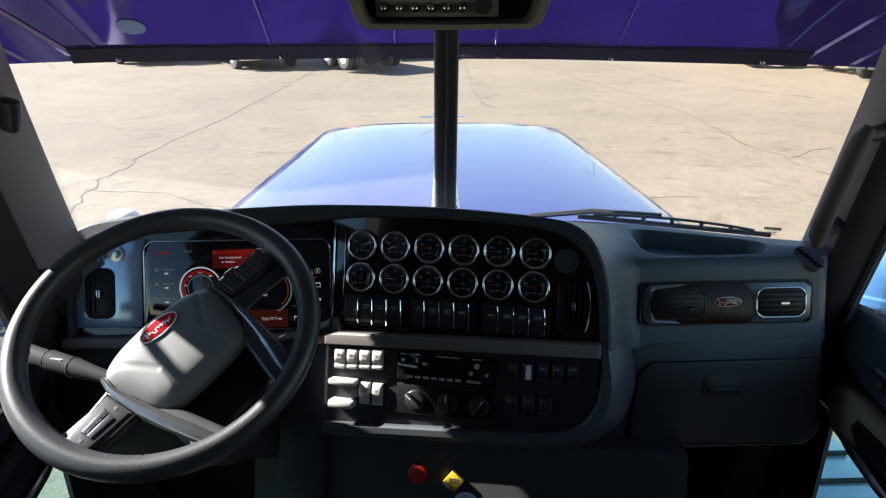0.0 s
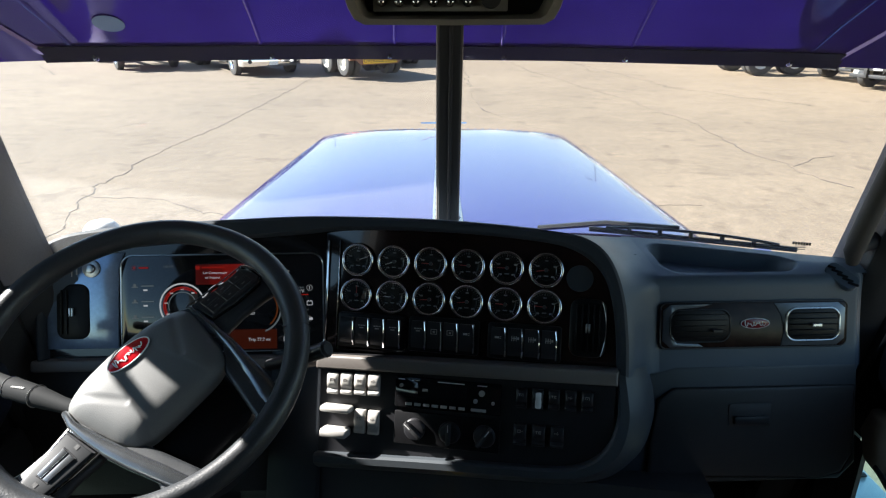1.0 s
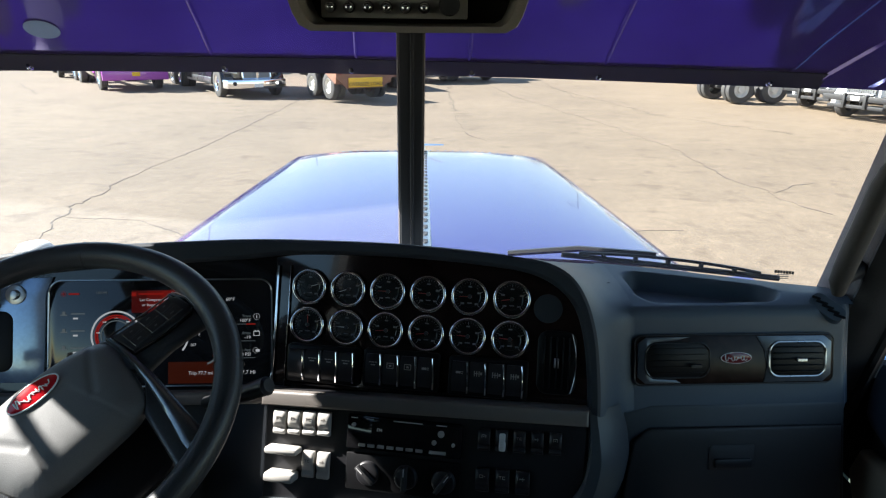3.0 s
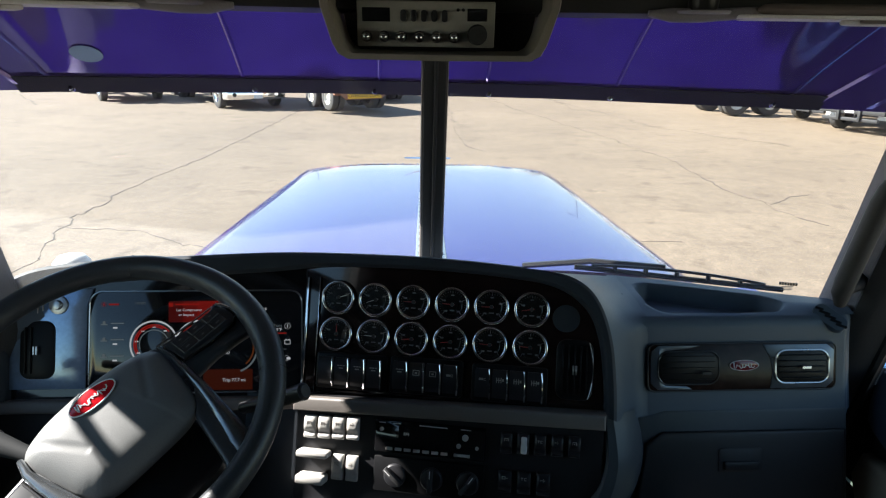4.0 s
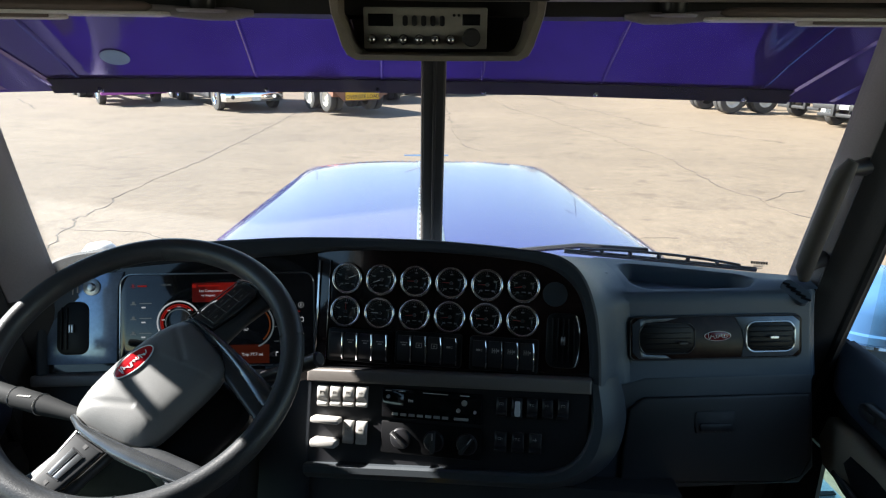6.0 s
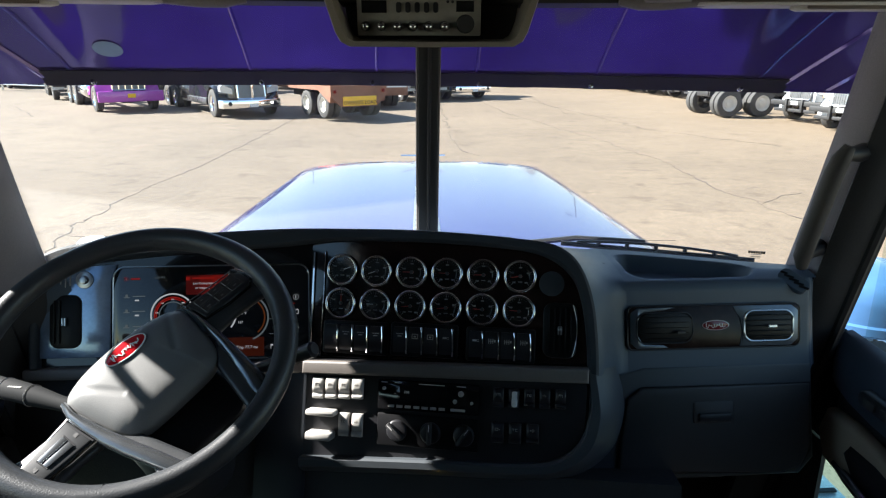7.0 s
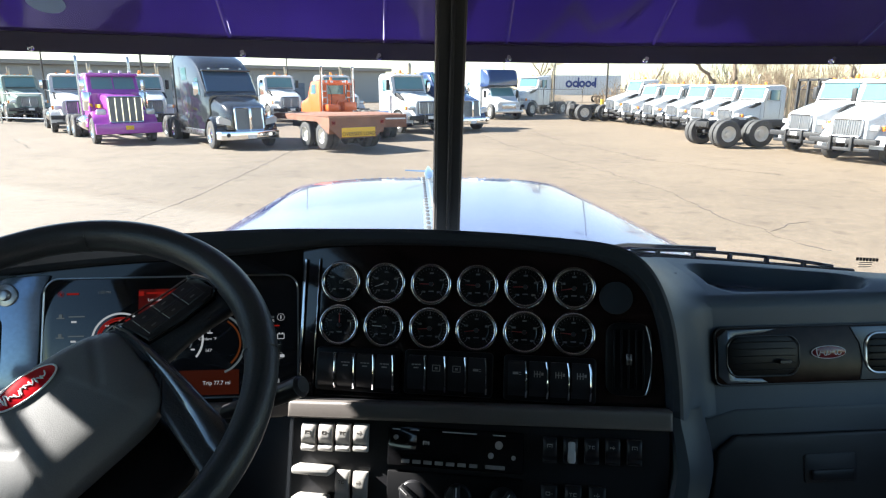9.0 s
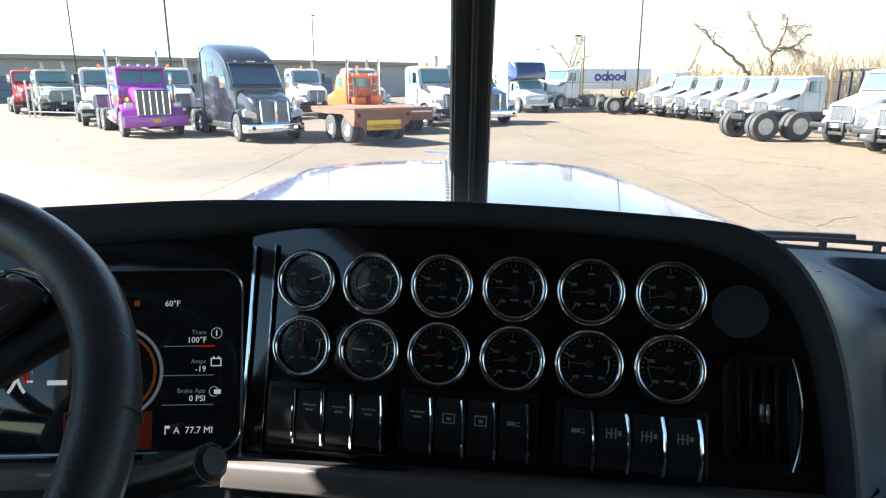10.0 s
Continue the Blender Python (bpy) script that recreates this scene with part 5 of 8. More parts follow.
M_CTL = mat("satin_grey_control", (0.045, 0.047, 0.050), 0.5, 0.0, var=0.05, bump=0.02)
M_CTL.node_tree.nodes["Principled BSDF"].inputs["Specular IOR Level"].default_value = 0.15
M_TRIM = mat("graphite_trim", (0.20, 0.215, 0.23), 0.25, 0.8, bump=0.02)
for sx in (-1, 1):
    rise = 0.014 if sx > 0 else 0.0
    sp = [(0.095, 0.006), (0.113, -0.006), (0.150, -0.013), (0.185, -0.012), (0.212, -0.004), (0.216, -0.05), (0.205, -0.086), (0.185, -0.082), (0.150, -0.078), (0.112, -0.080), (0.090, -0.060)]
    plate("spoke", [(sx * x, y + rise) for x, y in sp], -0.024, -0.008, M_LEATHER, "black side spoke", 0.006)
    if sx < 0:
        inn, cx, cy = [(0.119, -0.020), (0.156, -0.025), (0.198, -0.030), (0.206, -0.037), (0.202, -0.060), (0.194, -0.066), (0.150, -0.069), (0.1145, -0.069)], 0.160, -0.045
    else:
        inn, cx, cy = [(0.110, 0.004), (0.150, -0.002), (0.198, -0.003), (0.208, -0.012), (0.209, -0.036), (0.200, -0.044), (0.155, -0.043), (0.114, -0.036)], 0.160, -0.020
    def grown(kx, ky):
        return [(sx * (cx + (x - cx) * kx), cy + (y - cy) * ky) for x, y in inn]
    plate("spoke_bezel", grown(1.09, 1.20) if sx < 0 else grown(1.03, 1.08), -0.012, -0.002, M_CHROME if sx < 0 else M_GLOSSB, "chrome control surround" if sx < 0 else "gloss black control surround", 0.003, 2)
    plate("bezel_gap", grown(1.035, 1.08) if sx < 0 else grown(0.99, 1.0), -0.006, -0.0012, M_BLACK, "", 0.001, 1)
    ctl = plate("control_pad", grown(0.98, 0.96), -0.006, 0.0015, M_CTL if sx < 0 else M_BLACK, "satin control pad" if sx < 0 else "black control pad", 0.002, 2)
    if sx < 0:
        plate("button_gap", [(sx * x, y) for x, y in ((0.132, -0.034), (0.176, -0.037), (0.174, -0.059), (0.132, -0.060))], 0.0, 0.0022, M_BLACK, "", 0.0008, 1, ctl)
        plate("button", [(sx * x, y) for x, y in ((0.134, -0.0355), (0.174, -0.0385), (0.1735, -0.0465), (0.134, -0.0455))], 0.0, 0.004, M_TRIM, "", 0.0012, 2, ctl)
        plate("button", [(sx * x, y) for x, y in ((0.134, -0.048), (0.1735, -0.049), (0.172, -0.0575), (0.134, -0.0585))], 0.0, 0.004, M_TRIM, "", 0.0012, 2, ctl)
        for x0 in (0.120, 0.180):
            plate("button_mark", [(sx * x, y) for x, y in ((x0, -0.044), (x0 + 0.006, -0.044), (x0 + 0.006, -0.050), (x0, -0.050))], 0.0, 0.0020, M_DARK, "", 0, 1, ctl)
    else:
        plate("end_trim", [(0.200, 0.000), (0.211, -0.006), (0.216, -0.022), (0.213, -0.040), (0.208, -0.044), (0.210, -0.024), (0.206, -0.010)], -0.006, 0.0045, M_CHROME, "chrome end trim", 0.0015, 2)
        b = bmesh.new()
        tube(b, [WM @ Vector(p) for p in ((0.104, 0.010, -0.002), (0.125, 0.006, -0.001), (0.165, 0.002, -0.001), (0.200, 0.001, -0.002))], 0.0012, 6)
        part("chrome_edge", b, M_CHROME, wheel)
        for k in range(3):
            for jj in range(2):
                x0, y0 = 0.120 + 0.0265 * k, -0.0165 - 0.001 * k - 0.0165 * jj
                plate("button", [(x0, y0), (x0 + 0.0235, y0), (x0 + 0.0235, y0 + 0.0135), (x0, y0 + 0.0135)], 0.0, 0.0022, M_BLACK, "", 0.0007, 1, ctl)
                w = 0.004 + 0.002 * ((k + jj) % 2)
                plate("button_mark", [(x0 + 0.011 - w / 2, y0 + 0.006), (x0 + 0.011 + w / 2, y0 + 0.006), (x0 + 0.011 + w / 2, y0 + 0.0076), (x0 + 0.011 - w / 2, y0 + 0.0076)], 0.0022, 0.0025, M_HUB, "", 0, 1, ctl)
    lowsp = [(0.112, -0.055), (0.106, -0.085), (0.100, -0.115), (0.090, -0.155), (0.098, -0.176), (0.135, -0.172), (0.130, -0.190), (0.090, -0.215), (0.040, -0.226), (0.030, -0.208), (0.046, -0.190), (0.056, -0.150), (0.066, -0.110)]
    plate("lower_spoke", [(sx * x, y) for x, y in lowsp], -0.026, -0.010, M_LEATHER, "black lower spoke", 0.006)
    b = bmesh.new()
    if sx < 0:
        trim = [(0.105, 0.010, -0.004, 0.0045), (0.109, -0.012, -0.003, 0.0065), (0.106, -0.045, -0.003, 0.0095), (0.100, -0.080, -0.003, 0.0115), (0.092, -0.115, -0.003, 0.0120), (0.082, -0.150, -0.004, 0.0120), (0.073, -0.185, -0.006, 0.0115), (0.067, -0.207, -0.009, 0.0095)]
    else:
        trim = [(0.106, 0.010, -0.004, 0.0035), (0.108, -0.012, -0.003, 0.0045), (0.106, -0.045, -0.003, 0.0060), (0.102, -0.080, -0.003, 0.0078), (0.096, -0.115, -0.003, 0.0098), (0.089, -0.150, -0.004, 0.0122), (0.082, -0.180, -0.006, 0.0150), (0.078, -0.197, -0.009, 0.0135)]
    loft(b, [[WM @ Vector((sx * (x + d), y, z + e)) for d, e in ((-w, -0.006), (-w * 0.85, 0.0), (-w * 0.45, 0.0030), (w * 0.1, 0.0035), (w * 0.6, 0.0018), (w * 0.9, -0.001), (w, -0.006))] for x, y, z, w in trim])
    part("spoke_trim", b, M_TRIM, wheel, "graphite spoke trim")

# column, cover and stalks
M_STALK = mat("dark_grey_stalk", (0.020, 0.021, 0.022), 0.75, grain=500, bump=0.1, bdist=0.0005)
M_STALK.node_tree.nodes["Principled BSDF"].inputs["Specular IOR Level"].default_value = 0.1
col = thing("steering_column", "dark plastic steering column cover with stalks", "steering column", WM0 @ off(0, 0, -0.2))
b = bmesh.new()
loft(b, [[WM0 @ Vector((w * math.cos(a), -0.01 + h * math.sin(a), z)) for a in (2 * math.pi * k / 20 for k in range(20))] for z, w, h in ((-0.42, 0.075, 0.075), (-0.16, 0.085, 0.080), (-0.085, 0.080, 0.072), (-0.065, 0.060, 0.055), (-0.04, 0.045, 0.045))])
part("column_cover", b, M_DARK, col)
b = bmesh.new()
p0, p1 = WM0 @ Vector((-0.07, -0.055, -0.085)), Vector((-0.622, 1.045, 2.096))
st = [p0.lerp(p1, k) for k in (0, 0.3, 0.45, 0.5, 0.75, 0.78, 0.97, 1.0)]
tube(b, st, 0.01, 14, [0.010, 0.012, 0.0155, 0.0165, 0.0175, 0.0155, 0.0165, 0.012])
stk = part("turn_stalk", b, M_STALK, col, "grey turn-signal stalk with printed rings")
b = bmesh.new()
ax = (p1 - p0).normalized()
for k in (0.52, 0.745):
    torus(b, 0.0176, 0.0007, Matrix.Translation(p0.lerp(p1, k)) @ ax.to_track_quat("Z", "Y").to_matrix().to_4x4(), 20, 5)
for i in range(6):
    q = p0.lerp(p1, 0.58 + 0.02 * i)
    box(b, -0.002, 0.002, -0.0005, 0.0005, 0.0168, 0.0180, 0, 1, Matrix.Translation(q) @ pose(0, 0, 0, 20 + 3 * i, -20, 20))
part("stalk_print", b, M_SWITCH, stk)
b = bmesh.new()
tube(b, [(-0.19, 1.13, 2.06), (-0.13, 1.09, 2.095), (-0.075, 1.062, 2.128)], 0.01, 12, [0.010, 0.0125, 0.0145])
part("shift_stalk", b, M_BLACK, col, "black shift stalk")
b = bmesh.new()
cyl(b, 0.0135, 0, 0.004, Matrix.Translation((-0.075, 1.062, 2.128)) @ Vector((0.055, -0.028, 0.033)).to_track_quat("Z", "Y").to_matrix().to_4x4(), 16, 0.010)
part("stalk_end", b, M_BLACK, col)


def floor_lever():
    """A floor lever whose pale knob stands in front of the valve console."""
    g = thing("floor_lever", "floor lever with a pale blue-grey rounded knob", "lever", pose(0.155, 0.95, 1.2))
    b = bmesh.new()
    tube(b, [(0.158, 0.98, 1.2), (0.156, 0.96, 1.5), (0.155, 0.95, 1.78)], 0.011, 10)
    part("shaft", b, M_BLACK, g)
    b = bmesh.new()
    loft(b, [[Vector((0.155 + r * math.cos(a), 0.95 + 0.8 * r * math.sin(a), z + 0.006)) for a in (2 * math.pi * k / 18 for k in range(18))] for r, z in ((0.012, 1.745), (0.024, 1.760), (0.029, 1.785), (0.027, 1.808), (0.018, 1.822), (0.0005, 1.826))])
    part("knob", b, mat("pale_blue_knob", (0.42, 0.47, 0.56), 0.35, bump=0.05), g)


floor_lever()

# ---- our truck's outside ----
HM = pose(XC, 1.5, 0, 0, 0, -1.75)


def hood():
    h = thing("truck_hood", "glossy purple truck hood with riveted centre hinge and ornament", "hood", HM @ off(0, 1.2, 1.3))
    # sections from the cowl to the nose: y, half width, crown height, edge height
    secs = [(0.16, 0.668, 2.122, 2.085), (0.5, 0.655, 2.116, 2.080), (0.9, 0.640, 2.107, 2.073), (1.3, 0.624, 2.098, 2.066), (1.65, 0.608, 2.088, 2.059), (1.85, 0.598, 2.081, 2.053), (1.93, 0.590, 2.074, 2.045), (1.965, 0.578, 2.060, 2.030)]
    for sx in (-1, 1):
        b = bmesh.new()
        rings = []
        for y, w, zc, ze in secs:
            ring = []
            for k in range(13):
                t = k / 12
                x = 0.022 + (w - 0.022) * t
                z = zc + (ze - zc) * t ** 3.2
                ring.append(HM @ Vector((sx * x, y, z)))
            ring += [HM @ Vector((sx * (w + 0.030), y, ze - 0.022)), HM @ Vector((sx * (w + 0.052), y, ze - 0.07)), HM @ Vector((sx * (w + 0.062), y, ze - 0.16)), HM @ Vector((sx * (w + 0.065), y, 1.3))]
            rings.append(ring)
        y, w, zc, ze = secs[-1]
        rings.append([HM @ Vector((sx * min(abs((HM.inverted() @ p).x), w + 0.03), 2.0, min((HM.inverted() @ p).z - 0.03, zc - 0.04))) for p in rings[-1]])
        rings.append([HM @ Vector(((HM.inverted() @ p).x, 2.01, 1.3 + k * 0.0001)) for k, p in enumerate(rings[-1])])
        loft(b, rings, False)
        bmesh.ops.recalc_face_normals(b, faces=b.faces)
        part("hood_panel", b, M_PURPLE, h, "purple painted hood half")
        b = bmesh.new()
        for i in range(24):
            yy = 0.2 + 1.66 * i / 23
            zz = 2.125 - 0.027 * (yy - 0.16)
            box(b, sx * 0.026 - 0.0075, sx * 0.026 + 0.0075, yy - 0.017, yy + 0.017, zz - 0.002, zz + 0.0055, 0.003, 1, HM)
        rv = part("rivet_row", b, M_DARK, h, "row of small dark rivets")
        rv["kind"] = "stuff"
        b = bmesh.new()
        for i in range(15):
            t = (i + 0.5) / 15
            x = 0.03 + 0.56 * t
            cyl(b, 0.0045, 0, 0.003, HM @ off(sx * x, 1.90, 2.079 + (2.036 - 2.079) * t ** 3.2), 8, 0.003)
        part("nose_rivets", b, M_CHROME, h, "row of bright nose rivets")["kind"] = "stuff"
    b = bmesh.new()
    loft(b, [[HM @ Vector((x, y, 2.125 - 0.027 * (y - 0.16) + z)) for x, z in ((-0.040, 0.0), (-0.036, 0.003), (-0.008, 0.003), (-0.003, 0.008), (0.003, 0.008), (0.008, 0.003), (0.036, 0.003), (0.040, 0.0), (0.036, -0.01), (-0.036, -0.01))] for y in (0.16, 0.8, 1.4, 1.90)])
    part("centre_hinge", b, M_SATIN, h, "bright centre hinge strip")
    # nose ornament: a swept bird-like shape
    b = bmesh.new()
    loft(b, [[HM @ Vector((w * math.cos(a), y, 2.088 + z + hh * math.sin(a))) for a in (2 * math.pi * k / 10 for k in range(10))] for y, w, hh, z in ((1.76, 0.004, 0.003, 0.004), (1.80, 0.018, 0.008, 0.008), (1.88, 0.024, 0.012, 0.014), (1.97, 0.016, 0.012, 0.020), (2.05, 0.006, 0.005, 0.026))])
    orn = part("ornament", b, M_CHROME, h, "chrome winged hood ornament")
    for sx in (-1, 1):
        b = bmesh.new()
        loft(b, [[HM @ Vector((sx * (0.012 + 0.10 * t), 1.90 - 0.11 * t + d * (1 - 0.6 * t), 2.108 + 0.018 * t + e)) for d, e in ((-0.02, 0), (0.02, 0.004), (0.02, -0.001))] for t in (0, 0.4, 0.8, 1.0)])
        part("wing", b, M_CHROME, orn)
    return h


hood()

# cowl between hood and glass
b = bmesh.new()
loft(b, [[Vector((x, yb(x) + 0.02, 2.06)), Vector((x, yb(x) + 0.05, 2.07)), Vector((x, 1.70, 2.05)), Vector((x, 1.70, 1.9)), Vector((x, yb(x) + 0.02, 1.9))] for x in [XC - 0.86 + 1.72 * k / 16 for k in range(17)]])
solo("cowl", b, M_PURPLE, "purple painted cowl panel below the windshield", "cowl")


def wiper(sx, foot, tip):
    w = thing("wiper", "black windshield wiper with a framed blade", "wiper", Matrix.Translation(foot), group="windshield wipers")
    foot, tip = Vector(foot), Vector(tip)
    d = (tip - foot)
    b = bmesh.new()
    tube(b, [foot + d * t + Vector((0, 0.02, 0.004)) for t in (0.0, 0.5, 1.0)], 0.006, 6)
    part("blade", b, M_RUBBER, w)
    b = bmesh.new()
    arch = [foot + d * t + Vector((0, 0.02, 0.004 + 0.016 * math.sin(math.pi * t) ** 0.6)) for t in [k / 12 for k in range(1, 12)]]
    tube(b, arch, 0.0035, 6)
    part("bridge", b, M_BLACK, w)
    for t in (0.2, 0.35, 0.5, 0.65, 0.8):
        b = bmesh.new()
        p = foot + d * t + Vector((0, 0.02, 0.004))
        tube(b, [p, p + Vector((0, 0, 0.016 * math.sin(math.pi * t) ** 0.6))], 0.0055, 6)
        part("claw", b, M_BLACK, w)
    b = bmesh.new()
    tube(b, [foot + Vector((-sx * 0.10, 0.10, -0.02)), foot + d * 0.1 + Vector((0, 0.05, 0.012)), foot + d * 0.45 + Vector((0, 0.03, 0.022))], 0.007, 6)
    part("arm", b, M_BLACK, w)


wiper(1, (0.46, 1.465, 2.182), (0.888, 1.372, 2.160))


def air_cleaner(sx):
    a = thing("air_cleaner", "polished round air cleaner, blue sky reflection put into its colour, steel band", "air cleaner", pose(XC + sx * 1.21, 1.62, 1.2), group="air cleaners")
    c = pose(XC + sx * 1.21, 1.62, 0)
    b = bmesh.new()
    prof = [(0.10, 1.70), (0.150, 1.71), (0.165, 1.73), (0.165, 1.92), (0.172, 1.925), (0.172, 1.945), (0.165, 1.95), (0.165, 2.0), (0.160, 2.03), (0.140, 2.055), (0.10, 2.068), (0.0005, 2.072)]
    loft(b, [[c @ Vector((r * math.cos(t), r * math.sin(t), z)) for t in (2 * math.pi * k / 40 for k in range(40))] for r, z in prof])
    # the polished steel's reflection of the sky is put into the base colour
    part("canister", b, mat("sky_reflection_steel", (0.075, 0.19, 0.40), 0.25, 0.2, var=0.06, bump=0.01), a, "canister with the sky's blue reflection as its colour, bright band")
    b = bmesh.new()
    lo, hi = sorted((XC + sx * 0.92, XC + sx * 1.08))
    box(b, lo, hi, 1.60, 1.64, 1.76, 1.86, 0.005)
    part("bracket", b, M_STEEL, a)
    b = bmesh.new()
    torus(b, 0.168, 0.010, c @ off(0, 0, 1.915), 40, 8)
    part("band", b, M_CHROME, a)


air_cleaner(1)
air_cleaner(-1)
b = bmesh.new()
loft(b, [[Vector((-0.609 + r * math.cos(t), 1.47 + r * math.sin(t), z)) for t in (2 * math.pi * k / 20 for k in range(20))] for r, z in ((0.040, 2.155), (0.040, 2.19), (0.036, 2.208), (0.026, 2.220), (0.0005, 2.226))])
solo("antenna_dome", b, mat("white_dome_plastic", (0.8, 0.8, 0.78), 0.4, bump=0.05), "small white plastic dome on the cowl", "antenna")


def outer_visor():
    """The painted drop visor above the windshield, seen from behind: bent sheet, ribs, dark hem with screws."""
    v = thing("outer_visor", "purple painted drop visor with dark hem above the windshield", "visor", pose(XC, 1.5, 2.8))
    BEND = 0.4
    def hem(x):
        a = abs(x - XC)
        return 1.612 - 0.105 * max(0.0, (a - 0.25)) / 0.45 - 0.02 * (a / 0.7) ** 2
    def P(x, t, o=0.0):
        # t: 0 at the hem, 1 at the cab roof
        a = abs(x - XC)
        y = hem(x) - 0.33 * t + 0.02 * math.sin(math.pi * t) - BEND * max(0.0, a - 0.74) + 0.013 * t * (math.sin(9 * x) + 0.6 * math.sin(21 * x + 1) + 0.35 * math.sin(43 * x + 2))
        return Vector((x, y - o, 2.548 + 0.255 * t - 0.006 * a * (1 if x > XC else -1) * 2))
    xs = [XC + 1.10 * (k / 48 - 1) for k in range(97)]
    b = bmesh.new()
    rings = []
    for x in xs:
        inner_ = [P(x, t / 10) for t in range(11)]
        rings.append(inner_ + [p + Vector((0, 0.004, 0)) for p in inner_[::-1]])
    loft(b, rings)
    part("visor_sheet", b, M_VISOR, v, "purple painted metal sheet")
    b = bmesh.new()
    rings = []
    for x in [XC + 0.78 * (k / 16 - 1) for k in range(33)]:
        rings.append([P(x, 0.0, 0.004) + Vector((0, 0, -0.004)), P(x, 0.0, 0.008) + Vector((0, 0, -0.004)), P(x, 0.100, 0.008), P(x, 0.105, 0.002), P(x, 0.0, 0.001)])
    loft(b, rings)
    part("hem_strip", b, mat("dark_purple_hem", (0.006, 0.004, 0.016), 0.75, bump=0.02), v, "near-black folded hem")
    for x in (-0.556, -0.229, 0.02, 0.270, 0.530, 0.845):
        b = bmesh.new()
        c = P(x, 0.01, 0.008)
        cyl(b, 0.0065, 0, 0.004, Matrix.Translation(c) @ pose(0, 0, 0, 75, 0, 0), 10, None, 0.001)
        cyl(b, 0.004, 0.004, 0.010, Matrix.Translation(c) @ pose(0, 0, 0, 75, 0, 0), 8)
        part("screw", b, M_CHROME, v)
    for x, lean in ((-0.245, 0.0), (0.535, 0.0), (0.03, 0.015), (0.265, -0.015), (-0.58, -0.07), (0.865, 0.07)):
        b = bmesh.new()
        loft(b, [[P(x + lean * t + d, t, o) for d, o in ((-0.004, 0.001), (-0.001, 0.004), (0.001, 0.004), (0.004, 0.001))] for t in (0.06, 0.3, 0.6, 0.95)])
        part("rib", b, M_VISOR, v, "folded stiffening rib")
    for sx in (-1, 1):
        for q in (0.90, 0.98):
            b = bmesh.new()
            loft(b, [[P(XC + sx * (q - 0.13 + 0.14 * t) + d, t, o) for d, o in ((-0.007, 0.001), (-0.002, 0.009), (0.002, 0.009), (0.007, 0.001))] for t in (0.02, 0.5, 0.97)])
            part("rib", b, M_VISOR, v)
    b = bmesh.new()
    loft(b, [[P(-0.500 + 0.026 * math.cos(a), 0.270 + 0.058 * math.sin(a), o) for a in (2 * math.pi * k / 20 for k in range(20))] for o in (0.002, 0.004)])
    part("round_label", b, mat("pale_label", (0.34, 0.50, 0.62), 0.4, bump=0), v, "pale oval paper label")
    # roof edge that carries it
    b = bmesh.new()
    loft(b, [[Vector((x, hem(x) - 0.45, 2.78)), Vector((x, hem(x) - 0.325, 2.795)), Vector((x, hem(x) - 0.33, 2.86)), Vector((x, 1.05, 3.04)), Vector((x, 1.05, 2.99))] for x in xs[4:-4:2]])
    part("roof_edge", b, M_PURPLE, v, "purple cab roof edge")


outer_visor()


def shade_mirror():
    """A tall mirror outside the driver's door, out of view, added to shade the hub."""
    g = thing("shade_mirror", "tall black side mirror on two arms, unseen, added to shade the wheel", "mirror", pose(-1.10, 1.17, 2.6))
    b = bmesh.new()
    box(b, -1.20, -1.00, 1.12, 1.21, 2.85, 3.30, 0.03, 3)
    part("housing", b, M_BLACK, g)
    b = bmesh.new()
    box(b, -1.185, -1.015, 1.114, 1.118, 2.88, 3.27)
    part("mirror_glass", b, M_CHROME, g)
    # bar added only for the narrow shadow it throws across the horn pad
    b = bmesh.new()
    tube(b, [(-1.10, 1.20, 2.87), (-1.10, 1.185, 2.79), (-1.10, 1.150, 2.742), (-1.10, 1.12, 2.735), (-1.10, 1.08, 2.743), (-1.10, 1.05, 2.748)], 0.0085, 10)
    part("shade_bar", b, M_STEEL, g, "bar under the housing, added to lay a shadow stripe on the hub")
    for z in (2.93, 3.18):
        b = bmesh.new()
        tube(b, [(-1.02, 1.18, z), (-0.85, 1.20, z - 0.01), (-0.77, 1.21, z - 0.02)], 0.013, 8)
        part("arm", b, M_STEEL, g)


shade_mirror()

# ---- the yard ----


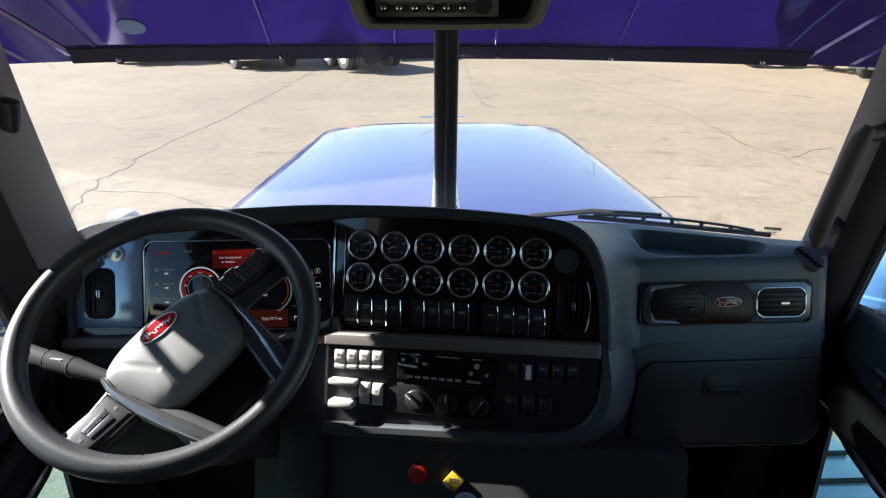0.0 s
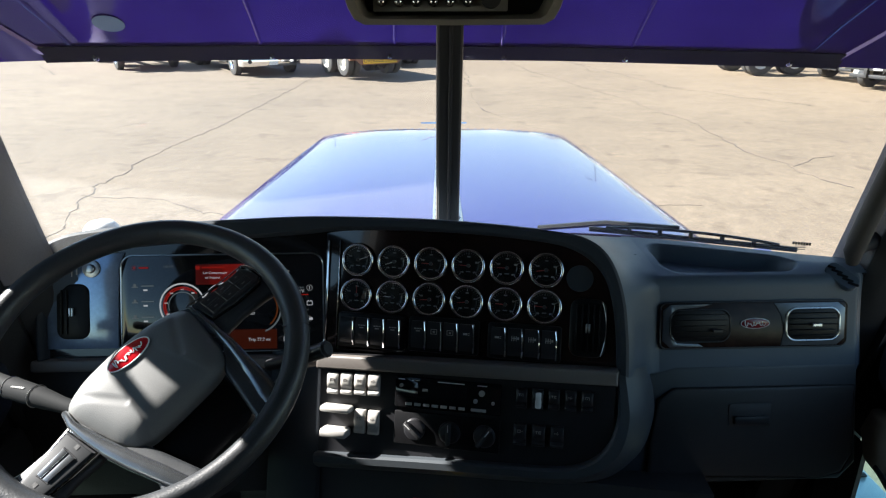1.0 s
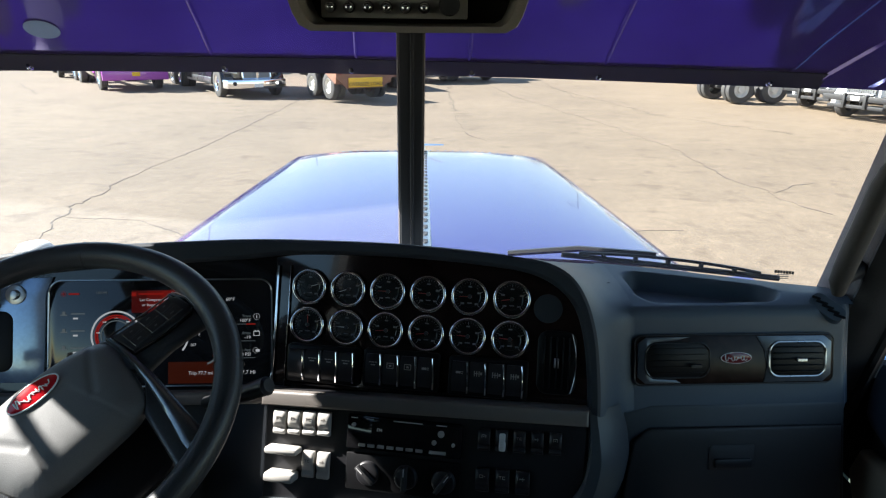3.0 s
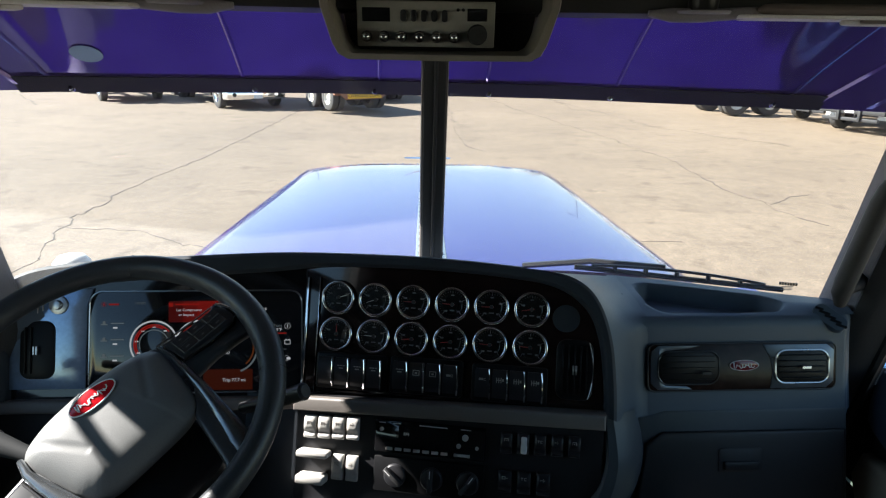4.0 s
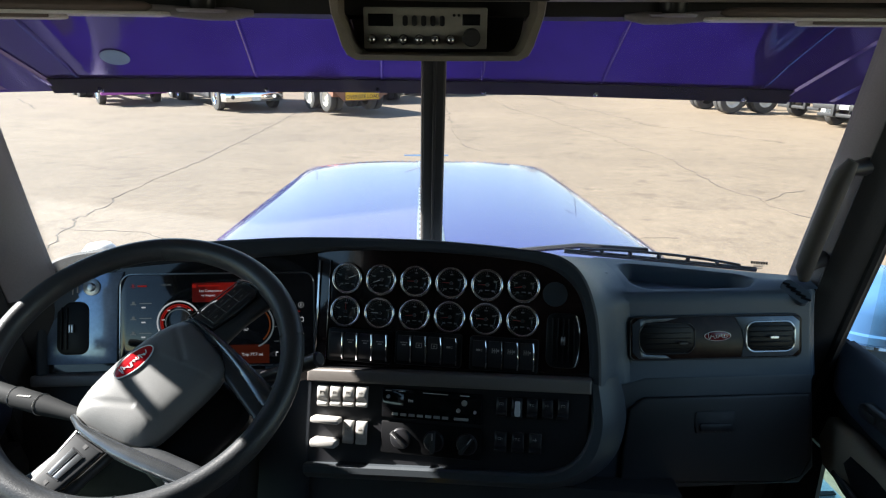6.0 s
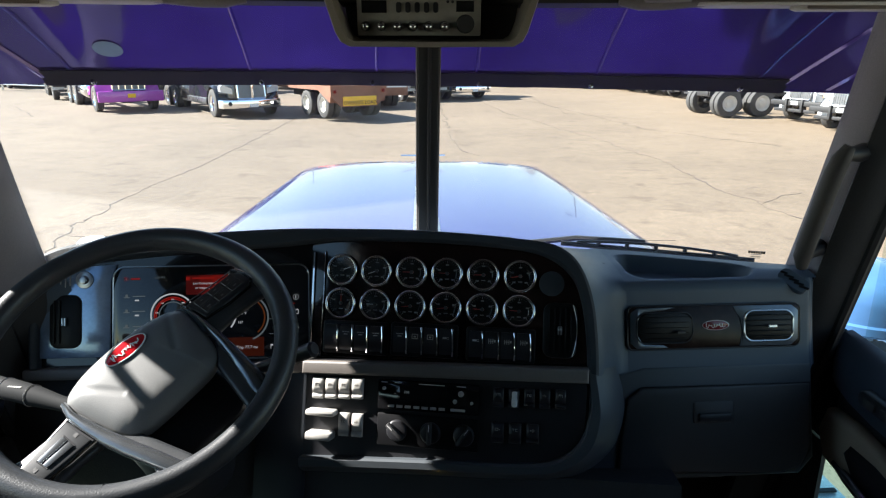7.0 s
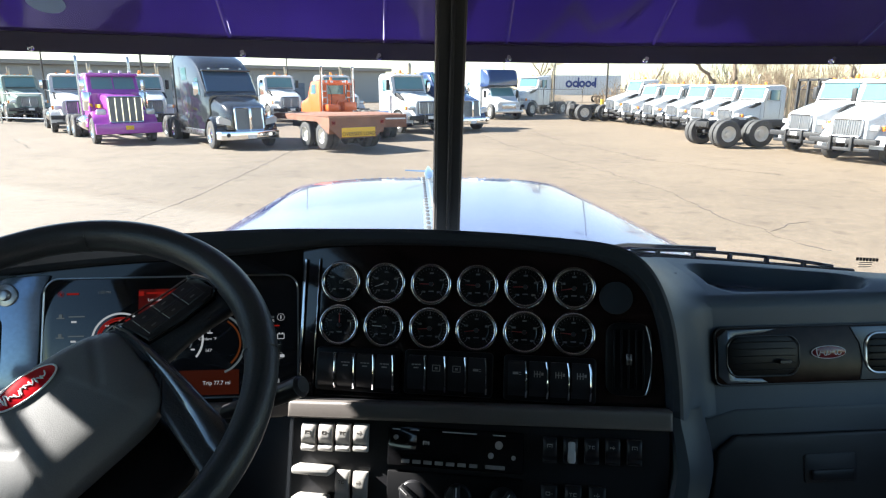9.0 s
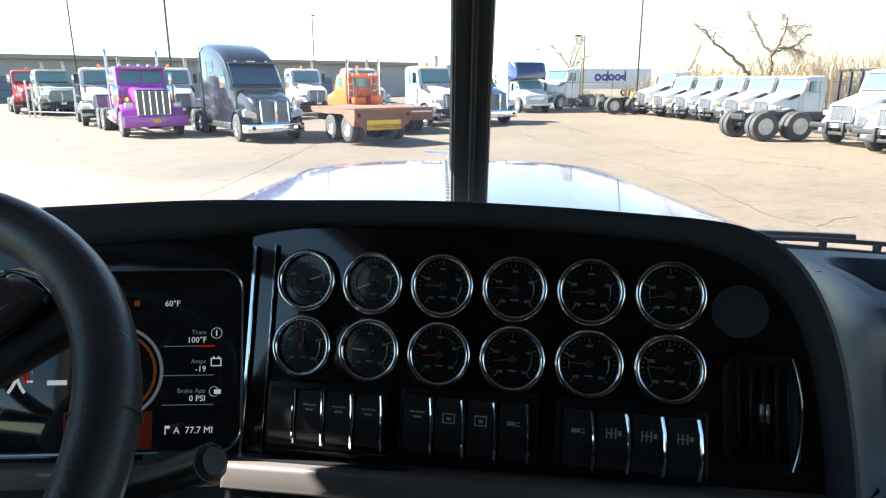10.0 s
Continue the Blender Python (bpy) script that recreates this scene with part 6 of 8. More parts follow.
def lot_material():
    m = bpy.data.materials.new("worn_pale_asphalt")
    m.use_nodes = True
    nt = m.node_tree
    b = nt.nodes["Principled BSDF"]
    tc = nt.nodes.new("ShaderNodeTexCoord")
    def noise_(scale, detail=5, stretch=None):
        n = nt.nodes.new("ShaderNodeTexNoise")
        n.inputs["Scale"].default_value, n.inputs["Detail"].default_value = scale, detail
        if stretch:
            mp = nt.nodes.new("ShaderNodeMapping")
            mp.inputs["Scale"].default_value = stretch
            mp.inputs["Rotation"].default_value = (0, 0, radians(12))
            nt.links.new(tc.outputs["Object"], mp.inputs[0])
            nt.links.new(mp.outputs[0], n.inputs["Vector"])
        else:
            nt.links.new(tc.outputs["Object"], n.inputs["Vector"])
        return n
    def ramp(n, p0, c0, p1, c1):
        r = nt.nodes.new("ShaderNodeValToRGB")
        r.color_ramp.elements[0].position, r.color_ramp.elements[1].position = p0, p1
        r.color_ramp.elements[0].color, r.color_ramp.elements[1].color = (*c0, 1), (*c1, 1)
        nt.links.new(n.outputs[0], r.inputs[0])
        return r
    def mult(a, c, f):
        x = nt.nodes.new("ShaderNodeMix")
        x.data_type, x.blend_type = "RGBA", "MULTIPLY"
        x.inputs[0].default_value = f
        nt.links.new(a, x.inputs[6])
        nt.links.new(c, x.inputs[7])
        return x.outputs[2]
    base = ramp(noise_(0.12), 0.35, (0.155, 0.122, 0.090), 0.68, (0.196, 0.155, 0.114))
    grit = ramp(noise_(42, 3), 0.30, (0.72, 0.72, 0.72), 0.70, (1.15, 1.15, 1.15))
    streak = ramp(noise_(0.9, 4, (0.5, 2.2, 1)), 0.34, (0.82, 0.80, 0.78), 0.58, (1.04, 1.04, 1.04))
    spots = ramp(noise_(2.2, 6), 0.30, (0.62, 0.60, 0.58), 0.42, (1, 1, 1))
    mid = ramp(noise_(5.5, 9), 0.34, (0.80, 0.79, 0.78), 0.66, (1.10, 1.10, 1.10))
    specks = ramp(noise_(24, 3), 0.64, (1, 1, 1), 0.70, (1.55, 1.53, 1.50))
    scuffs = ramp(noise_(2.6, 5, (0.35, 3.0, 1)), 0.60, (1, 1, 1), 0.68, (1.28, 1.26, 1.24))
    blots = ramp(noise_(0.8, 8), 0.36, (0.80, 0.80, 0.80), 0.60, (1.06, 1.06, 1.06))
    pits = ramp(noise_(31, 3), 0.30, (0.50, 0.49, 0.48), 0.37, (1, 1, 1))
    c = mult(base.outputs[0], grit.outputs[0], 0.9)
    c = mult(c, specks.outputs[0], 1.0)
    c = mult(c, pits.outputs[0], 0.8)
    c = mult(c, mid.outputs[0], 0.55)
    c = mult(c, scuffs.outputs[0], 0.25)
    c = mult(c, blots.outputs[0], 0.35)
    c = mult(c, streak.outputs[0], 0.22)
    c = mult(c, spots.outputs[0], 0.7)
    # the paving turns from grey to a warmer, paler tan towards +x
    sx, mr = nt.nodes.new("ShaderNodeSeparateXYZ"), nt.nodes.new("ShaderNodeMapRange")
    mr.inputs[1].default_value, mr.inputs[2].default_value = -4.0, 14.0
    nt.links.new(tc.outputs["Object"], sx.inputs[0])
    nt.links.new(sx.outputs[0], mr.inputs[0])
    warm = ramp(mr, 0.0, (0.97, 0.975, 0.98), 1.0, (1.20, 1.14, 1.02))
    c = mult(c, warm.outputs[0], 1.0)
    nt.links.new(c, b.inputs["Base Color"])
    b.inputs["Roughness"].default_value = 0.85
    bp = nt.nodes.new("ShaderNodeBump")
    bp.inputs["Strength"].default_value, bp.inputs["Distance"].default_value = 0.5, 0.01
    nt.links.new(noise_(55, 4).outputs[0], bp.inputs["Height"])
    nt.links.new(bp.outputs[0], b.inputs["Normal"])
    return m


b = bmesh.new()
N = 24
YS = [-200, -100, -40, 0] + [6 * k for k in range(1, 21)] + [200, 400, 700]
def gz(y):
    """The lot rises gently away from the truck."""
    return 0.013 * max(0.0, min(y, 48.0))


vs = [[b.verts.new((-400 + 900 * i / N, YS[j], gz(YS[j]))) for i in range(N + 1)] for j in range(len(YS))]
for j in range(len(YS) - 1):
    for i in range(N):
        b.faces.new((vs[j][i], vs[j][i + 1], vs[j + 1][i + 1], vs[j + 1][i]))
solo("ground", b, lot_material(), "sun-bleached pale asphalt lot with cracks and streaks", "ground", "structure")

M_CRACK = mat("crack_filler", (0.05, 0.042, 0.035), 0.9, var=0.4, scale=3, grain=40, bump=0.3)


def crack(pts, w=0.03, jag=0.10, seed=1, faint=0):
    """A jagged crack in the asphalt: a thin open seam with uneven width."""
    w = w * 0.72
    rnd = random.Random(seed)
    line = []
    drift = Vector((0, 0, 0))
    for (x0, y0), (x1, y1) in zip(pts, pts[1:]):
        n = max(4, int(math.hypot(x1 - x0, y1 - y0) / 0.10))
        for i in range(n):
            t = i / n
            if rnd.random() < 0.35:
                drift = drift * 0.55 + Vector((rnd.uniform(-jag, jag), rnd.uniform(-jag, jag), 0))
            line.append(Vector((x0 + (x1 - x0) * t, y0 + (y1 - y0) * t, 0.004)) + drift + Vector((rnd.uniform(-0.012, 0.012), rnd.uniform(-0.012, 0.012), 0)))
    line.append(Vector((*pts[-1], 0.004)))
    for p in line:
        p.z += gz(p.y)
    b = bmesh.new()
    rings = []
    tight = 1.0
    for i, p in enumerate(line):
        if rnd.random() < 0.12:
            tight = rnd.choice((1.0, 1.0, 0.8, 0.25) if faint == 0 else (1.0, 0.5, 0.15, 0.06))
        d = (line[min(i + 1, len(line) - 1)] - line[max(i - 1, 0)]).normalized()
        s = Vector((-d.y, d.x, 0)) * w * rnd.choice((0.25, 0.5, 0.8, 1.0, 1.3)) * rnd.uniform(0.7, 1.0) * 0.5 * tight
        rings.append([p - s, p + s, p + s - Vector((0, 0, 0.02)), p - s - Vector((0, 0, 0.02))])
    loft(b, rings)
    solo("pavement_crack", b, M_CRACK, "dark jagged crack in the asphalt", "crack", "structure", "cracks in the lot")


crack([(-3.4, 30.0), (-3.82, 24.0), (-4.18, 17.4), (-4.42, 14.6), (-4.68, 12.8), (-4.85, 11.6)], 0.045, 0.04, 3)
crack([(-4.85, 11.6), (-4.83, 10.5), (-4.88, 9.7), (-4.72, 9.2), (-4.66, 8.55), (-4.42, 7.95), (-4.5, 6.6)], 0.045, 0.09, 5)
crack([(-16.6, 30.0), (-14.2, 26.5), (-13.8, 25.8)], 0.06, 0.05, 6)
crack([(-4.8, 9.3), (-3.6, 9.1), (-2.8, 8.5), (-2.4, 8.3)], 0.022, 0.05, 7)
crack([(2.1, 31.0), (1.9, 28.5), (1.7, 20.5), (1.7, 16.8), (2.1, 15.9)], 0.05, 0.10, 8, 1)
crack([(4.0, 33.0), (4.4, 27.0), (5.6, 20.5), (6.4, 14.5), (6.2, 11.5), (6.4, 10.6), (6.4, 9.9), (6.6, 9.3)], 0.035, 0.09, 9, 1)
crack([(6.4, 10.6), (6.8, 10.9), (7.1, 11.2), (7.6, 11.4)], 0.03, 0.05, 10)
crack([(3.1, 8.5), (3.95, 8.5)], 0.022, 0.04, 11)
crack([(5.6, 37.7), (7.8, 24.7), (8.2, 21.0), (10.5, 17.0)], 0.035, 0.12, 12, 1)
crack([(7.1, 35.3), (6.9, 26.0)], 0.03, 0.08, 13, 1)

# ---- parked trucks ----
M_WHITE = mat("white_truck_paint", (0.56, 0.57, 0.58), 0.28, var=0.05, scale=1.5, grain=200, bump=0.01, coat=0.5)
M_TBLACK = mat("black_truck_paint", (0.018, 0.020, 0.024), 0.2, var=0.1, bump=0.01, coat=0.8)
M_TBLUE = mat("navy_truck_paint", (0.02, 0.045, 0.13), 0.2, var=0.1, bump=0.01, coat=0.8)
M_TPURPLE = mat("magenta_purple_paint", (0.36, 0.065, 0.40), 0.25, var=0.08, bump=0.01, coat=0.6)
M_TORANGE = mat("orange_truck_paint", (0.72, 0.13, 0.025), 0.35, var=0.12, bump=0.02, coat=0.3)
M_TRED = mat("red_truck_paint", (0.45, 0.03, 0.03), 0.3, var=0.1, bump=0.01, coat=0.4)
M_TGREEN = mat("grey_green_paint", (0.20, 0.25, 0.22), 0.35, var=0.1, bump=0.01)
M_RUST = mat("rust_red_deck", (0.21, 0.095, 0.058), 0.7, var=0.3, scale=3, bump=0.2)
M_FRAME = mat("chassis_black", (0.022, 0.022, 0.023), 0.6, var=0.3, scale=3, bump=0.1)
# teal glass, its base colour raised to carry the sky's reflection
M_TGLASS = mat("teal_truck_glass", (0.10, 0.21, 0.225), 0.06, var=0.1, bump=0, coat=0.6)
M_MESH = mat("grille_mesh", (0.15, 0.155, 0.16), 0.45, 0.4, grain=60, bump=0.4)
M_GBAR = mat("grille_bar_steel", (0.50, 0.51, 0.53), 0.25, 1.0, var=0.05, bump=0.01)
M_AMBER = mat("amber_lens", (0.75, 0.24, 0.03), 0.2, bump=0, coat=0.5)
M_LAMP = mat("headlamp_lens", (0.55, 0.58, 0.60), 0.1, 0.3, bump=0, coat=0.6)
M_RIMW = mat("white_steel_rim", (0.56, 0.54, 0.50), 0.45, var=0.15, scale=5, bump=0.05)
M_STACK = mat("browned_steel_stack", (0.42, 0.33, 0.24), 0.3, 0.9, var=0.15, bump=0.02)
M_SIGN = mat("yellow_sign", (0.80, 0.46, 0.02), 0.5, bump=0)


def sec(y, w, z0, z1, ch, rx=None):
    """A body section: flat sides, rounded shoulders."""
    return [Vector((-w, y, z0)), Vector((-w, y, z1 - ch)), Vector((-w + 0.30 * ch, y, z1 - 0.30 * ch)), Vector((-w + ch, y, z1)), Vector((w - ch, y, z1)), Vector((w - 0.30 * ch, y, z1 - 0.30 * ch)), Vector((w, y, z1 - ch)), Vector((w, y, z0))]


def tyre_meshes(R=0.52, wd=0.28):
    b = bmesh.new()
    prof = [(0.30, -wd / 2), (R * 0.86, -wd / 2), (R * 0.97, -wd * 0.42), (R, -wd * 0.30), (R, wd * 0.30), (R * 0.97, wd * 0.42), (R * 0.86, wd / 2), (0.30, wd / 2)]
    loft(b, [[Vector((x, r * math.cos(a), r * math.sin(a))) for r, x in prof] for a in (2 * math.pi * i / 28 for i in range(28))], True, False, True)
    t = finish("tyre", b, M_TYRE)
    b = bmesh.new()
    prof = [(0.31, 0.0), (0.31, wd * 0.45), (0.28, wd * 0.46), (0.26, wd * 0.30), (0.20, wd * 0.10), (0.12, wd * 0.12), (0.10, wd * 0.36), (0.0005, wd * 0.38)]
    loft(b, [[Vector((x, r * math.cos(a), r * math.sin(a))) for r, x in prof] for a in (2 * math.pi * i / 24 for i in range(24))], False, False, True)
    bmesh.ops.recalc_face_normals(b, faces=b.faces)
    me = b
    h = finish("rim", me, M_RIMW)
    return t, h


TYRE, RIM = tyre_meshes()
b = bmesh.new()
prof = [(0.31, 0.0), (0.31, 0.126), (0.29, 0.13), (0.25, 0.09), (0.14, 0.075), (0.11, 0.11), (0.0005, 0.12)]
loft(b, [[Vector((x, r * math.cos(a), r * math.sin(a))) for r, x in prof] for a in (2 * math.pi * i / 24 for i in range(24))], False, False, True)
for i in range(10):
    a = 2 * math.pi * i / 10
    cyl(b, 0.016, 0.07, 0.10, Matrix.Translation((0, 0.19 * math.cos(a), 0.19 * math.sin(a))) @ pose(0, 0, 0, 0, 90, 0), 8)
bmesh.ops.recalc_face_normals(b, faces=b.faces)
RIMC = finish("rim", b, M_CHROME)


def wheels(t, x, y, rim, dual=False):
    for sx in (-1, 1):
        for k in ((0, 1) if dual else (0,)):
            M = pose(sx * (x - 0.31 * k), y, 0.52, 0, 0, 0 if sx > 0 else 180)
            w = put("wheel", TYRE, t, M)
            if k == 0:
                put("rim", rim, w, M)


def pieces(name, t, m, *boxes, bev=0.01, label=""):
    """One part for each box."""
    for q in boxes:
        b = bmesh.new()
        box(b, *q, bev)
        part(name, b, m, t, label)


def plate_on(name, t, m, pts, d=0.012, label=""):
    """A thin pane lying proud of four corner points."""
    b = bmesh.new()
    v = [Vector(p) for p in pts]
    n = (v[1] - v[0]).cross(v[2] - v[0]).normalized()
    c = sum(v, Vector()) / 4
    loft(b, [[p for p in v], [c + (p - c) * 0.97 + n * d for p in v]])
    part(name, b, m, t, label)


def grille(t, y, w, z0, z1, lean, bars, frame_m, bar_m, split=False):
    g = bmesh.new()
    A = axes((0, y - lean * z0, 0), (1, 0, 0), (0, lean, 1), (0, -1, lean))
    prism(g, rrect(2 * w, z1 - z0, 0.05, 0, (z0 + z1) / 2), -0.06, 0.03, A)
    gr = part("grille", g, M_MESH, t, "upright grille")
    g = bmesh.new()
    tube(g, [A @ Vector((x_, z_, 0.03)) for x_, z_ in rrect(2 * w, z1 - z0, 0.06, 0, (z0 + z1) / 2, 4)], 0.035, 6, None, True)
    part("grille_frame", g, frame_m, gr)
    for i in range(bars):
        x = -w + 2 * w * (i + 1) / (bars + 1)
        g = bmesh.new()
        hw = (0.045 if bars < 8 else 0.014) if not (split and i == bars // 2) else 0.05
        box(g, x - hw / 2, x + hw / 2, z0 + 0.03, z1 - 0.03, 0.028, 0.045, 0.004, 1, A)
        part("grille_bar", g, bar_m, gr)


def mirrors(t, x, y, z, m):
    for sx in (-1, 1):
        g = bmesh.new()
        box(g, sx * (x + 0.20) - 0.09, sx * (x + 0.20) + 0.09, y - 0.05, y + 0.03, z - 0.28, z + 0.20, 0.02)
        mi = part("mirror", g, m, t, "side mirror")
        g = bmesh.new()
        tube(g, [(sx * x, y + 0.1, z + 0.22), (sx * (x + 0.20), y, z + 0.23), (sx * (x + 0.20), y, z - 0.30), (sx * x, y + 0.1, z - 0.32)], 0.014, 6)
        part("mirror_arm", g, M_CHROME, mi)


def chassis(t, y0, y1, axles, rim=None, rear_dual=True):
    pieces("frame_rail", t, M_FRAME, *[(sx * 0.43 - 0.05, sx * 0.43 + 0.05, y0, y1, 0.72, 0.98) for sx in (-1, 1)], bev=0.01)
    for y in axles:
        wheels(t, 1.08, y, rim or RIM, rear_dual)
        g = bmesh.new()
        cyl(g, 0.09, -0.95, 0.95, pose(0, y, 0.52, 0, 90, 0), 10)
        part("axle", g, M_FRAME, t)
    pieces("cross_member", t, M_FRAME, *[(-0.43, 0.43, y - 0.06, y + 0.06, 0.74, 0.94) for y in (y1 - 0.1, (y0 + y1) / 2)], bev=0.01)


def stack(t, x, y, z1, m=None, r=0.075, z0=1.0):
    g = bmesh.new()
    tube(g, [(x, y, z0), (x, y, z1 - 0.25), (x, y + 0.01, z1 - 0.12), (x, y + 0.08, z1)], r, 10)
    part("exhaust_stack", g, m or M_CHROME, t, "upright exhaust stack")


def vocational(label, paint, M, back=6.6, beacon=True, bumper=None, group="", dress=True):
    """A short-nosed work truck: sloping hood, split mesh grille, black bumper, bare frame behind."""
    t = thing("work_truck", label, "truck", None, group=group)
    b = bmesh.new()
    loft(b, [sec(0.30, 0.66, 0.85, 1.56, 0.14), sec(0.45, 0.74, 0.80, 1.63, 0.18), sec(1.0, 0.82, 0.85, 1.78, 0.20), sec(1.75, 0.90, 1.0, 1.98, 0.22), sec(1.95, 0.92, 1.0, 2.00, 0.22)])
    part("hood", b, paint, t, "sloping hood")
    b = bmesh.new()
    loft(b, [sec(1.86, 0.94, 0.85, 1.98, 0.12), sec(1.97, 0.98, 0.80, 2.06, 0.12), sec(2.08, 0.98, 0.80, 2.45, 0.14), sec(2.20, 0.97, 0.80, 2.80, 0.16), sec(2.36, 0.97, 0.80, 2.87, 0.18), sec(3.35, 0.97, 0.80, 2.88, 0.18), sec(3.45, 0.96, 0.85, 2.84, 0.18)])
    part("cab", b, paint, t, "white cab shell" if paint is M_WHITE else "")
    plate_on("windshield", t, M_TGLASS, [(-0.84, 1.975, 2.12), (0.84, 1.975, 2.12), (0.80, 2.145, 2.70), (-0.80, 2.145, 2.70)], 0.02)
    pieces("roof_visor", t, paint, (-0.90, 0.90, 2.06, 2.24, 2.72, 2.79), bev=0.02)
    pieces("wiper_cowl", t, M_FRAME, (-0.82, 0.82, 1.90, 1.975, 2.04, 2.09), bev=0.015)
    for sx in (-1, 1):
        pts = [(sx * 0.982, 2.15, 2.06), (sx * 0.982, 3.05, 2.02), (sx * 0.978, 3.05, 2.58), (sx * 0.978, 2.40, 2.60)]
        plate_on("side_window", t, M_TGLASS, pts if sx > 0 else pts[::-1], 0.008)
        b = bmesh.new()
        tube(b, [(sx * 0.985, 2.05, 1.05), (sx * 0.985, 2.05, 2.0), (sx * 0.985, 3.12, 2.0), (sx * 0.985, 3.12, 1.0)], 0.008, 4)
        part("door_gap", b, M_FRAME, t)
        # fender over the front wheel
        b = bmesh.new()
        arc = [(1.15 + 0.68 * math.cos(a), 0.55 + 0.66 * math.sin(a)) for a in (math.pi * k / 10 for k in range(11))]
        loft(b, [[Vector((sx * x, y, z)) for x, (y, z) in ((0.70, (q[0], q[1])), (1.16, (q[0], q[1])), (1.20, (q[0], q[1] - 0.05)), (0.70, (q[0], q[1] - 0.05)))] for q in arc])
        part("fender", b, paint, t)
        b = bmesh.new()
        box(b, sx * 0.84 - 0.16, sx * 0.84 + 0.16, 0.36, 0.55, 1.12, 1.32, 0.05, 3)
        part("headlight", b, M_LAMP, t)
        b = bmesh.new()
        box(b, sx * 1.06 - 0.05, sx * 1.06 + 0.05, 0.50, 0.62, 1.12, 1.30, 0.02, 2)
        part("turn_lamp", b, M_AMBER, t)
        b = bmesh.new()
        prism(b, [(1.10, 1.62), (1.55, 1.88), (1.86, 1.94), (1.88, 1.80), (1.40, 1.62)], 0.66, 0.935, axes((0, 0, 0), (0, 1, 0), (0, 0, 1), (sx, 0, 0)), 0.015, 1)
        bmesh.ops.recalc_face_normals(b, faces=b.faces)
        part("hood_vent", b, M_FRAME, t, "dark hood intake")
    grille(t, 0.27, 0.50, 0.90, 1.50, 0.04, 11, paint if paint is not M_WHITE else M_GBAR, M_GBAR, True)
    bm_ = bumper or M_FRAME
    pieces("bumper", t, bm_, (-1.22, 1.22, 0.0, 0.22, 0.66, 0.86), bev=0.03, label="straight steel bumper")
    if dress:
        pieces("bumper_guard", t, bm_, *[(sx * 0.38 - 0.05, sx * 0.38 + 0.05, -0.06, 0.10, 0.42, 0.92) for sx in (-1, 1)], (-1.0, 1.0, 0.02, 0.14, 0.42, 0.54), bev=0.015)
        pieces("number_plate", t, M_WHITEP, (-0.16, 0.16, -0.012, 0.0, 0.70, 0.84), bev=0.003)
    wheels(t, 1.06, 1.15, RIM)
    mirrors(t, 0.98, 2.12, 2.35, M_FRAME if paint is M_WHITE else M_CHROME)
    chassis(t, 0.6, back, (back - 1.75, back - 0.40))
    stack(t, 1.02, 3.62, 3.42, M_STACK, 0.09)
    b = bmesh.new()
    cyl(b, 0.30, -0.55, 0.55, pose(-0.98, 2.7, 0.78, 90, 0, 0), 18, None, 0.02)
    part("fuel_tank", b, M_STEEL, t)
    pieces("marker_lamp", t, M_AMBER, *[(x - 0.045, x + 0.045, 2.34, 2.44, 2.86, 2.92) for x in (-0.6, -0.15, 0.15, 0.6)], bev=0.01)
    if beacon:
        b = bmesh.new()
        cyl(b, 0.09, 2.88, 3.06, off(0.0, 2.9), 12, 0.07, 0.02)
        part("beacon", b, M_AMBER, t, "amber roof beacon")
    t.matrix_basis = M
    return t


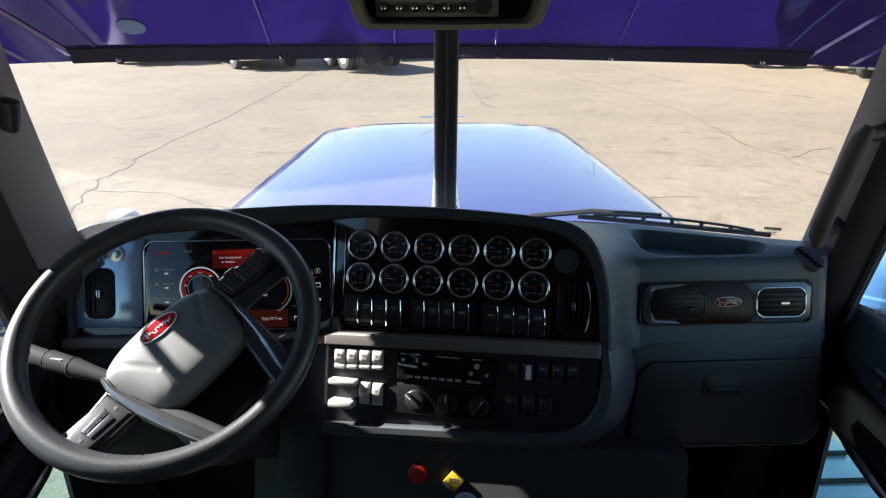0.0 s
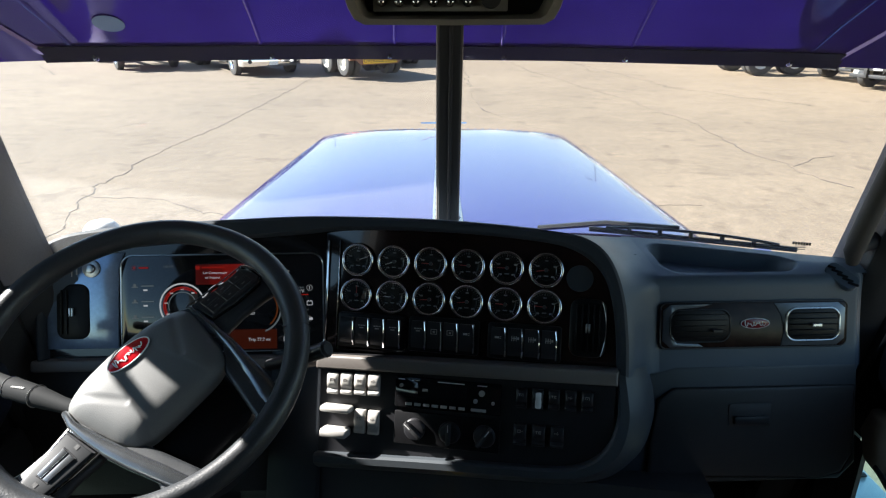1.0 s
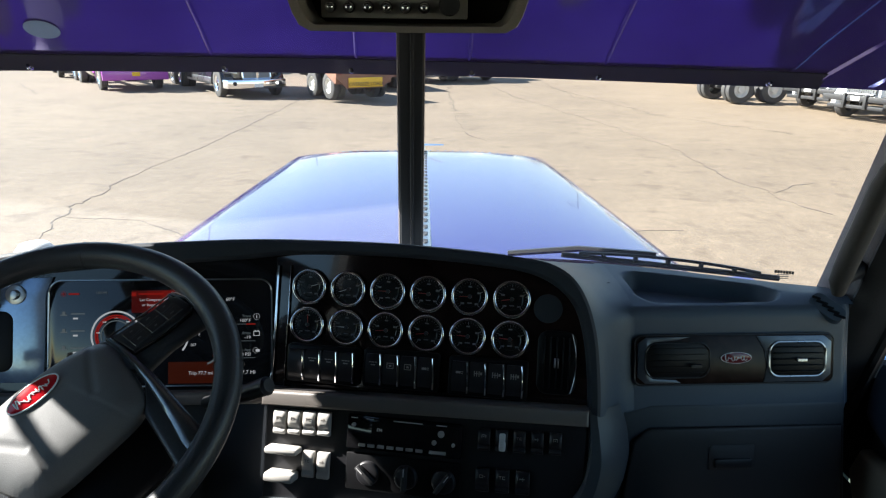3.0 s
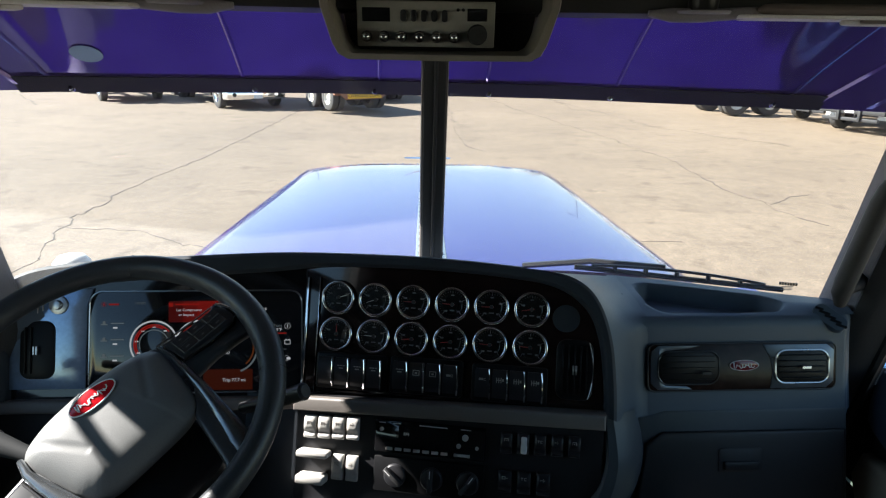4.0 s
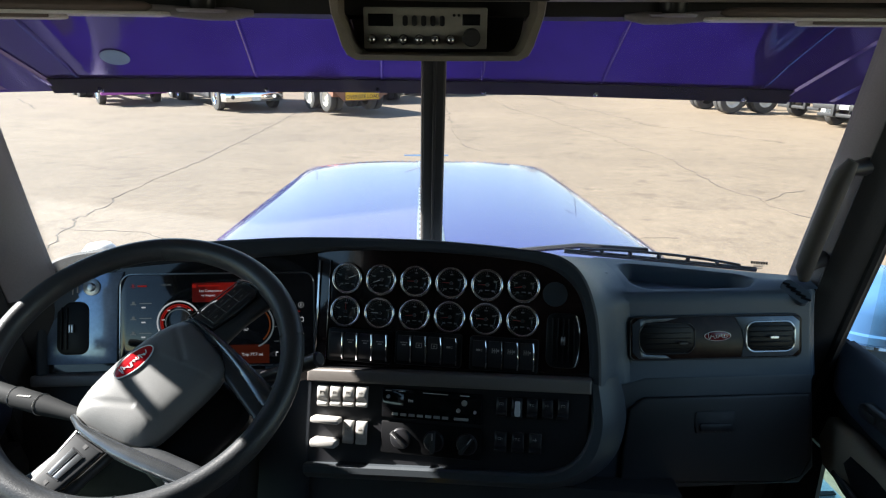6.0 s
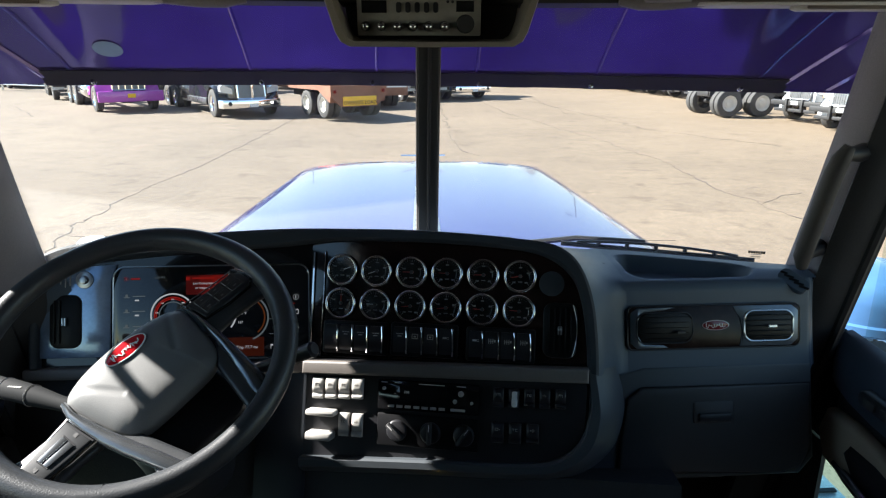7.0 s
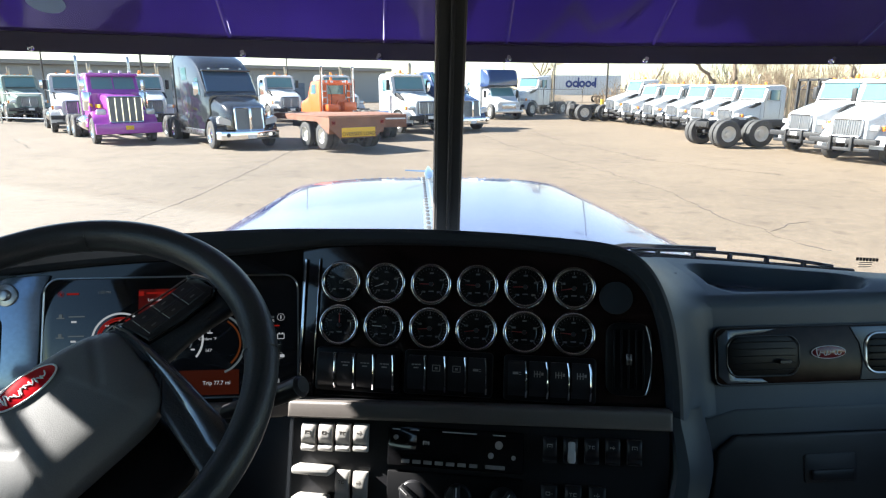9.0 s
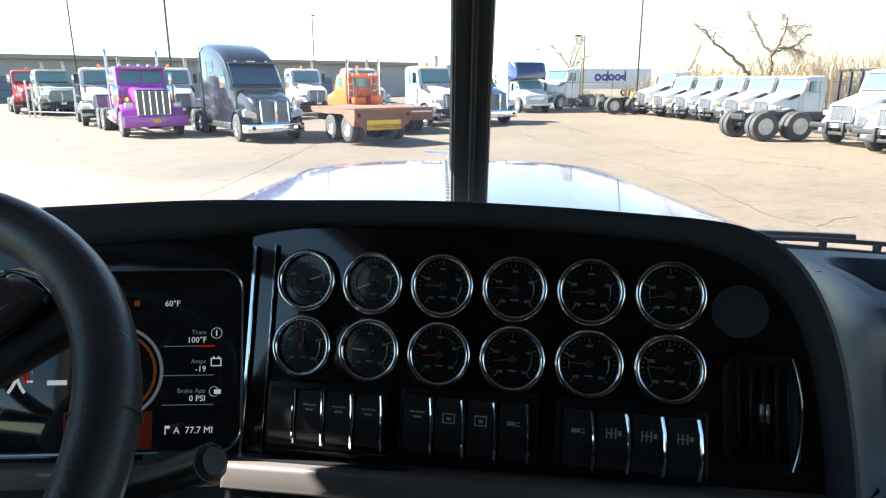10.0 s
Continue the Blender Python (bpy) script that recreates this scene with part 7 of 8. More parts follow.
def classic(label, paint, M):
    """A long-nosed truck: square hood, tall chrome grille, twin stacks, roof lamps."""
    t = thing("long_nose_truck", label, "truck")
    b = bmesh.new()
    loft(b, [sec(0.42, 0.58, 0.85, 1.88, 0.10), sec(0.9, 0.62, 0.85, 1.92, 0.12), sec(2.0, 0.74, 0.95, 2.02, 0.14)])
    part("hood", b, paint, t, "long square hood")
    b = bmesh.new()
    loft(b, [sec(1.95, 0.90, 0.85, 2.02, 0.10), sec(2.05, 0.98, 0.80, 2.12, 0.10), sec(2.28, 0.98, 0.80, 2.74, 0.12), sec(2.42, 0.98, 0.80, 2.82, 0.14), sec(3.5, 0.98, 0.80, 2.84, 0.14), sec(3.55, 0.97, 0.85, 2.80, 0.14)])
    part("cab", b, paint, t)
    for sx in (-1, 1):
        x0, x1 = (sx * 0.02, sx * 0.84)
        pts = [(x0, 2.07, 2.16), (x1, 2.07, 2.16), (x1 * 0.98, 2.26, 2.66), (x0, 2.26, 2.66)]
        plate_on("windshield", t, M_TGLASS, pts if sx > 0 else pts[::-1], 0.02)
        pts = [(sx * 0.982, 2.30, 2.10), (sx * 0.982, 3.15, 2.10), (sx * 0.98, 3.15, 2.62), (sx * 0.98, 2.45, 2.62)]
        plate_on("side_window", t, M_TGLASS, pts if sx > 0 else pts[::-1], 0.008)
        b = bmesh.new()
        arc = [(1.10 + 0.72 * math.cos(a), 0.50 + 0.80 * math.sin(a)) for a in (math.pi * k / 10 for k in range(11))]
        loft(b, [[Vector((sx * x, y, z)) for x, (y, z) in ((0.56, (q[0], q[1])), (1.10, (q[0], q[1])), (1.20, (q[0], q[1] - 0.08)), (0.56, (q[0], q[1] - 0.08)))] for q in arc])
        part("fender", b, paint, t)
        b = bmesh.new()
        box(b, sx * 0.92 - 0.17, sx * 0.92 + 0.17, 0.28, 0.55, 1.16, 1.38, 0.06, 3)
        part("headlight", b, M_LAMP, t)
        stack(t, sx * 1.04, 3.70, 3.55, M_GBAR, 0.06)
        b = bmesh.new()
        cyl(b, 0.19, 1.30, 2.05, off(sx * 1.08, 1.95), 18, None, 0.03)
        part("air_cleaner", b, M_CHROME, t)
        b = bmesh.new()
        cyl(b, 0.32, -0.7, 0.7, pose(sx * 0.98, 3.2, 0.78, 90, 0, 0), 18, None, 0.03)
        part("fuel_tank", b, M_CHROME, t)
    pieces("side_flash", t, M_SIGN, *[(sx * 0.80 - 0.03, sx * 0.80 + 0.03, 1.0, 1.9, 1.42, 1.56) for sx in (-1, 1)], bev=0.01, label="yellow flash along the hood")
    grille(t, 0.40, 0.62, 0.86, 1.86, 0.02, 4, M_CHROME, M_CHROME)
    pieces("bumper", t, paint, (-1.24, 1.24, 0.0, 0.16, 0.42, 0.84), bev=0.03, label="deep purple bumper")
    pieces("number_plate", t, M_SIGN, (-0.15, 0.15, -0.015, 0.0, 0.58, 0.74), bev=0.003)
    pieces("roof_visor", t, paint, (-0.98, 0.98, 2.08, 2.36, 2.70, 2.80), bev=0.02)
    for x in (-0.75, -0.38, 0, 0.38, 0.75):
        b = bmesh.new()
        box(b, x - 0.07, x + 0.07, 2.30, 2.46, 2.82, 2.92, 0.03, 2)
        part("roof_lamp", b, M_LAMP, t)
    mirrors(t, 0.98, 2.20, 2.35, M_CHROME)
    wheels(t, 1.06, 1.12, RIMC)
    chassis(t, 0.6, 7.2, (5.4, 6.75), RIMC)
    t.matrix_basis = M
    return t


def aero(label, paint, M, sleeper=True):
    """A rounded highway truck with a tall smooth sleeper."""
    t = thing("highway_truck", label, "truck")
    b = bmesh.new()
    loft(b, [sec(0.28, 0.62, 0.72, 1.42, 0.20), sec(0.50, 0.80, 0.72, 1.58, 0.26), sec(1.1, 0.86, 0.75, 1.76, 0.30), sec(1.9, 0.96, 0.85, 1.98, 0.30)])
    part("hood", b, paint, t, "rounded sloping hood")
    b = bmesh.new()
    ss = [sec(1.75, 0.98, 0.60, 1.96, 0.16), sec(2.0, 1.04, 0.55, 2.10, 0.20), sec(2.30, 1.06, 0.52, 2.48, 0.24), sec(2.62, 1.08, 0.52, 2.88, 0.30)]
    if sleeper:
        ss += [sec(2.95, 1.10, 0.52, 3.18, 0.44), sec(3.5, 1.12, 0.52, 3.46, 0.48), sec(4.3, 1.14, 0.52, 3.66, 0.44), sec(5.2, 1.16, 0.52, 3.76, 0.38), sec(5.75, 1.16, 0.52, 3.78, 0.34)]
    else:
        ss += [sec(2.9, 1.06, 0.55, 2.98, 0.3), sec(3.7, 1.06, 0.55, 3.0, 0.3)]
    loft(b, ss)
    part("cab", b, paint, t, "smooth tall sleeper cab" if sleeper else "smooth day cab")
    # the sleeper's bluish windshield reflection is given as the glass's base colour
    plate_on("windshield", t, M_TGLASS if not sleeper else mat("sky_reflection_glass", (0.045, 0.085, 0.14), 0.06, bump=0, coat=0.7), [(-0.97, 1.985, 2.10), (0.97, 1.985, 2.10), (0.93, 2.62, 2.885), (-0.93, 2.62, 2.885)], 0.03)
    if sleeper:
        pieces("sun_visor", t, paint, (-0.95, 0.95, 2.40, 2.66, 2.86, 2.95), bev=0.03, label="dark roof visor over the windshield")
    for sx in (-1, 1):
        pts = [(sx * 1.085, 2.45, 1.98), (sx * 1.095, 3.25, 1.98), (sx * 1.095, 3.25, 2.62), (sx * 1.088, 2.68, 2.64)]
        plate_on("side_window", t, M_TGLASS, pts if sx > 0 else pts[::-1], 0.012)
        if sleeper:
            pts = [(sx * 1.135, 4.0, 2.55), (sx * 1.15, 4.7, 2.55), (sx * 1.15, 4.7, 3.05), (sx * 1.135, 4.0, 3.05)]
            plate_on("sleeper_window", t, M_TGLASS, pts if sx > 0 else pts[::-1], 0.012)
            for z in (1.55, 1.05):
                b = bmesh.new()
                box(b, sx * 1.15 - 0.02, sx * 1.15 + 0.02, 4.1, 4.55, z, z + 0.22, 0.01)
                part("locker_door", b, M_GBAR, t)
            b = bmesh.new()
            loft(b, [[Vector((sx * x, y, z)) for x, y in ((1.16, 5.75), (1.19, 5.75), (1.19, 6.15), (1.16, 6.15))] for z in (0.9, 3.68)])
            part("side_fairing", b, paint, t)
            pieces("side_skirt", t, M_SATIN, (sx * 1.10 - 0.05, sx * 1.10 + 0.05, 2.2, 5.5, 0.42, 0.66), bev=0.02, label="bright side step")
        b = bmesh.new()
        arc = [(1.20 + 0.66 * math.cos(a), 0.52 + 0.68 * math.sin(a)) for a in (math.pi * k / 10 for k in range(11))]
        loft(b, [[Vector((sx * x, y, z)) for x, (y, z) in ((0.75, (q[0], q[1])), (1.10, (q[0], q[1])), (1.20, (q[0], q[1] - 0.08)), (0.75, (q[0], q[1] - 0.08)))] for q in arc])
        part("fender", b, paint, t)
        b = bmesh.new()
        loft(b, [[Vector((sx * x, y, z)) for x, z in ((0.62, 0.86), (1.10, 0.96), (1.12, 1.14), (1.02, 1.22), (0.66, 1.06))] for y in (0.34, 0.62)])
        bmesh.ops.recalc_face_normals(b, faces=b.faces)
        part("headlight", b, M_LAMP, t)
        b = bmesh.new()
        cyl(b, 0.075, 0, 0.03, pose(sx * 0.86, 0.10, 0.54, 90, 0, 0), 14, None, 0.008)
        part("fog_lamp", b, M_FRAME, t)
    grille(t, 0.22, 0.52, 0.70, 1.52, 0.12, 1, M_CHROME, M_GBAR, True)
    pieces("grille_bar", t, M_CHROME, (-0.05, 0.05, 0.10, 0.30, 0.72, 1.50), bev=0.02)
    b = bmesh.new()
    prism(b, [(-1.20, 0.42), (-1.10, 0.16), (-0.6, 0.02), (0.6, 0.02), (1.10, 0.16), (1.20, 0.42), (1.0, 0.42), (0.6, 0.25), (-0.6, 0.25), (-1.0, 0.42)], 0.36, 0.68, None, 0.03)
    part("bumper", b, M_CHROME, t, "chrome wrap-round bumper")
    pieces("number_plate", t, M_WHITEP, (-0.16, 0.16, 0.0, 0.02, 0.40, 0.54), bev=0.003)
    for x in (-0.62, -0.12, 0.0, 0.12, 0.62):
        b = bmesh.new()
        box(b, x - 0.045, x + 0.045, 2.62, 2.70, 2.92, 2.96, 0.01, 1, off(0, 0, 0.04 if sleeper else -0.03))
        part("marker_lamp", b, M_LAMP, t)
    mirrors(t, 1.10, 2.25, 2.25, M_CHROME)
    wheels(t, 1.06, 1.20, RIMC)
    chassis(t, 0.6, 8.2 if sleeper else 6.8, (6.5, 7.8) if sleeper else (5.2, 6.5), RIMC)
    t.matrix_basis = M
    return t


def at(x, y, heading):
    """On the lot at x, y, the nose turned by that many degrees from straight at our truck."""
    return pose(x, y, gz(y), 0, 0, heading)


aero("black highway sleeper truck with chrome grille and bumper", M_TBLACK, at(-5.30, 25.05, 32))
classic("magenta-purple long-nosed truck with chrome grille and stacks", M_TPURPLE, at(-10.65, 27.45, 34))
w1 = vocational("white work truck parked behind the purple one", M_WHITE, at(-15.4, 33.6, 30), group="white work trucks")
copy_thing(w1, at(-12.2, 34.6, 30))
aero("navy highway day-cab truck with chrome grille", M_TBLUE, at(4.0, 33.3, 30), False)
copy_thing(w1, at(1.75, 32.2, 30))
copy_thing(w1, at(-2.6, 40.5, 30))
copy_thing(w1, at(-6.3, 41.5, 30))
vocational("dark grey work truck behind the black sleeper", M_TGREEN, at(-8.8, 37.6, 30))
vocational("red work truck by the chain-link gate", M_TRED, at(-25.5, 45.0, 35), 6.0)
vocational("grey-green pickup-nosed truck behind the gate", M_TGREEN, at(-22.6, 43.0, 40), 5.0, False)

SMALL = Matrix.Diagonal((0.91, 0.91, 0.90, 1))
# the white row along the other side
ROW = ((13.3, 41.0, -80), (13.6, 38.7, -79), (14.0, 36.4, -79), (14.4, 34.1, -78), (14.7, 31.8, -78), (15.0, 29.6, -77), (14.2, 22.6, -76), (14.0, 19.8, -70), (14.4, 16.6, -70))
rowt = vocational("white work truck in a row, black bumper and amber roof lamps", M_WHITE, at(*ROW[0]) @ SMALL, group="row of white work trucks")
for q in ROW[1:]:
    copy_thing(rowt, at(*q) @ SMALL if q[1] > 25 else at(*q))


def bare_chassis(M, label):
    t = thing("bare_chassis", label, "truck chassis")
    chassis(t, 0.0, 6.2, (4.4, 5.75))
    pieces("rear_plate", t, M_FRAME, (-0.42, 0.42, 6.2, 6.24, 0.74, 0.96), bev=0.01)
    pieces("headache_rack", t, M_FRAME, (-0.95, 0.95, 1.5, 1.6, 1.0, 1.12), (-0.95, 0.95, 1.5, 1.6, 2.5, 2.6), *[(x - 0.05, x + 0.05, 1.5, 1.6, 1.0, 2.6) for x in (-0.9, -0.3, 0.3, 0.9)], bev=0.01)
    wheels(t, 1.06, 0.3, RIM)
    t.matrix_basis = M
    return t


c1 = bare_chassis(at(18.3, 25.8, 94), "bare black truck chassis with dual rear wheels")
copy_thing(c1, at(17.8, 42.9, 92))


def flatbed():
    """An orange tow truck seen from behind: cab, sloping deck, yellow banner across the tail."""
    t = thing("tow_truck", "orange tow truck with rust-red flat deck and yellow banner", "tow truck")
    b = bmesh.new()
    loft(b, [sec(1.9, 0.94, 0.85, 2.0, 0.12), sec(2.1, 0.98, 0.8, 2.3, 0.14), sec(2.4, 0.98, 0.8, 2.78, 0.16), sec(3.5, 0.98, 0.8, 2.82, 0.16)])
    part("cab", b, M_TORANGE, t, "orange cab")
    b = bmesh.new()
    loft(b, [sec(0.3, 0.7, 0.85, 1.6, 0.14), sec(1.9, 0.9, 0.95, 1.98, 0.2)])
    part("hood", b, M_TORANGE, t)
    pts = [(0.5, 3.51, 2.05), (-0.5, 3.51, 2.05), (-0.5, 3.50, 2.55), (0.5, 3.50, 2.55)]
    plate_on("rear_window", t, M_TGLASS, pts, 0.01)
    for sx in (-1, 1):
        pts = [(sx * 0.985, 2.4, 2.06), (sx * 0.985, 3.1, 2.06), (sx * 0.98, 3.1, 2.6), (sx * 0.98, 2.5, 2.6)]
        plate_on("side_window", t, M_TGLASS, pts if sx > 0 else pts[::-1], 0.01)
        stack(t, sx * 0.95, 3.75, 3.55)
        b = bmesh.new()
        for z in (1.5, 1.85, 2.2, 2.55):
            box(b, sx * 0.72 - 0.16, sx * 0.72 + 0.16, 3.62, 3.68, z, z + 0.05)
        for dx in (-0.16, 0.14):
            box(b, sx * 0.72 + dx, sx * 0.72 + dx + 0.03, 3.62, 3.68, 1.3, 2.85)
        part("rack_ladder", b, M_LAMP, t, "pale ladder step on the rack")
    pieces("head_rack", t, M_TORANGE, (-1.0, 1.0, 3.70, 3.78, 1.1, 1.45), (-1.0, 1.0, 3.70, 3.78, 2.55, 2.66), (-1.05, -0.95, 3.70, 3.80, 1.1, 2.9), (0.95, 1.05, 3.70, 3.80, 1.1, 2.9), bev=0.02)
    pieces("tool_box", t, M_TORANGE, (-0.9, -0.15, 3.85, 4.3, 1.16, 1.62), (0.2, 0.85, 3.9, 4.35, 1.16, 1.5), bev=0.03, label="orange steel tool box")
    pieces("work_lamp", t, M_LAMP, *[(x - 0.07, x + 0.07, 3.80, 3.88, 2.68, 2.80) for x in (-0.7, -0.35, 0.35, 0.7)], bev=0.02)
    for x in (-0.62, 0.62):
        b = bmesh.new()
        tube(b, [(x, 3.82, 2.6), (x * 0.7, 3.95, 2.0), (x * 0.9, 4.1, 1.3)], 0.025, 6)
        part("hose", b, M_FRAME, t, "black hanging air hose")
    for x in (-0.5, 0.0, 0.45):
        b = bmesh.new()
        tube(b, [(x, 3.9, 1.2), (x + 0.1, 4.0, 1.7), (x + 0.35, 4.2, 1.3)], 0.06, 8)
        part("winch_arm", b, M_TORANGE, t)
    b = bmesh.new()
    cyl(b, 0.09, 2.82, 3.02, off(0.0, 3.0), 12, 0.07)
    part("beacon", b, M_AMBER, t, "amber roof beacon")
    chassis(t, 0.6, 4.5, (3.85,), RIM)
    wheels(t, 1.06, 1.15, RIM)
    t.matrix_basis = at(-4.6, 36.6, 211) @ Matrix.Diagonal((0.90, 0.90, 0.88, 1))


flatbed()


def deck_trailer():
    """A rust-red flat deck on two axles, with a tapering tail and a yellow banner."""
    t = thing("flatbed_trailer", "rust-red flatbed trailer with yellow oversize load banner", "trailer")
    b = bmesh.new()
    prism(b, [(5.2, 1.08), (9.4, 1.08), (10.4, 0.62), (10.45, 0.70), (10.45, 1.26), (9.2, 1.28), (5.2, 1.28)], -1.25, 1.25, axes((0, 0, 0), (0, 1, 0), (0, 0, 1), (1, 0, 0)))
    part("deck", b, M_RUST, t, "rust-red steel deck")
    for k in range(9):
        pieces("deck_plank", t, M_RUST, (-1.22 + 0.275 * k, -0.98 + 0.275 * k, 5.25, 10.4, 1.285, 1.32), bev=0.008)
    b = bmesh.new()
    prism(b, [(-1.28, 1.27), (-1.28, 0.88), (-0.80, 0.46), (0.80, 0.46), (1.28, 0.88), (1.28, 1.27)], -10.56, -10.46, axes((0, 0, 0), (1, 0, 0), (0, 0, 1), (0, -1, 0)))
    part("tail_plate", b, M_RUST, t)
    b = bmesh.new()
    box(b, -0.76, 0.76, 10.57, 10.60, 0.50, 0.86, 0.004)
    bn = part("banner", b, M_SIGN, t, "yellow oversize load banner")
    words("OVERSIZE LOAD", 0.205, axes((0, 10.615, 0.61), (-1, 0, 0), (0, 0, 1), (0, 1, 0)), M_FRAME, bn, "banner_lettering", "CENTER", 0.004)
    pieces("tail_lamp", t, M_LITRED, *[(sx * 1.1 - 0.06, sx * 1.1 + 0.06, 10.56, 10.60, 1.0, 1.12) for sx in (-1, 1)], bev=0.005)
    chassis(t, 5.4, 10.2, (8.2, 9.7), RIM)
    t.matrix_basis = at(-6.48, 31.86, 213) @ Matrix.Diagonal((0.90, 0.90, 0.90, 1))


deck_trailer()


def low_deck():
    t = thing("deck_trailer", "rust-red low trailer deck with white edge strips", "trailer")
    pieces("deck", t, M_RUST, (-1.25, 1.25, 0, 4.0, 0.95, 1.10), bev=0.02)
    pieces("tail_plate", t, M_RUST, (-1.25, 1.25, -0.05, 0.0, 0.56, 1.10), bev=0.01)
    pieces("edge_strip", t, M_WHITEP, (-1.2, 1.2, -0.06, -0.05, 0.90, 0.96), bev=0.003)
    chassis(t, 0.3, 3.9, (1.6, 2.9), RIM)
    t.matrix_basis = at(-0.7, 28.4, 18)


low_deck()


def moving_truck():
    """A box van with a cab-over attic, blue and white."""
    t = thing("moving_truck", "blue and white box moving truck", "truck")
    b = bmesh.new()
    loft(b, [sec(0.2, 0.80, 0.6, 1.15, 0.15), sec(0.9, 0.95, 0.6, 1.35, 0.2), sec(1.15, 1.0, 0.6, 1.5, 0.2), sec(1.6, 0.98, 0.6, 2.1, 0.2), sec(2.6, 0.98, 0.6, 2.1, 0.2)])
    part("cab", b, M_WHITE, t)
    b = bmesh.new()
    box(b, -1.15, 1.15, 2.5, 7.5, 0.9, 3.3, 0.05)
    part("cargo_box", b, M_WHITE, t, "white cargo box")
    b = bmesh.new()
    loft(b, [sec(1.15, 1.05, 2.25, 2.75, 0.2), sec(1.5, 1.15, 2.15, 3.25, 0.25), sec(2.5, 1.15, 2.15, 3.3, 0.1)])
    part("attic", b, M_TBLUE, t, "blue attic over the cab")
    plate_on("windshield", t, M_TGLASS, [(-0.85, 1.17, 1.52), (0.85, 1.17, 1.52), (0.8, 1.58, 2.05), (-0.8, 1.58, 2.05)], 0.02)
    pieces("grille", t, M_GBAR, (-0.5, 0.5, 0.17, 0.24, 0.72, 1.05), bev=0.02)
    pieces("headlight", t, M_LAMP, *[(sx * 0.70 - 0.14, sx * 0.70 + 0.14, 0.2, 0.35, 0.8, 1.0) for sx in (-1, 1)], bev=0.03)
    pieces("bumper", t, M_SATIN, (-1.0, 1.0, 0.05, 0.2, 0.45, 0.62), bev=0.03)
    mirrors(t, 1.0, 1.5, 1.7, M_FRAME)
    wheels(t, 0.95, 0.95, RIM)
    wheels(t, 1.0, 5.6, RIM, True)
    t.matrix_basis = at(7.6, 43.4, 15)


moving_truck()
vocational("white cab-and-chassis truck by the fence", M_WHITE, at(8.3, 47.6, -50), 6.6, False)


def box_trailer():
    t = thing("box_trailer", "long pale grey box trailer with dark blue painted letters", "trailer")
    M = pose(27.6, 100.0, gz(100), 0, 0, 4)
    b = bmesh.new()
    box(b, -7.2, 7.2, 0, 2.5, 1.15, 4.05, 0.04, 2, M)
    part("body", b, mat("pale_trailer_skin", (0.62, 0.66, 0.70), 0.4, var=0.05, bump=0.02), t)
    for k in range(28):
        b = bmesh.new()
        box(b, -7.1 + 0.5 * k, -7.07 + 0.5 * k, -0.012, 0.0, 1.2, 4.0, 0, 1, M)
        part("panel_seam", b, M_LAMP, t)
    b = bmesh.new()
    box(b, -7.2, 7.2, -0.03, 0.02, 1.05, 1.18, 0, 1, M)
    part("lower_rail", b, M_GBAR, t)
    # plain letter-height shapes where the brand stands
    lt = mat("navy_lettering", (0.03, 0.06, 0.22), 0.5, bump=0)
    x = -1.6
    for w, up in ((0.95, 0), (0.85, 1), (0.85, 0), (0.85, 0), (0.5, 1)):
        b = bmesh.new()
        torus(b, w * 0.42, 0.15, M @ pose(x + w / 2, -0.03, 2.75, 90, 0, 0), 16, 6, 0.3)
        if up:
            box(b, x + w * 0.85, x + w * 0.85 + 0.26, -0.04, -0.014, 2.2, 3.7, 0, 1, M)
        part("letter_shape", b, lt, t)
        x += w + 0.16
    for y in (0.5, 2.0):
        for xx in (3.8, 5.0):
            MM = M @ pose(xx, y, 0.52, 0, 0, 90)
            put("wheel", TYRE, t, MM)
    b = bmesh.new()
    box(b, -4.5, -4.3, 0.4, 0.6, 0.0, 1.15, 0, 1, M)
    part("landing_leg", b, M_FRAME, t)


box_trailer()

# ---- building, poles, fence, trees ----


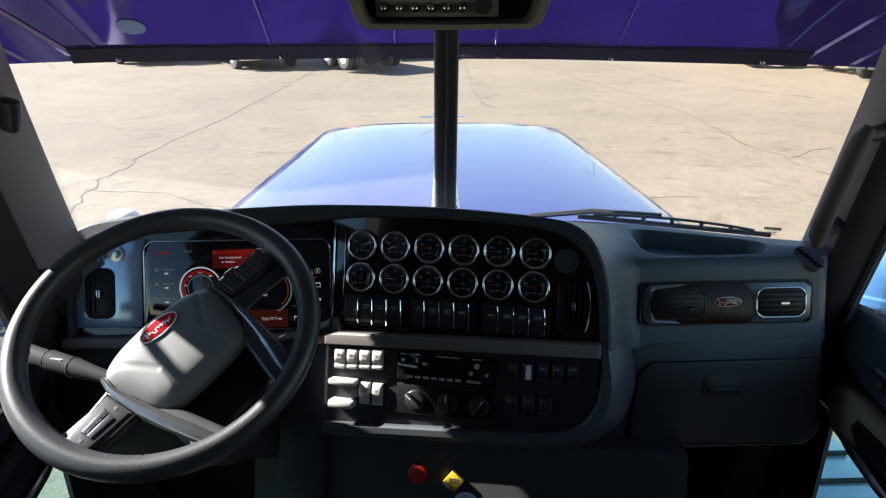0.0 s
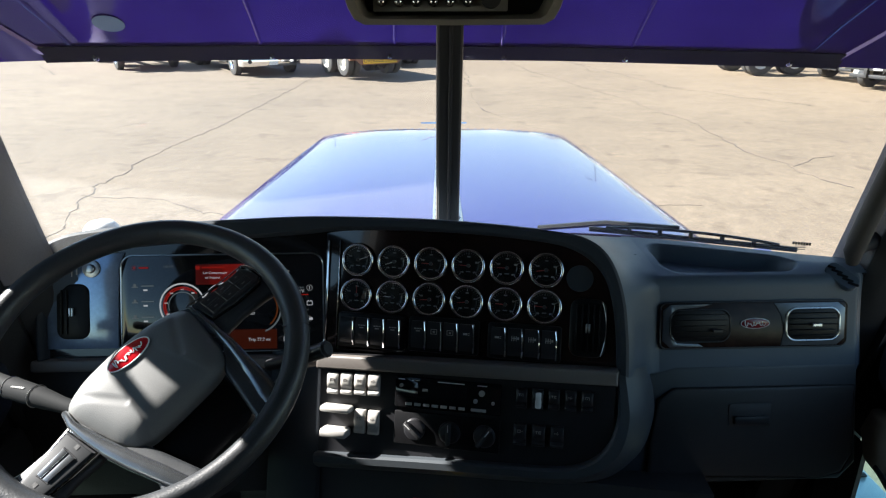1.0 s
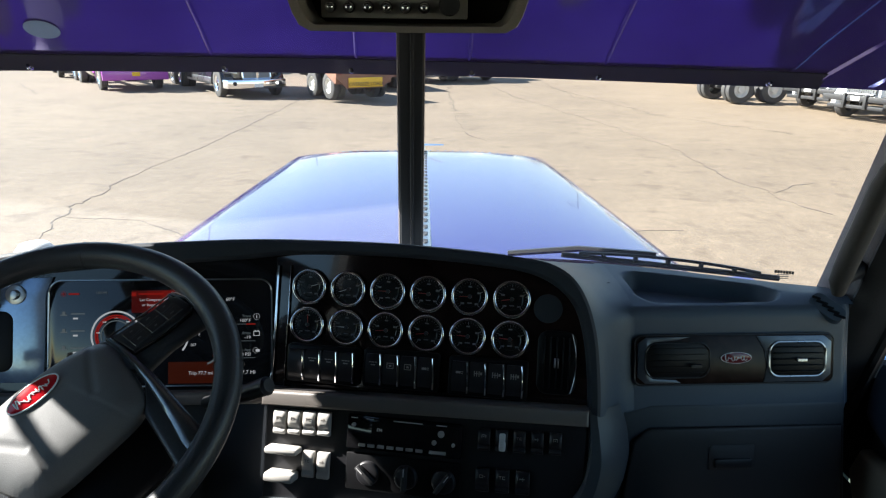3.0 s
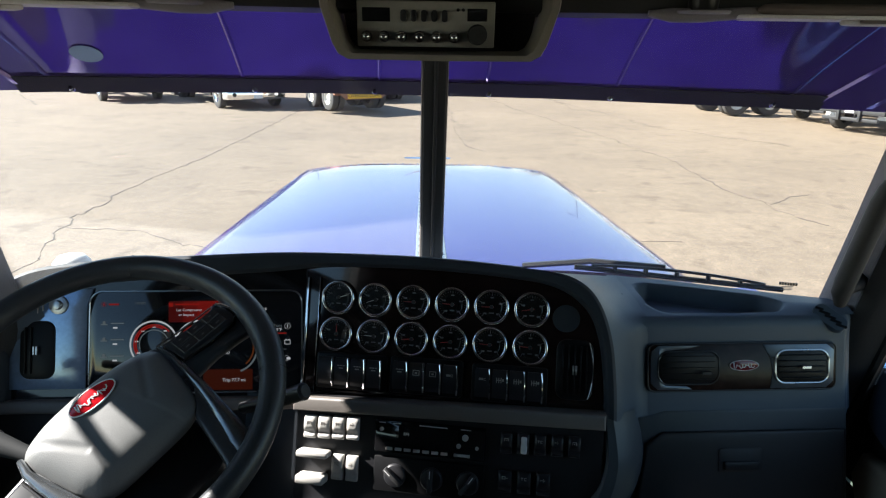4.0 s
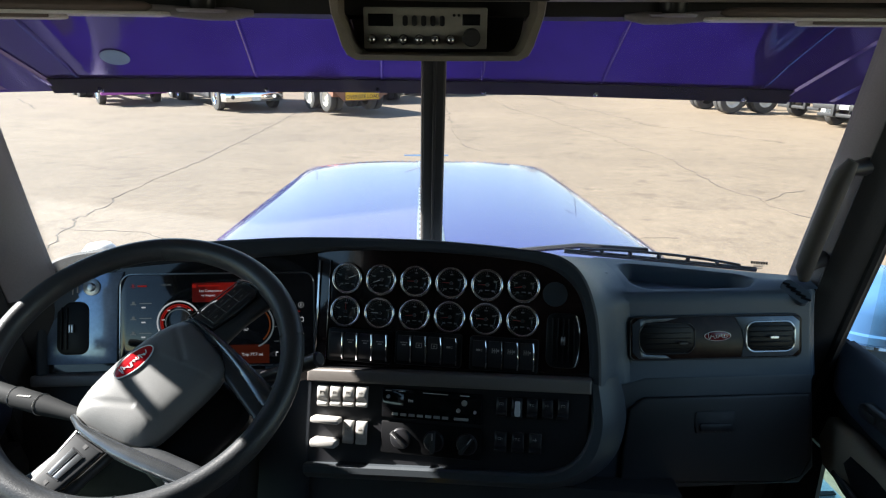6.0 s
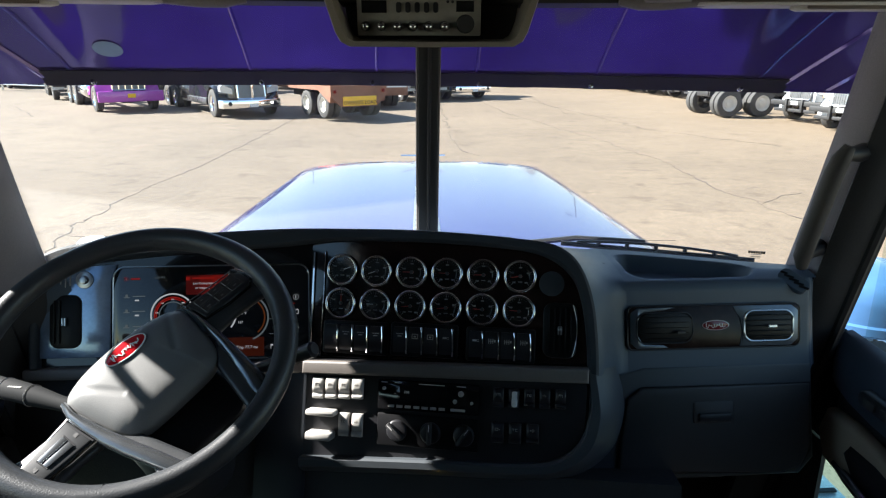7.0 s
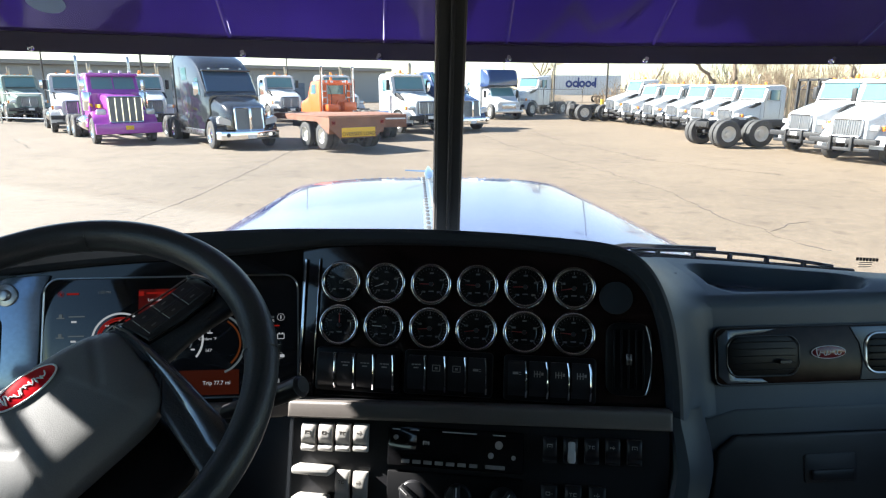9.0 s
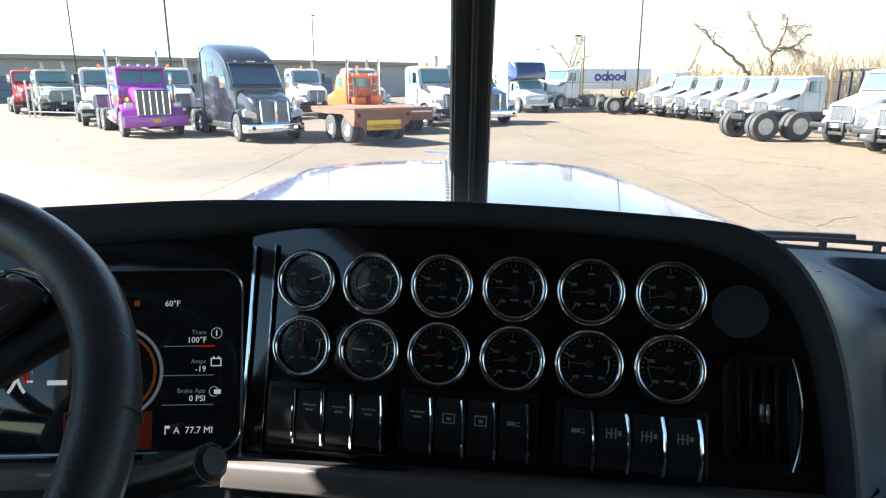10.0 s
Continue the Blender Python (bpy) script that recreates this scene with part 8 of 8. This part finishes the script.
def warehouse():
    """A long low grey metal building along the far side."""
    w = thing("warehouse", "long low grey metal warehouse with dark doors", "building", pose(-50, 74, gz(74)))
    p0, p1 = Vector((-120.0, 22.0, 0)), Vector((-1.5, 108.6, 0))
    d = (p1 - p0).normalized()
    n = Vector((-d.y, d.x, 0))
    L = (p1 - p0).length
    M = axes((p0.x, p0.y, -0.1), d, n, (0, 0, 1))
    m_wall = mat("grey_metal_siding", (0.30, 0.31, 0.31), 0.55, var=0.1, scale=0.3, grain=8, bump=0.1)
    b = bmesh.new()
    box(b, 0, L, 0, 25, -1.0, 5.45, 0, 1, M)
    part("wall", b, m_wall, w, "grey ribbed metal wall")
    b = bmesh.new()
    box(b, -0.6, L + 0.6, -0.9, 26, 5.45, 5.95, 0.04, 1, M)
    part("roof", b, mat("grey_roof_edge", (0.24, 0.235, 0.22), 0.6, bump=0.05), w, "flat grey roof edge")
    k = 4.0
    while k < L - 6:
        b = bmesh.new()
        box(b, k, k + 0.10, -0.05, 0, -0.6, 5.45, 0, 1, M)
        part("wall_rib", b, m_wall, w)
        k += 4.0
    m_door = mat("slate_blue_dock_door", (0.10, 0.14, 0.20), 0.5, bump=0.05)
    for k in (42, 52, 62, 74, 88, 102, 116, 128):
        b = bmesh.new()
        box(b, k, k + 4.0, -0.08, 0.0, -0.4, 3.6, 0.02, 1, M)
        dr = part("dock_door", b, m_door, w)
        for j in range(4):
            b = bmesh.new()
            box(b, k + 0.1, k + 3.9, -0.11, -0.08, 0.3 + 0.85 * j, 0.36 + 0.85 * j, 0, 1, M)
            part("door_seam", b, M_FRAME, dr)
    for k in (48, 69, 83):
        b = bmesh.new()
        box(b, k, k + 1.6, -0.06, 0.0, 1.4, 2.5, 0.02, 1, M)
        part("window", b, M_TGLASS, w)


warehouse()


def light_pole(x, y, h, arm=1.2, turn=0.0, r=0.09):
    p = thing("light_pole", "tall dark steel yard light pole", "lamp post", pose(x, y, gz(y)), group="yard light poles")
    b = bmesh.new()
    z = gz(y)
    tube(b, [(x, y, z), (x, y, z + h * 0.5), (x, y, z + h)], r, 8, [r, r * 0.8, r * 0.6])
    part("mast", b, mat("dark_bronze_steel", (0.05, 0.045, 0.04), 0.5, bump=0.05), p)
    c, s = math.cos(radians(turn)), math.sin(radians(turn))
    b = bmesh.new()
    tube(b, [(x, y, z + h - 0.1), (x + c * arm * 0.5, y + s * arm * 0.5, z + h - 0.02), (x + c * arm, y + s * arm, z + h)], 0.04, 6)
    part("arm", b, M_FRAME, p)
    b = bmesh.new()
    box(b, -0.35, 0.35, -0.16, 0.16, -0.08, 0.05, 0.03, 2, pose(x + c * arm, y + s * arm, z + h, 0, 0, turn))
    part("lamp_head", b, M_FRAME, p)
    b = bmesh.new()
    cyl(b, 0.28, z - 0.1, z + 0.5, off(x, y), 14, None, 0.02)
    part("footing", b, M_LAMP, p)


light_pole(-16.8, 46.0, 13.0, 1.2, 180)
light_pole(-34.3, 68.0, 15.0, 1.2, 0)
light_pole(14.9, 46.0, 8.3, 0.7, 180, 0.08)
light_pole(-13.0, 82.0, 9.9, 0.9, 90)
light_pole(18.9, 78.0, 7.2, 0.8, 180)
light_pole(15.6, 95.0, 6.5, 0.8, 0)
b = bmesh.new()
cyl(b, 0.11, gz(42.5) - 0.1, gz(42.5) + 1.35, off(13.5, 42.5), 16, None, 0.04)
solo("bollard", b, M_YELLOW, "yellow steel bollard at the fence corner", "bollard")


def fence(x0, x1, y, h=1.9):
    f = thing("chain_fence", "galvanised chain-link fence with bent post tops", "fence", pose(x0, y, gz(y)))
    z = gz(y)
    n = int((x1 - x0) / 2.6)
    for i in range(n + 1):
        x = x0 + (x1 - x0) * i / n
        b = bmesh.new()
        tube(b, [(x, y, z), (x, y, z + h), (x + 0.06, y - 0.12, z + h + 0.22), (x + 0.1, y - 0.3, z + h + 0.32)], 0.04, 6)
        part("post", b, M_GBAR, f)
    for zz in (0.15, h):
        b = bmesh.new()
        tube(b, [(x0, y, z + zz), (x1, y, z + zz)], 0.022, 6)
        part("rail", b, M_GBAR, f)
    b = bmesh.new()
    k = 0.0
    while k < (x1 - x0) + h:
        for sgn in (1, -1):
            a0, a1 = x0 + k - h, x0 + k
            lo, hi = max(a0, x0), min(a1, x1)
            if lo < hi:
                za, zb = (lo - a0), (hi - a0)
                if sgn < 0:
                    za, zb = h - za, h - zb
                v = [b.verts.new(p) for p in ((lo, y, z + za), (lo + 0.012, y, z + za), (hi + 0.012, y, z + zb), (hi, y, z + zb))]
                b.faces.new(v)
        k += 0.16
    part("wire_mesh", b, M_GBAR, f)["kind"] = "stuff"


fence(5.0, 13.6, 47.5)
fence(16.0, 60.0, 47.0)


def gate():
    g = thing("pipe_gate", "open galvanised pipe gate", "gate", pose(-23.4, 41.5, gz(41.5)))
    z = gz(41.5)
    a, c = Vector((-23.9, 41.4, z)), Vector((-19.8, 39.0, z))
    for p, h in ((a, 2.2), (a.lerp(c, 0.12), 2.0), (c, 1.7)):
        b = bmesh.new()
        tube(b, [p, p + Vector((0, 0, h))], 0.06, 8)
        part("post", b, M_GBAR, g)
    for h in (1.75, 0.35):
        b = bmesh.new()
        tube(b, [a + Vector((0, 0, h)), c + Vector((0, 0, h))], 0.04, 8)
        part("rail", b, M_GBAR, g)


gate()


def bare_tree(x, y, h, seed, lean=0.0, spread=1.0, thick=0.3, label="bare winter tree with many fine twigs"):
    """A leafless tree: tapered trunk, limbs, and a haze of twigs."""
    rnd = random.Random(seed)
    t = thing("bare_tree", label, "tree", pose(x, y, gz(y)), group="bare trees")
    z = gz(y)
    bark = M_BARK
    trunk, limbs, twigs = Sticks(), Sticks(), Sticks()

    def grow(bm, p, d, length, r, depth):
        pts, rad = [p], [r]
        for k in range(4):
            d = (d + Vector((rnd.uniform(-0.28, 0.28), rnd.uniform(-0.28, 0.28), rnd.uniform(-0.06, 0.2)))).normalized()
            p = p + d * length / 4
            pts.append(p)
            rad.append(max(0.008, r * (1 - 0.14 * (k + 1))))
        bm.add(pts, rad, 6 if depth < 2 else (4 if depth < 3 else 3))
        if depth >= 4:
            return
        for k in range((4, 4, 4, 5)[depth] if depth else 4):
            q = pts[rnd.choice((2, 3, 4))] if depth else pts[rnd.choice((2, 3, 4, 4))]
            nd = (d + Vector((rnd.uniform(-1, 1) * spread, rnd.uniform(-1, 1) * spread, rnd.uniform(-0.15, 0.8)))).normalized()
            grow(limbs if depth < 2 else twigs, q, nd, length * rnd.uniform(0.45, 0.72), rad[-1] * rnd.uniform(0.45, 0.7), depth + 1)

    grow(trunk, Vector((x, y, z - 0.2)), Vector((lean, 0, 1)).normalized(), h * 0.42, thick, 0)
    put("trunk", trunk.mesh("trunk", bark), t)
    put("limbs", limbs.mesh("limbs", bark), t)["kind"] = "stuff"
    put("twigs", twigs.mesh("twigs", M_TWIG), t)["kind"] = "stuff"


M_BARK = mat("grey_brown_bark", (0.21, 0.165, 0.125), 0.85, var=0.3, scale=3, grain=25, bump=0.5)
M_TWIG = mat("tan_twigs", (0.30, 0.225, 0.15), 0.85, var=0.3, scale=3, grain=25, bump=0.2)


def old_tree(label, y, limb_lines, seed, droop, twig_n):
    """A gnarled leafless tree: hand-laid limbs (x, z, radius) and a tangle of fine twigs along them."""
    rnd = random.Random(seed)
    x0 = limb_lines[0][0][0]
    t = thing("old_tree", label, "tree", pose(x0, y, gz(y)), group="bare trees")
    trunk, limbs, twigs = Sticks(), Sticks(), Sticks()
    for n, line in enumerate(limb_lines):
        pts, rad = [], []
        for i in range(len(line) - 1):
            (xa, za, ra), (xb, zb, rb) = line[i], line[i + 1]
            for k in range(4):
                f = k / 4
                w = 0.10 if i + k else 0.0
                pts.append(Vector((xa + (xb - xa) * f + rnd.uniform(-w, w), y + rnd.uniform(-w, w) + 0.5 * math.sin(n * 2.1) * (i + f) * (1 if n else 0), za + (zb - za) * f + rnd.uniform(-w, w))))
                rad.append(ra + (rb - ra) * f)
        (trunk if n == 0 else limbs).add(pts, [0.62 * r for r in rad], 7)
        for k in range(twig_n if n else twig_n // 4):
            q = pts[rnd.randrange(len(pts) // 3, len(pts))]
            d = Vector((rnd.uniform(-1, 1), rnd.uniform(-1, 1), rnd.uniform(-0.5, 1.0) - droop)).normalized()
            L = rnd.uniform(0.6, 1.9)
            line2 = [q]
            for j in range(4):
                d = (d + Vector((rnd.uniform(-0.5, 0.5), rnd.uniform(-0.4, 0.4), rnd.uniform(-0.3, 0.3) - 0.12 * droop))).normalized()
                q = q + d * L / 4
                line2.append(q)
            twigs.add(line2, [0.032, 0.024, 0.019, 0.014, 0.010], 3)
            for j in range(3):
                e = (d + Vector((rnd.uniform(-1, 1), rnd.uniform(-1, 1), rnd.uniform(-0.8, 0.6)))).normalized()
                c = line2[rnd.choice((1, 2, 3, 4))]
                twigs.add([c, c + e * L * 0.22, c + e * L * 0.4 + Vector((0, 0, -0.08 * droop))], [0.017, 0.012, 0.008], 3)
    put("trunk", trunk.mesh("trunk", M_BARK), t)
    put("limbs", limbs.mesh("limbs", M_BARK), t)["kind"] = "stuff"
    put("twigs", twigs.mesh("twigs", M_TWIG), t)["kind"] = "stuff"


old_tree("large gnarled bare tree with drooping twigs", 58.0, [
    [(30.6, 0.4, 0.45), (30.5, 2.8, 0.36), (30.4, 4.1, 0.30), (30.2, 5.1, 0.24)],
    [(30.2, 5.1, 0.20), (29.5, 6.0, 0.16), (29.0, 7.4, 0.12), (28.7, 8.4, 0.08), (28.8, 9.0, 0.04)],
    [(30.3, 5.0, 0.20), (30.9, 5.8, 0.16), (31.0, 6.9, 0.13), (30.6, 7.8, 0.09), (29.6, 8.3, 0.04)],
    [(30.4, 4.7, 0.20), (31.0, 5.3, 0.17), (32.3, 5.5, 0.14), (33.3, 6.4, 0.10), (34.2, 6.7, 0.04)],
    [(30.8, 5.1, 0.15), (32.1, 5.4, 0.12), (33.2, 5.3, 0.10), (34.1, 4.8, 0.05)],
    [(31.0, 6.9, 0.10), (32.0, 7.2, 0.07), (33.0, 7.0, 0.04)]], 4, 0.55, 46)
old_tree("leaning bare tree with a broken crown", 58.0, [
    [(29.6, 0.4, 0.34), (28.5, 3.3, 0.27), (27.8, 4.0, 0.24), (26.7, 4.8, 0.20), (25.3, 5.8, 0.16), (24.5, 6.7, 0.11), (23.3, 7.3, 0.05)],
    [(24.7, 6.5, 0.08), (24.2, 6.9, 0.06), (23.8, 7.4, 0.03)],
    [(25.3, 5.8, 0.07), (25.0, 6.6, 0.05), (25.3, 7.0, 0.03)]], 9, 0.1, 14)
bare_tree(38.5, 55.0, 9.0, 12, 0.5, 0.9, 0.22)
old_tree("bare tree with upswept forked limbs", 82.0, [
    [(18.6, 0.4, 0.34), (18.4, 3.0, 0.28), (18.1, 4.6, 0.22)],
    [(18.2, 4.2, 0.16), (17.4, 5.4, 0.12), (16.6, 6.4, 0.08), (16.2, 7.1, 0.04)],
    [(18.1, 4.6, 0.15), (18.3, 6.0, 0.11), (18.7, 7.2, 0.07), (18.6, 8.0, 0.04)],
    [(18.3, 4.4, 0.14), (19.0, 5.9, 0.11), (19.6, 7.4, 0.07), (19.9, 8.0, 0.04)],
    [(18.4, 4.0, 0.12), (19.3, 4.9, 0.09), (20.2, 5.6, 0.05), (21.0, 5.9, 0.03)]], 7, -0.1, 34)
bare_tree(25.5, 66.0, 9.0, 15, 0.1, 1.0, 0.2)
bare_tree(44.0, 60.0, 10.0, 21, -0.2, 1.0, 0.25)


def brush(x0, x1, y0, y1, h, n, seed, m, name="brush"):
    """A belt of leafless scrub: many thin forked stems."""
    rnd = random.Random(seed)
    b = Sticks()
    for i in range(n):
        x = x0 + (x1 - x0) * rnd.random()
        y = y0 + (y1 - y0) * rnd.random()
        base = Vector((x, y, gz(y)))
        hh = h * rnd.uniform(0.45, 1.0) * (0.75 + 0.35 * math.sin(x * 0.35) * math.cos(x * 0.13 + 1))
        for k in range(5):
            d = Vector((rnd.uniform(-0.5, 0.5), rnd.uniform(-0.3, 0.3), 1)).normalized()
            p = base
            pts = [p]
            for s in range(3):
                d = (d + Vector((rnd.uniform(-0.35, 0.35), rnd.uniform(-0.35, 0.35), 0.05))).normalized()
                p = p + d * hh / 3
                pts.append(p)
            b.add(pts, [0.05, 0.035, 0.022, 0.01])
            for s in range(4):
                q = pts[rnd.choice((1, 2, 3))]
                e = (d + Vector((rnd.uniform(-0.9, 0.9), rnd.uniform(-0.6, 0.6), rnd.uniform(-0.2, 0.6)))).normalized()
                b.add([q, q + e * hh * 0.16, q + e * hh * 0.30 + Vector((0, 0, rnd.uniform(-0.1, 0.15)))], [0.02, 0.014, 0.007])
    tagged(new(name, b.mesh(name, m)), "belt of tan leafless scrub behind the fence", "shrubs", "", "stuff")


brush(20.8, 62.0, 57.0, 70.0, 5.2, 340, 31, M_TWIG)
brush(2.0, 24.0, 86.0, 94.0, 2.3, 130, 32, M_TWIG)
brush(30.0, 62.0, 72.0, 78.0, 6.0, 90, 33, mat("dark_evergreen_scrub", (0.06, 0.065, 0.04), 0.85, var=0.3, bump=0.2))
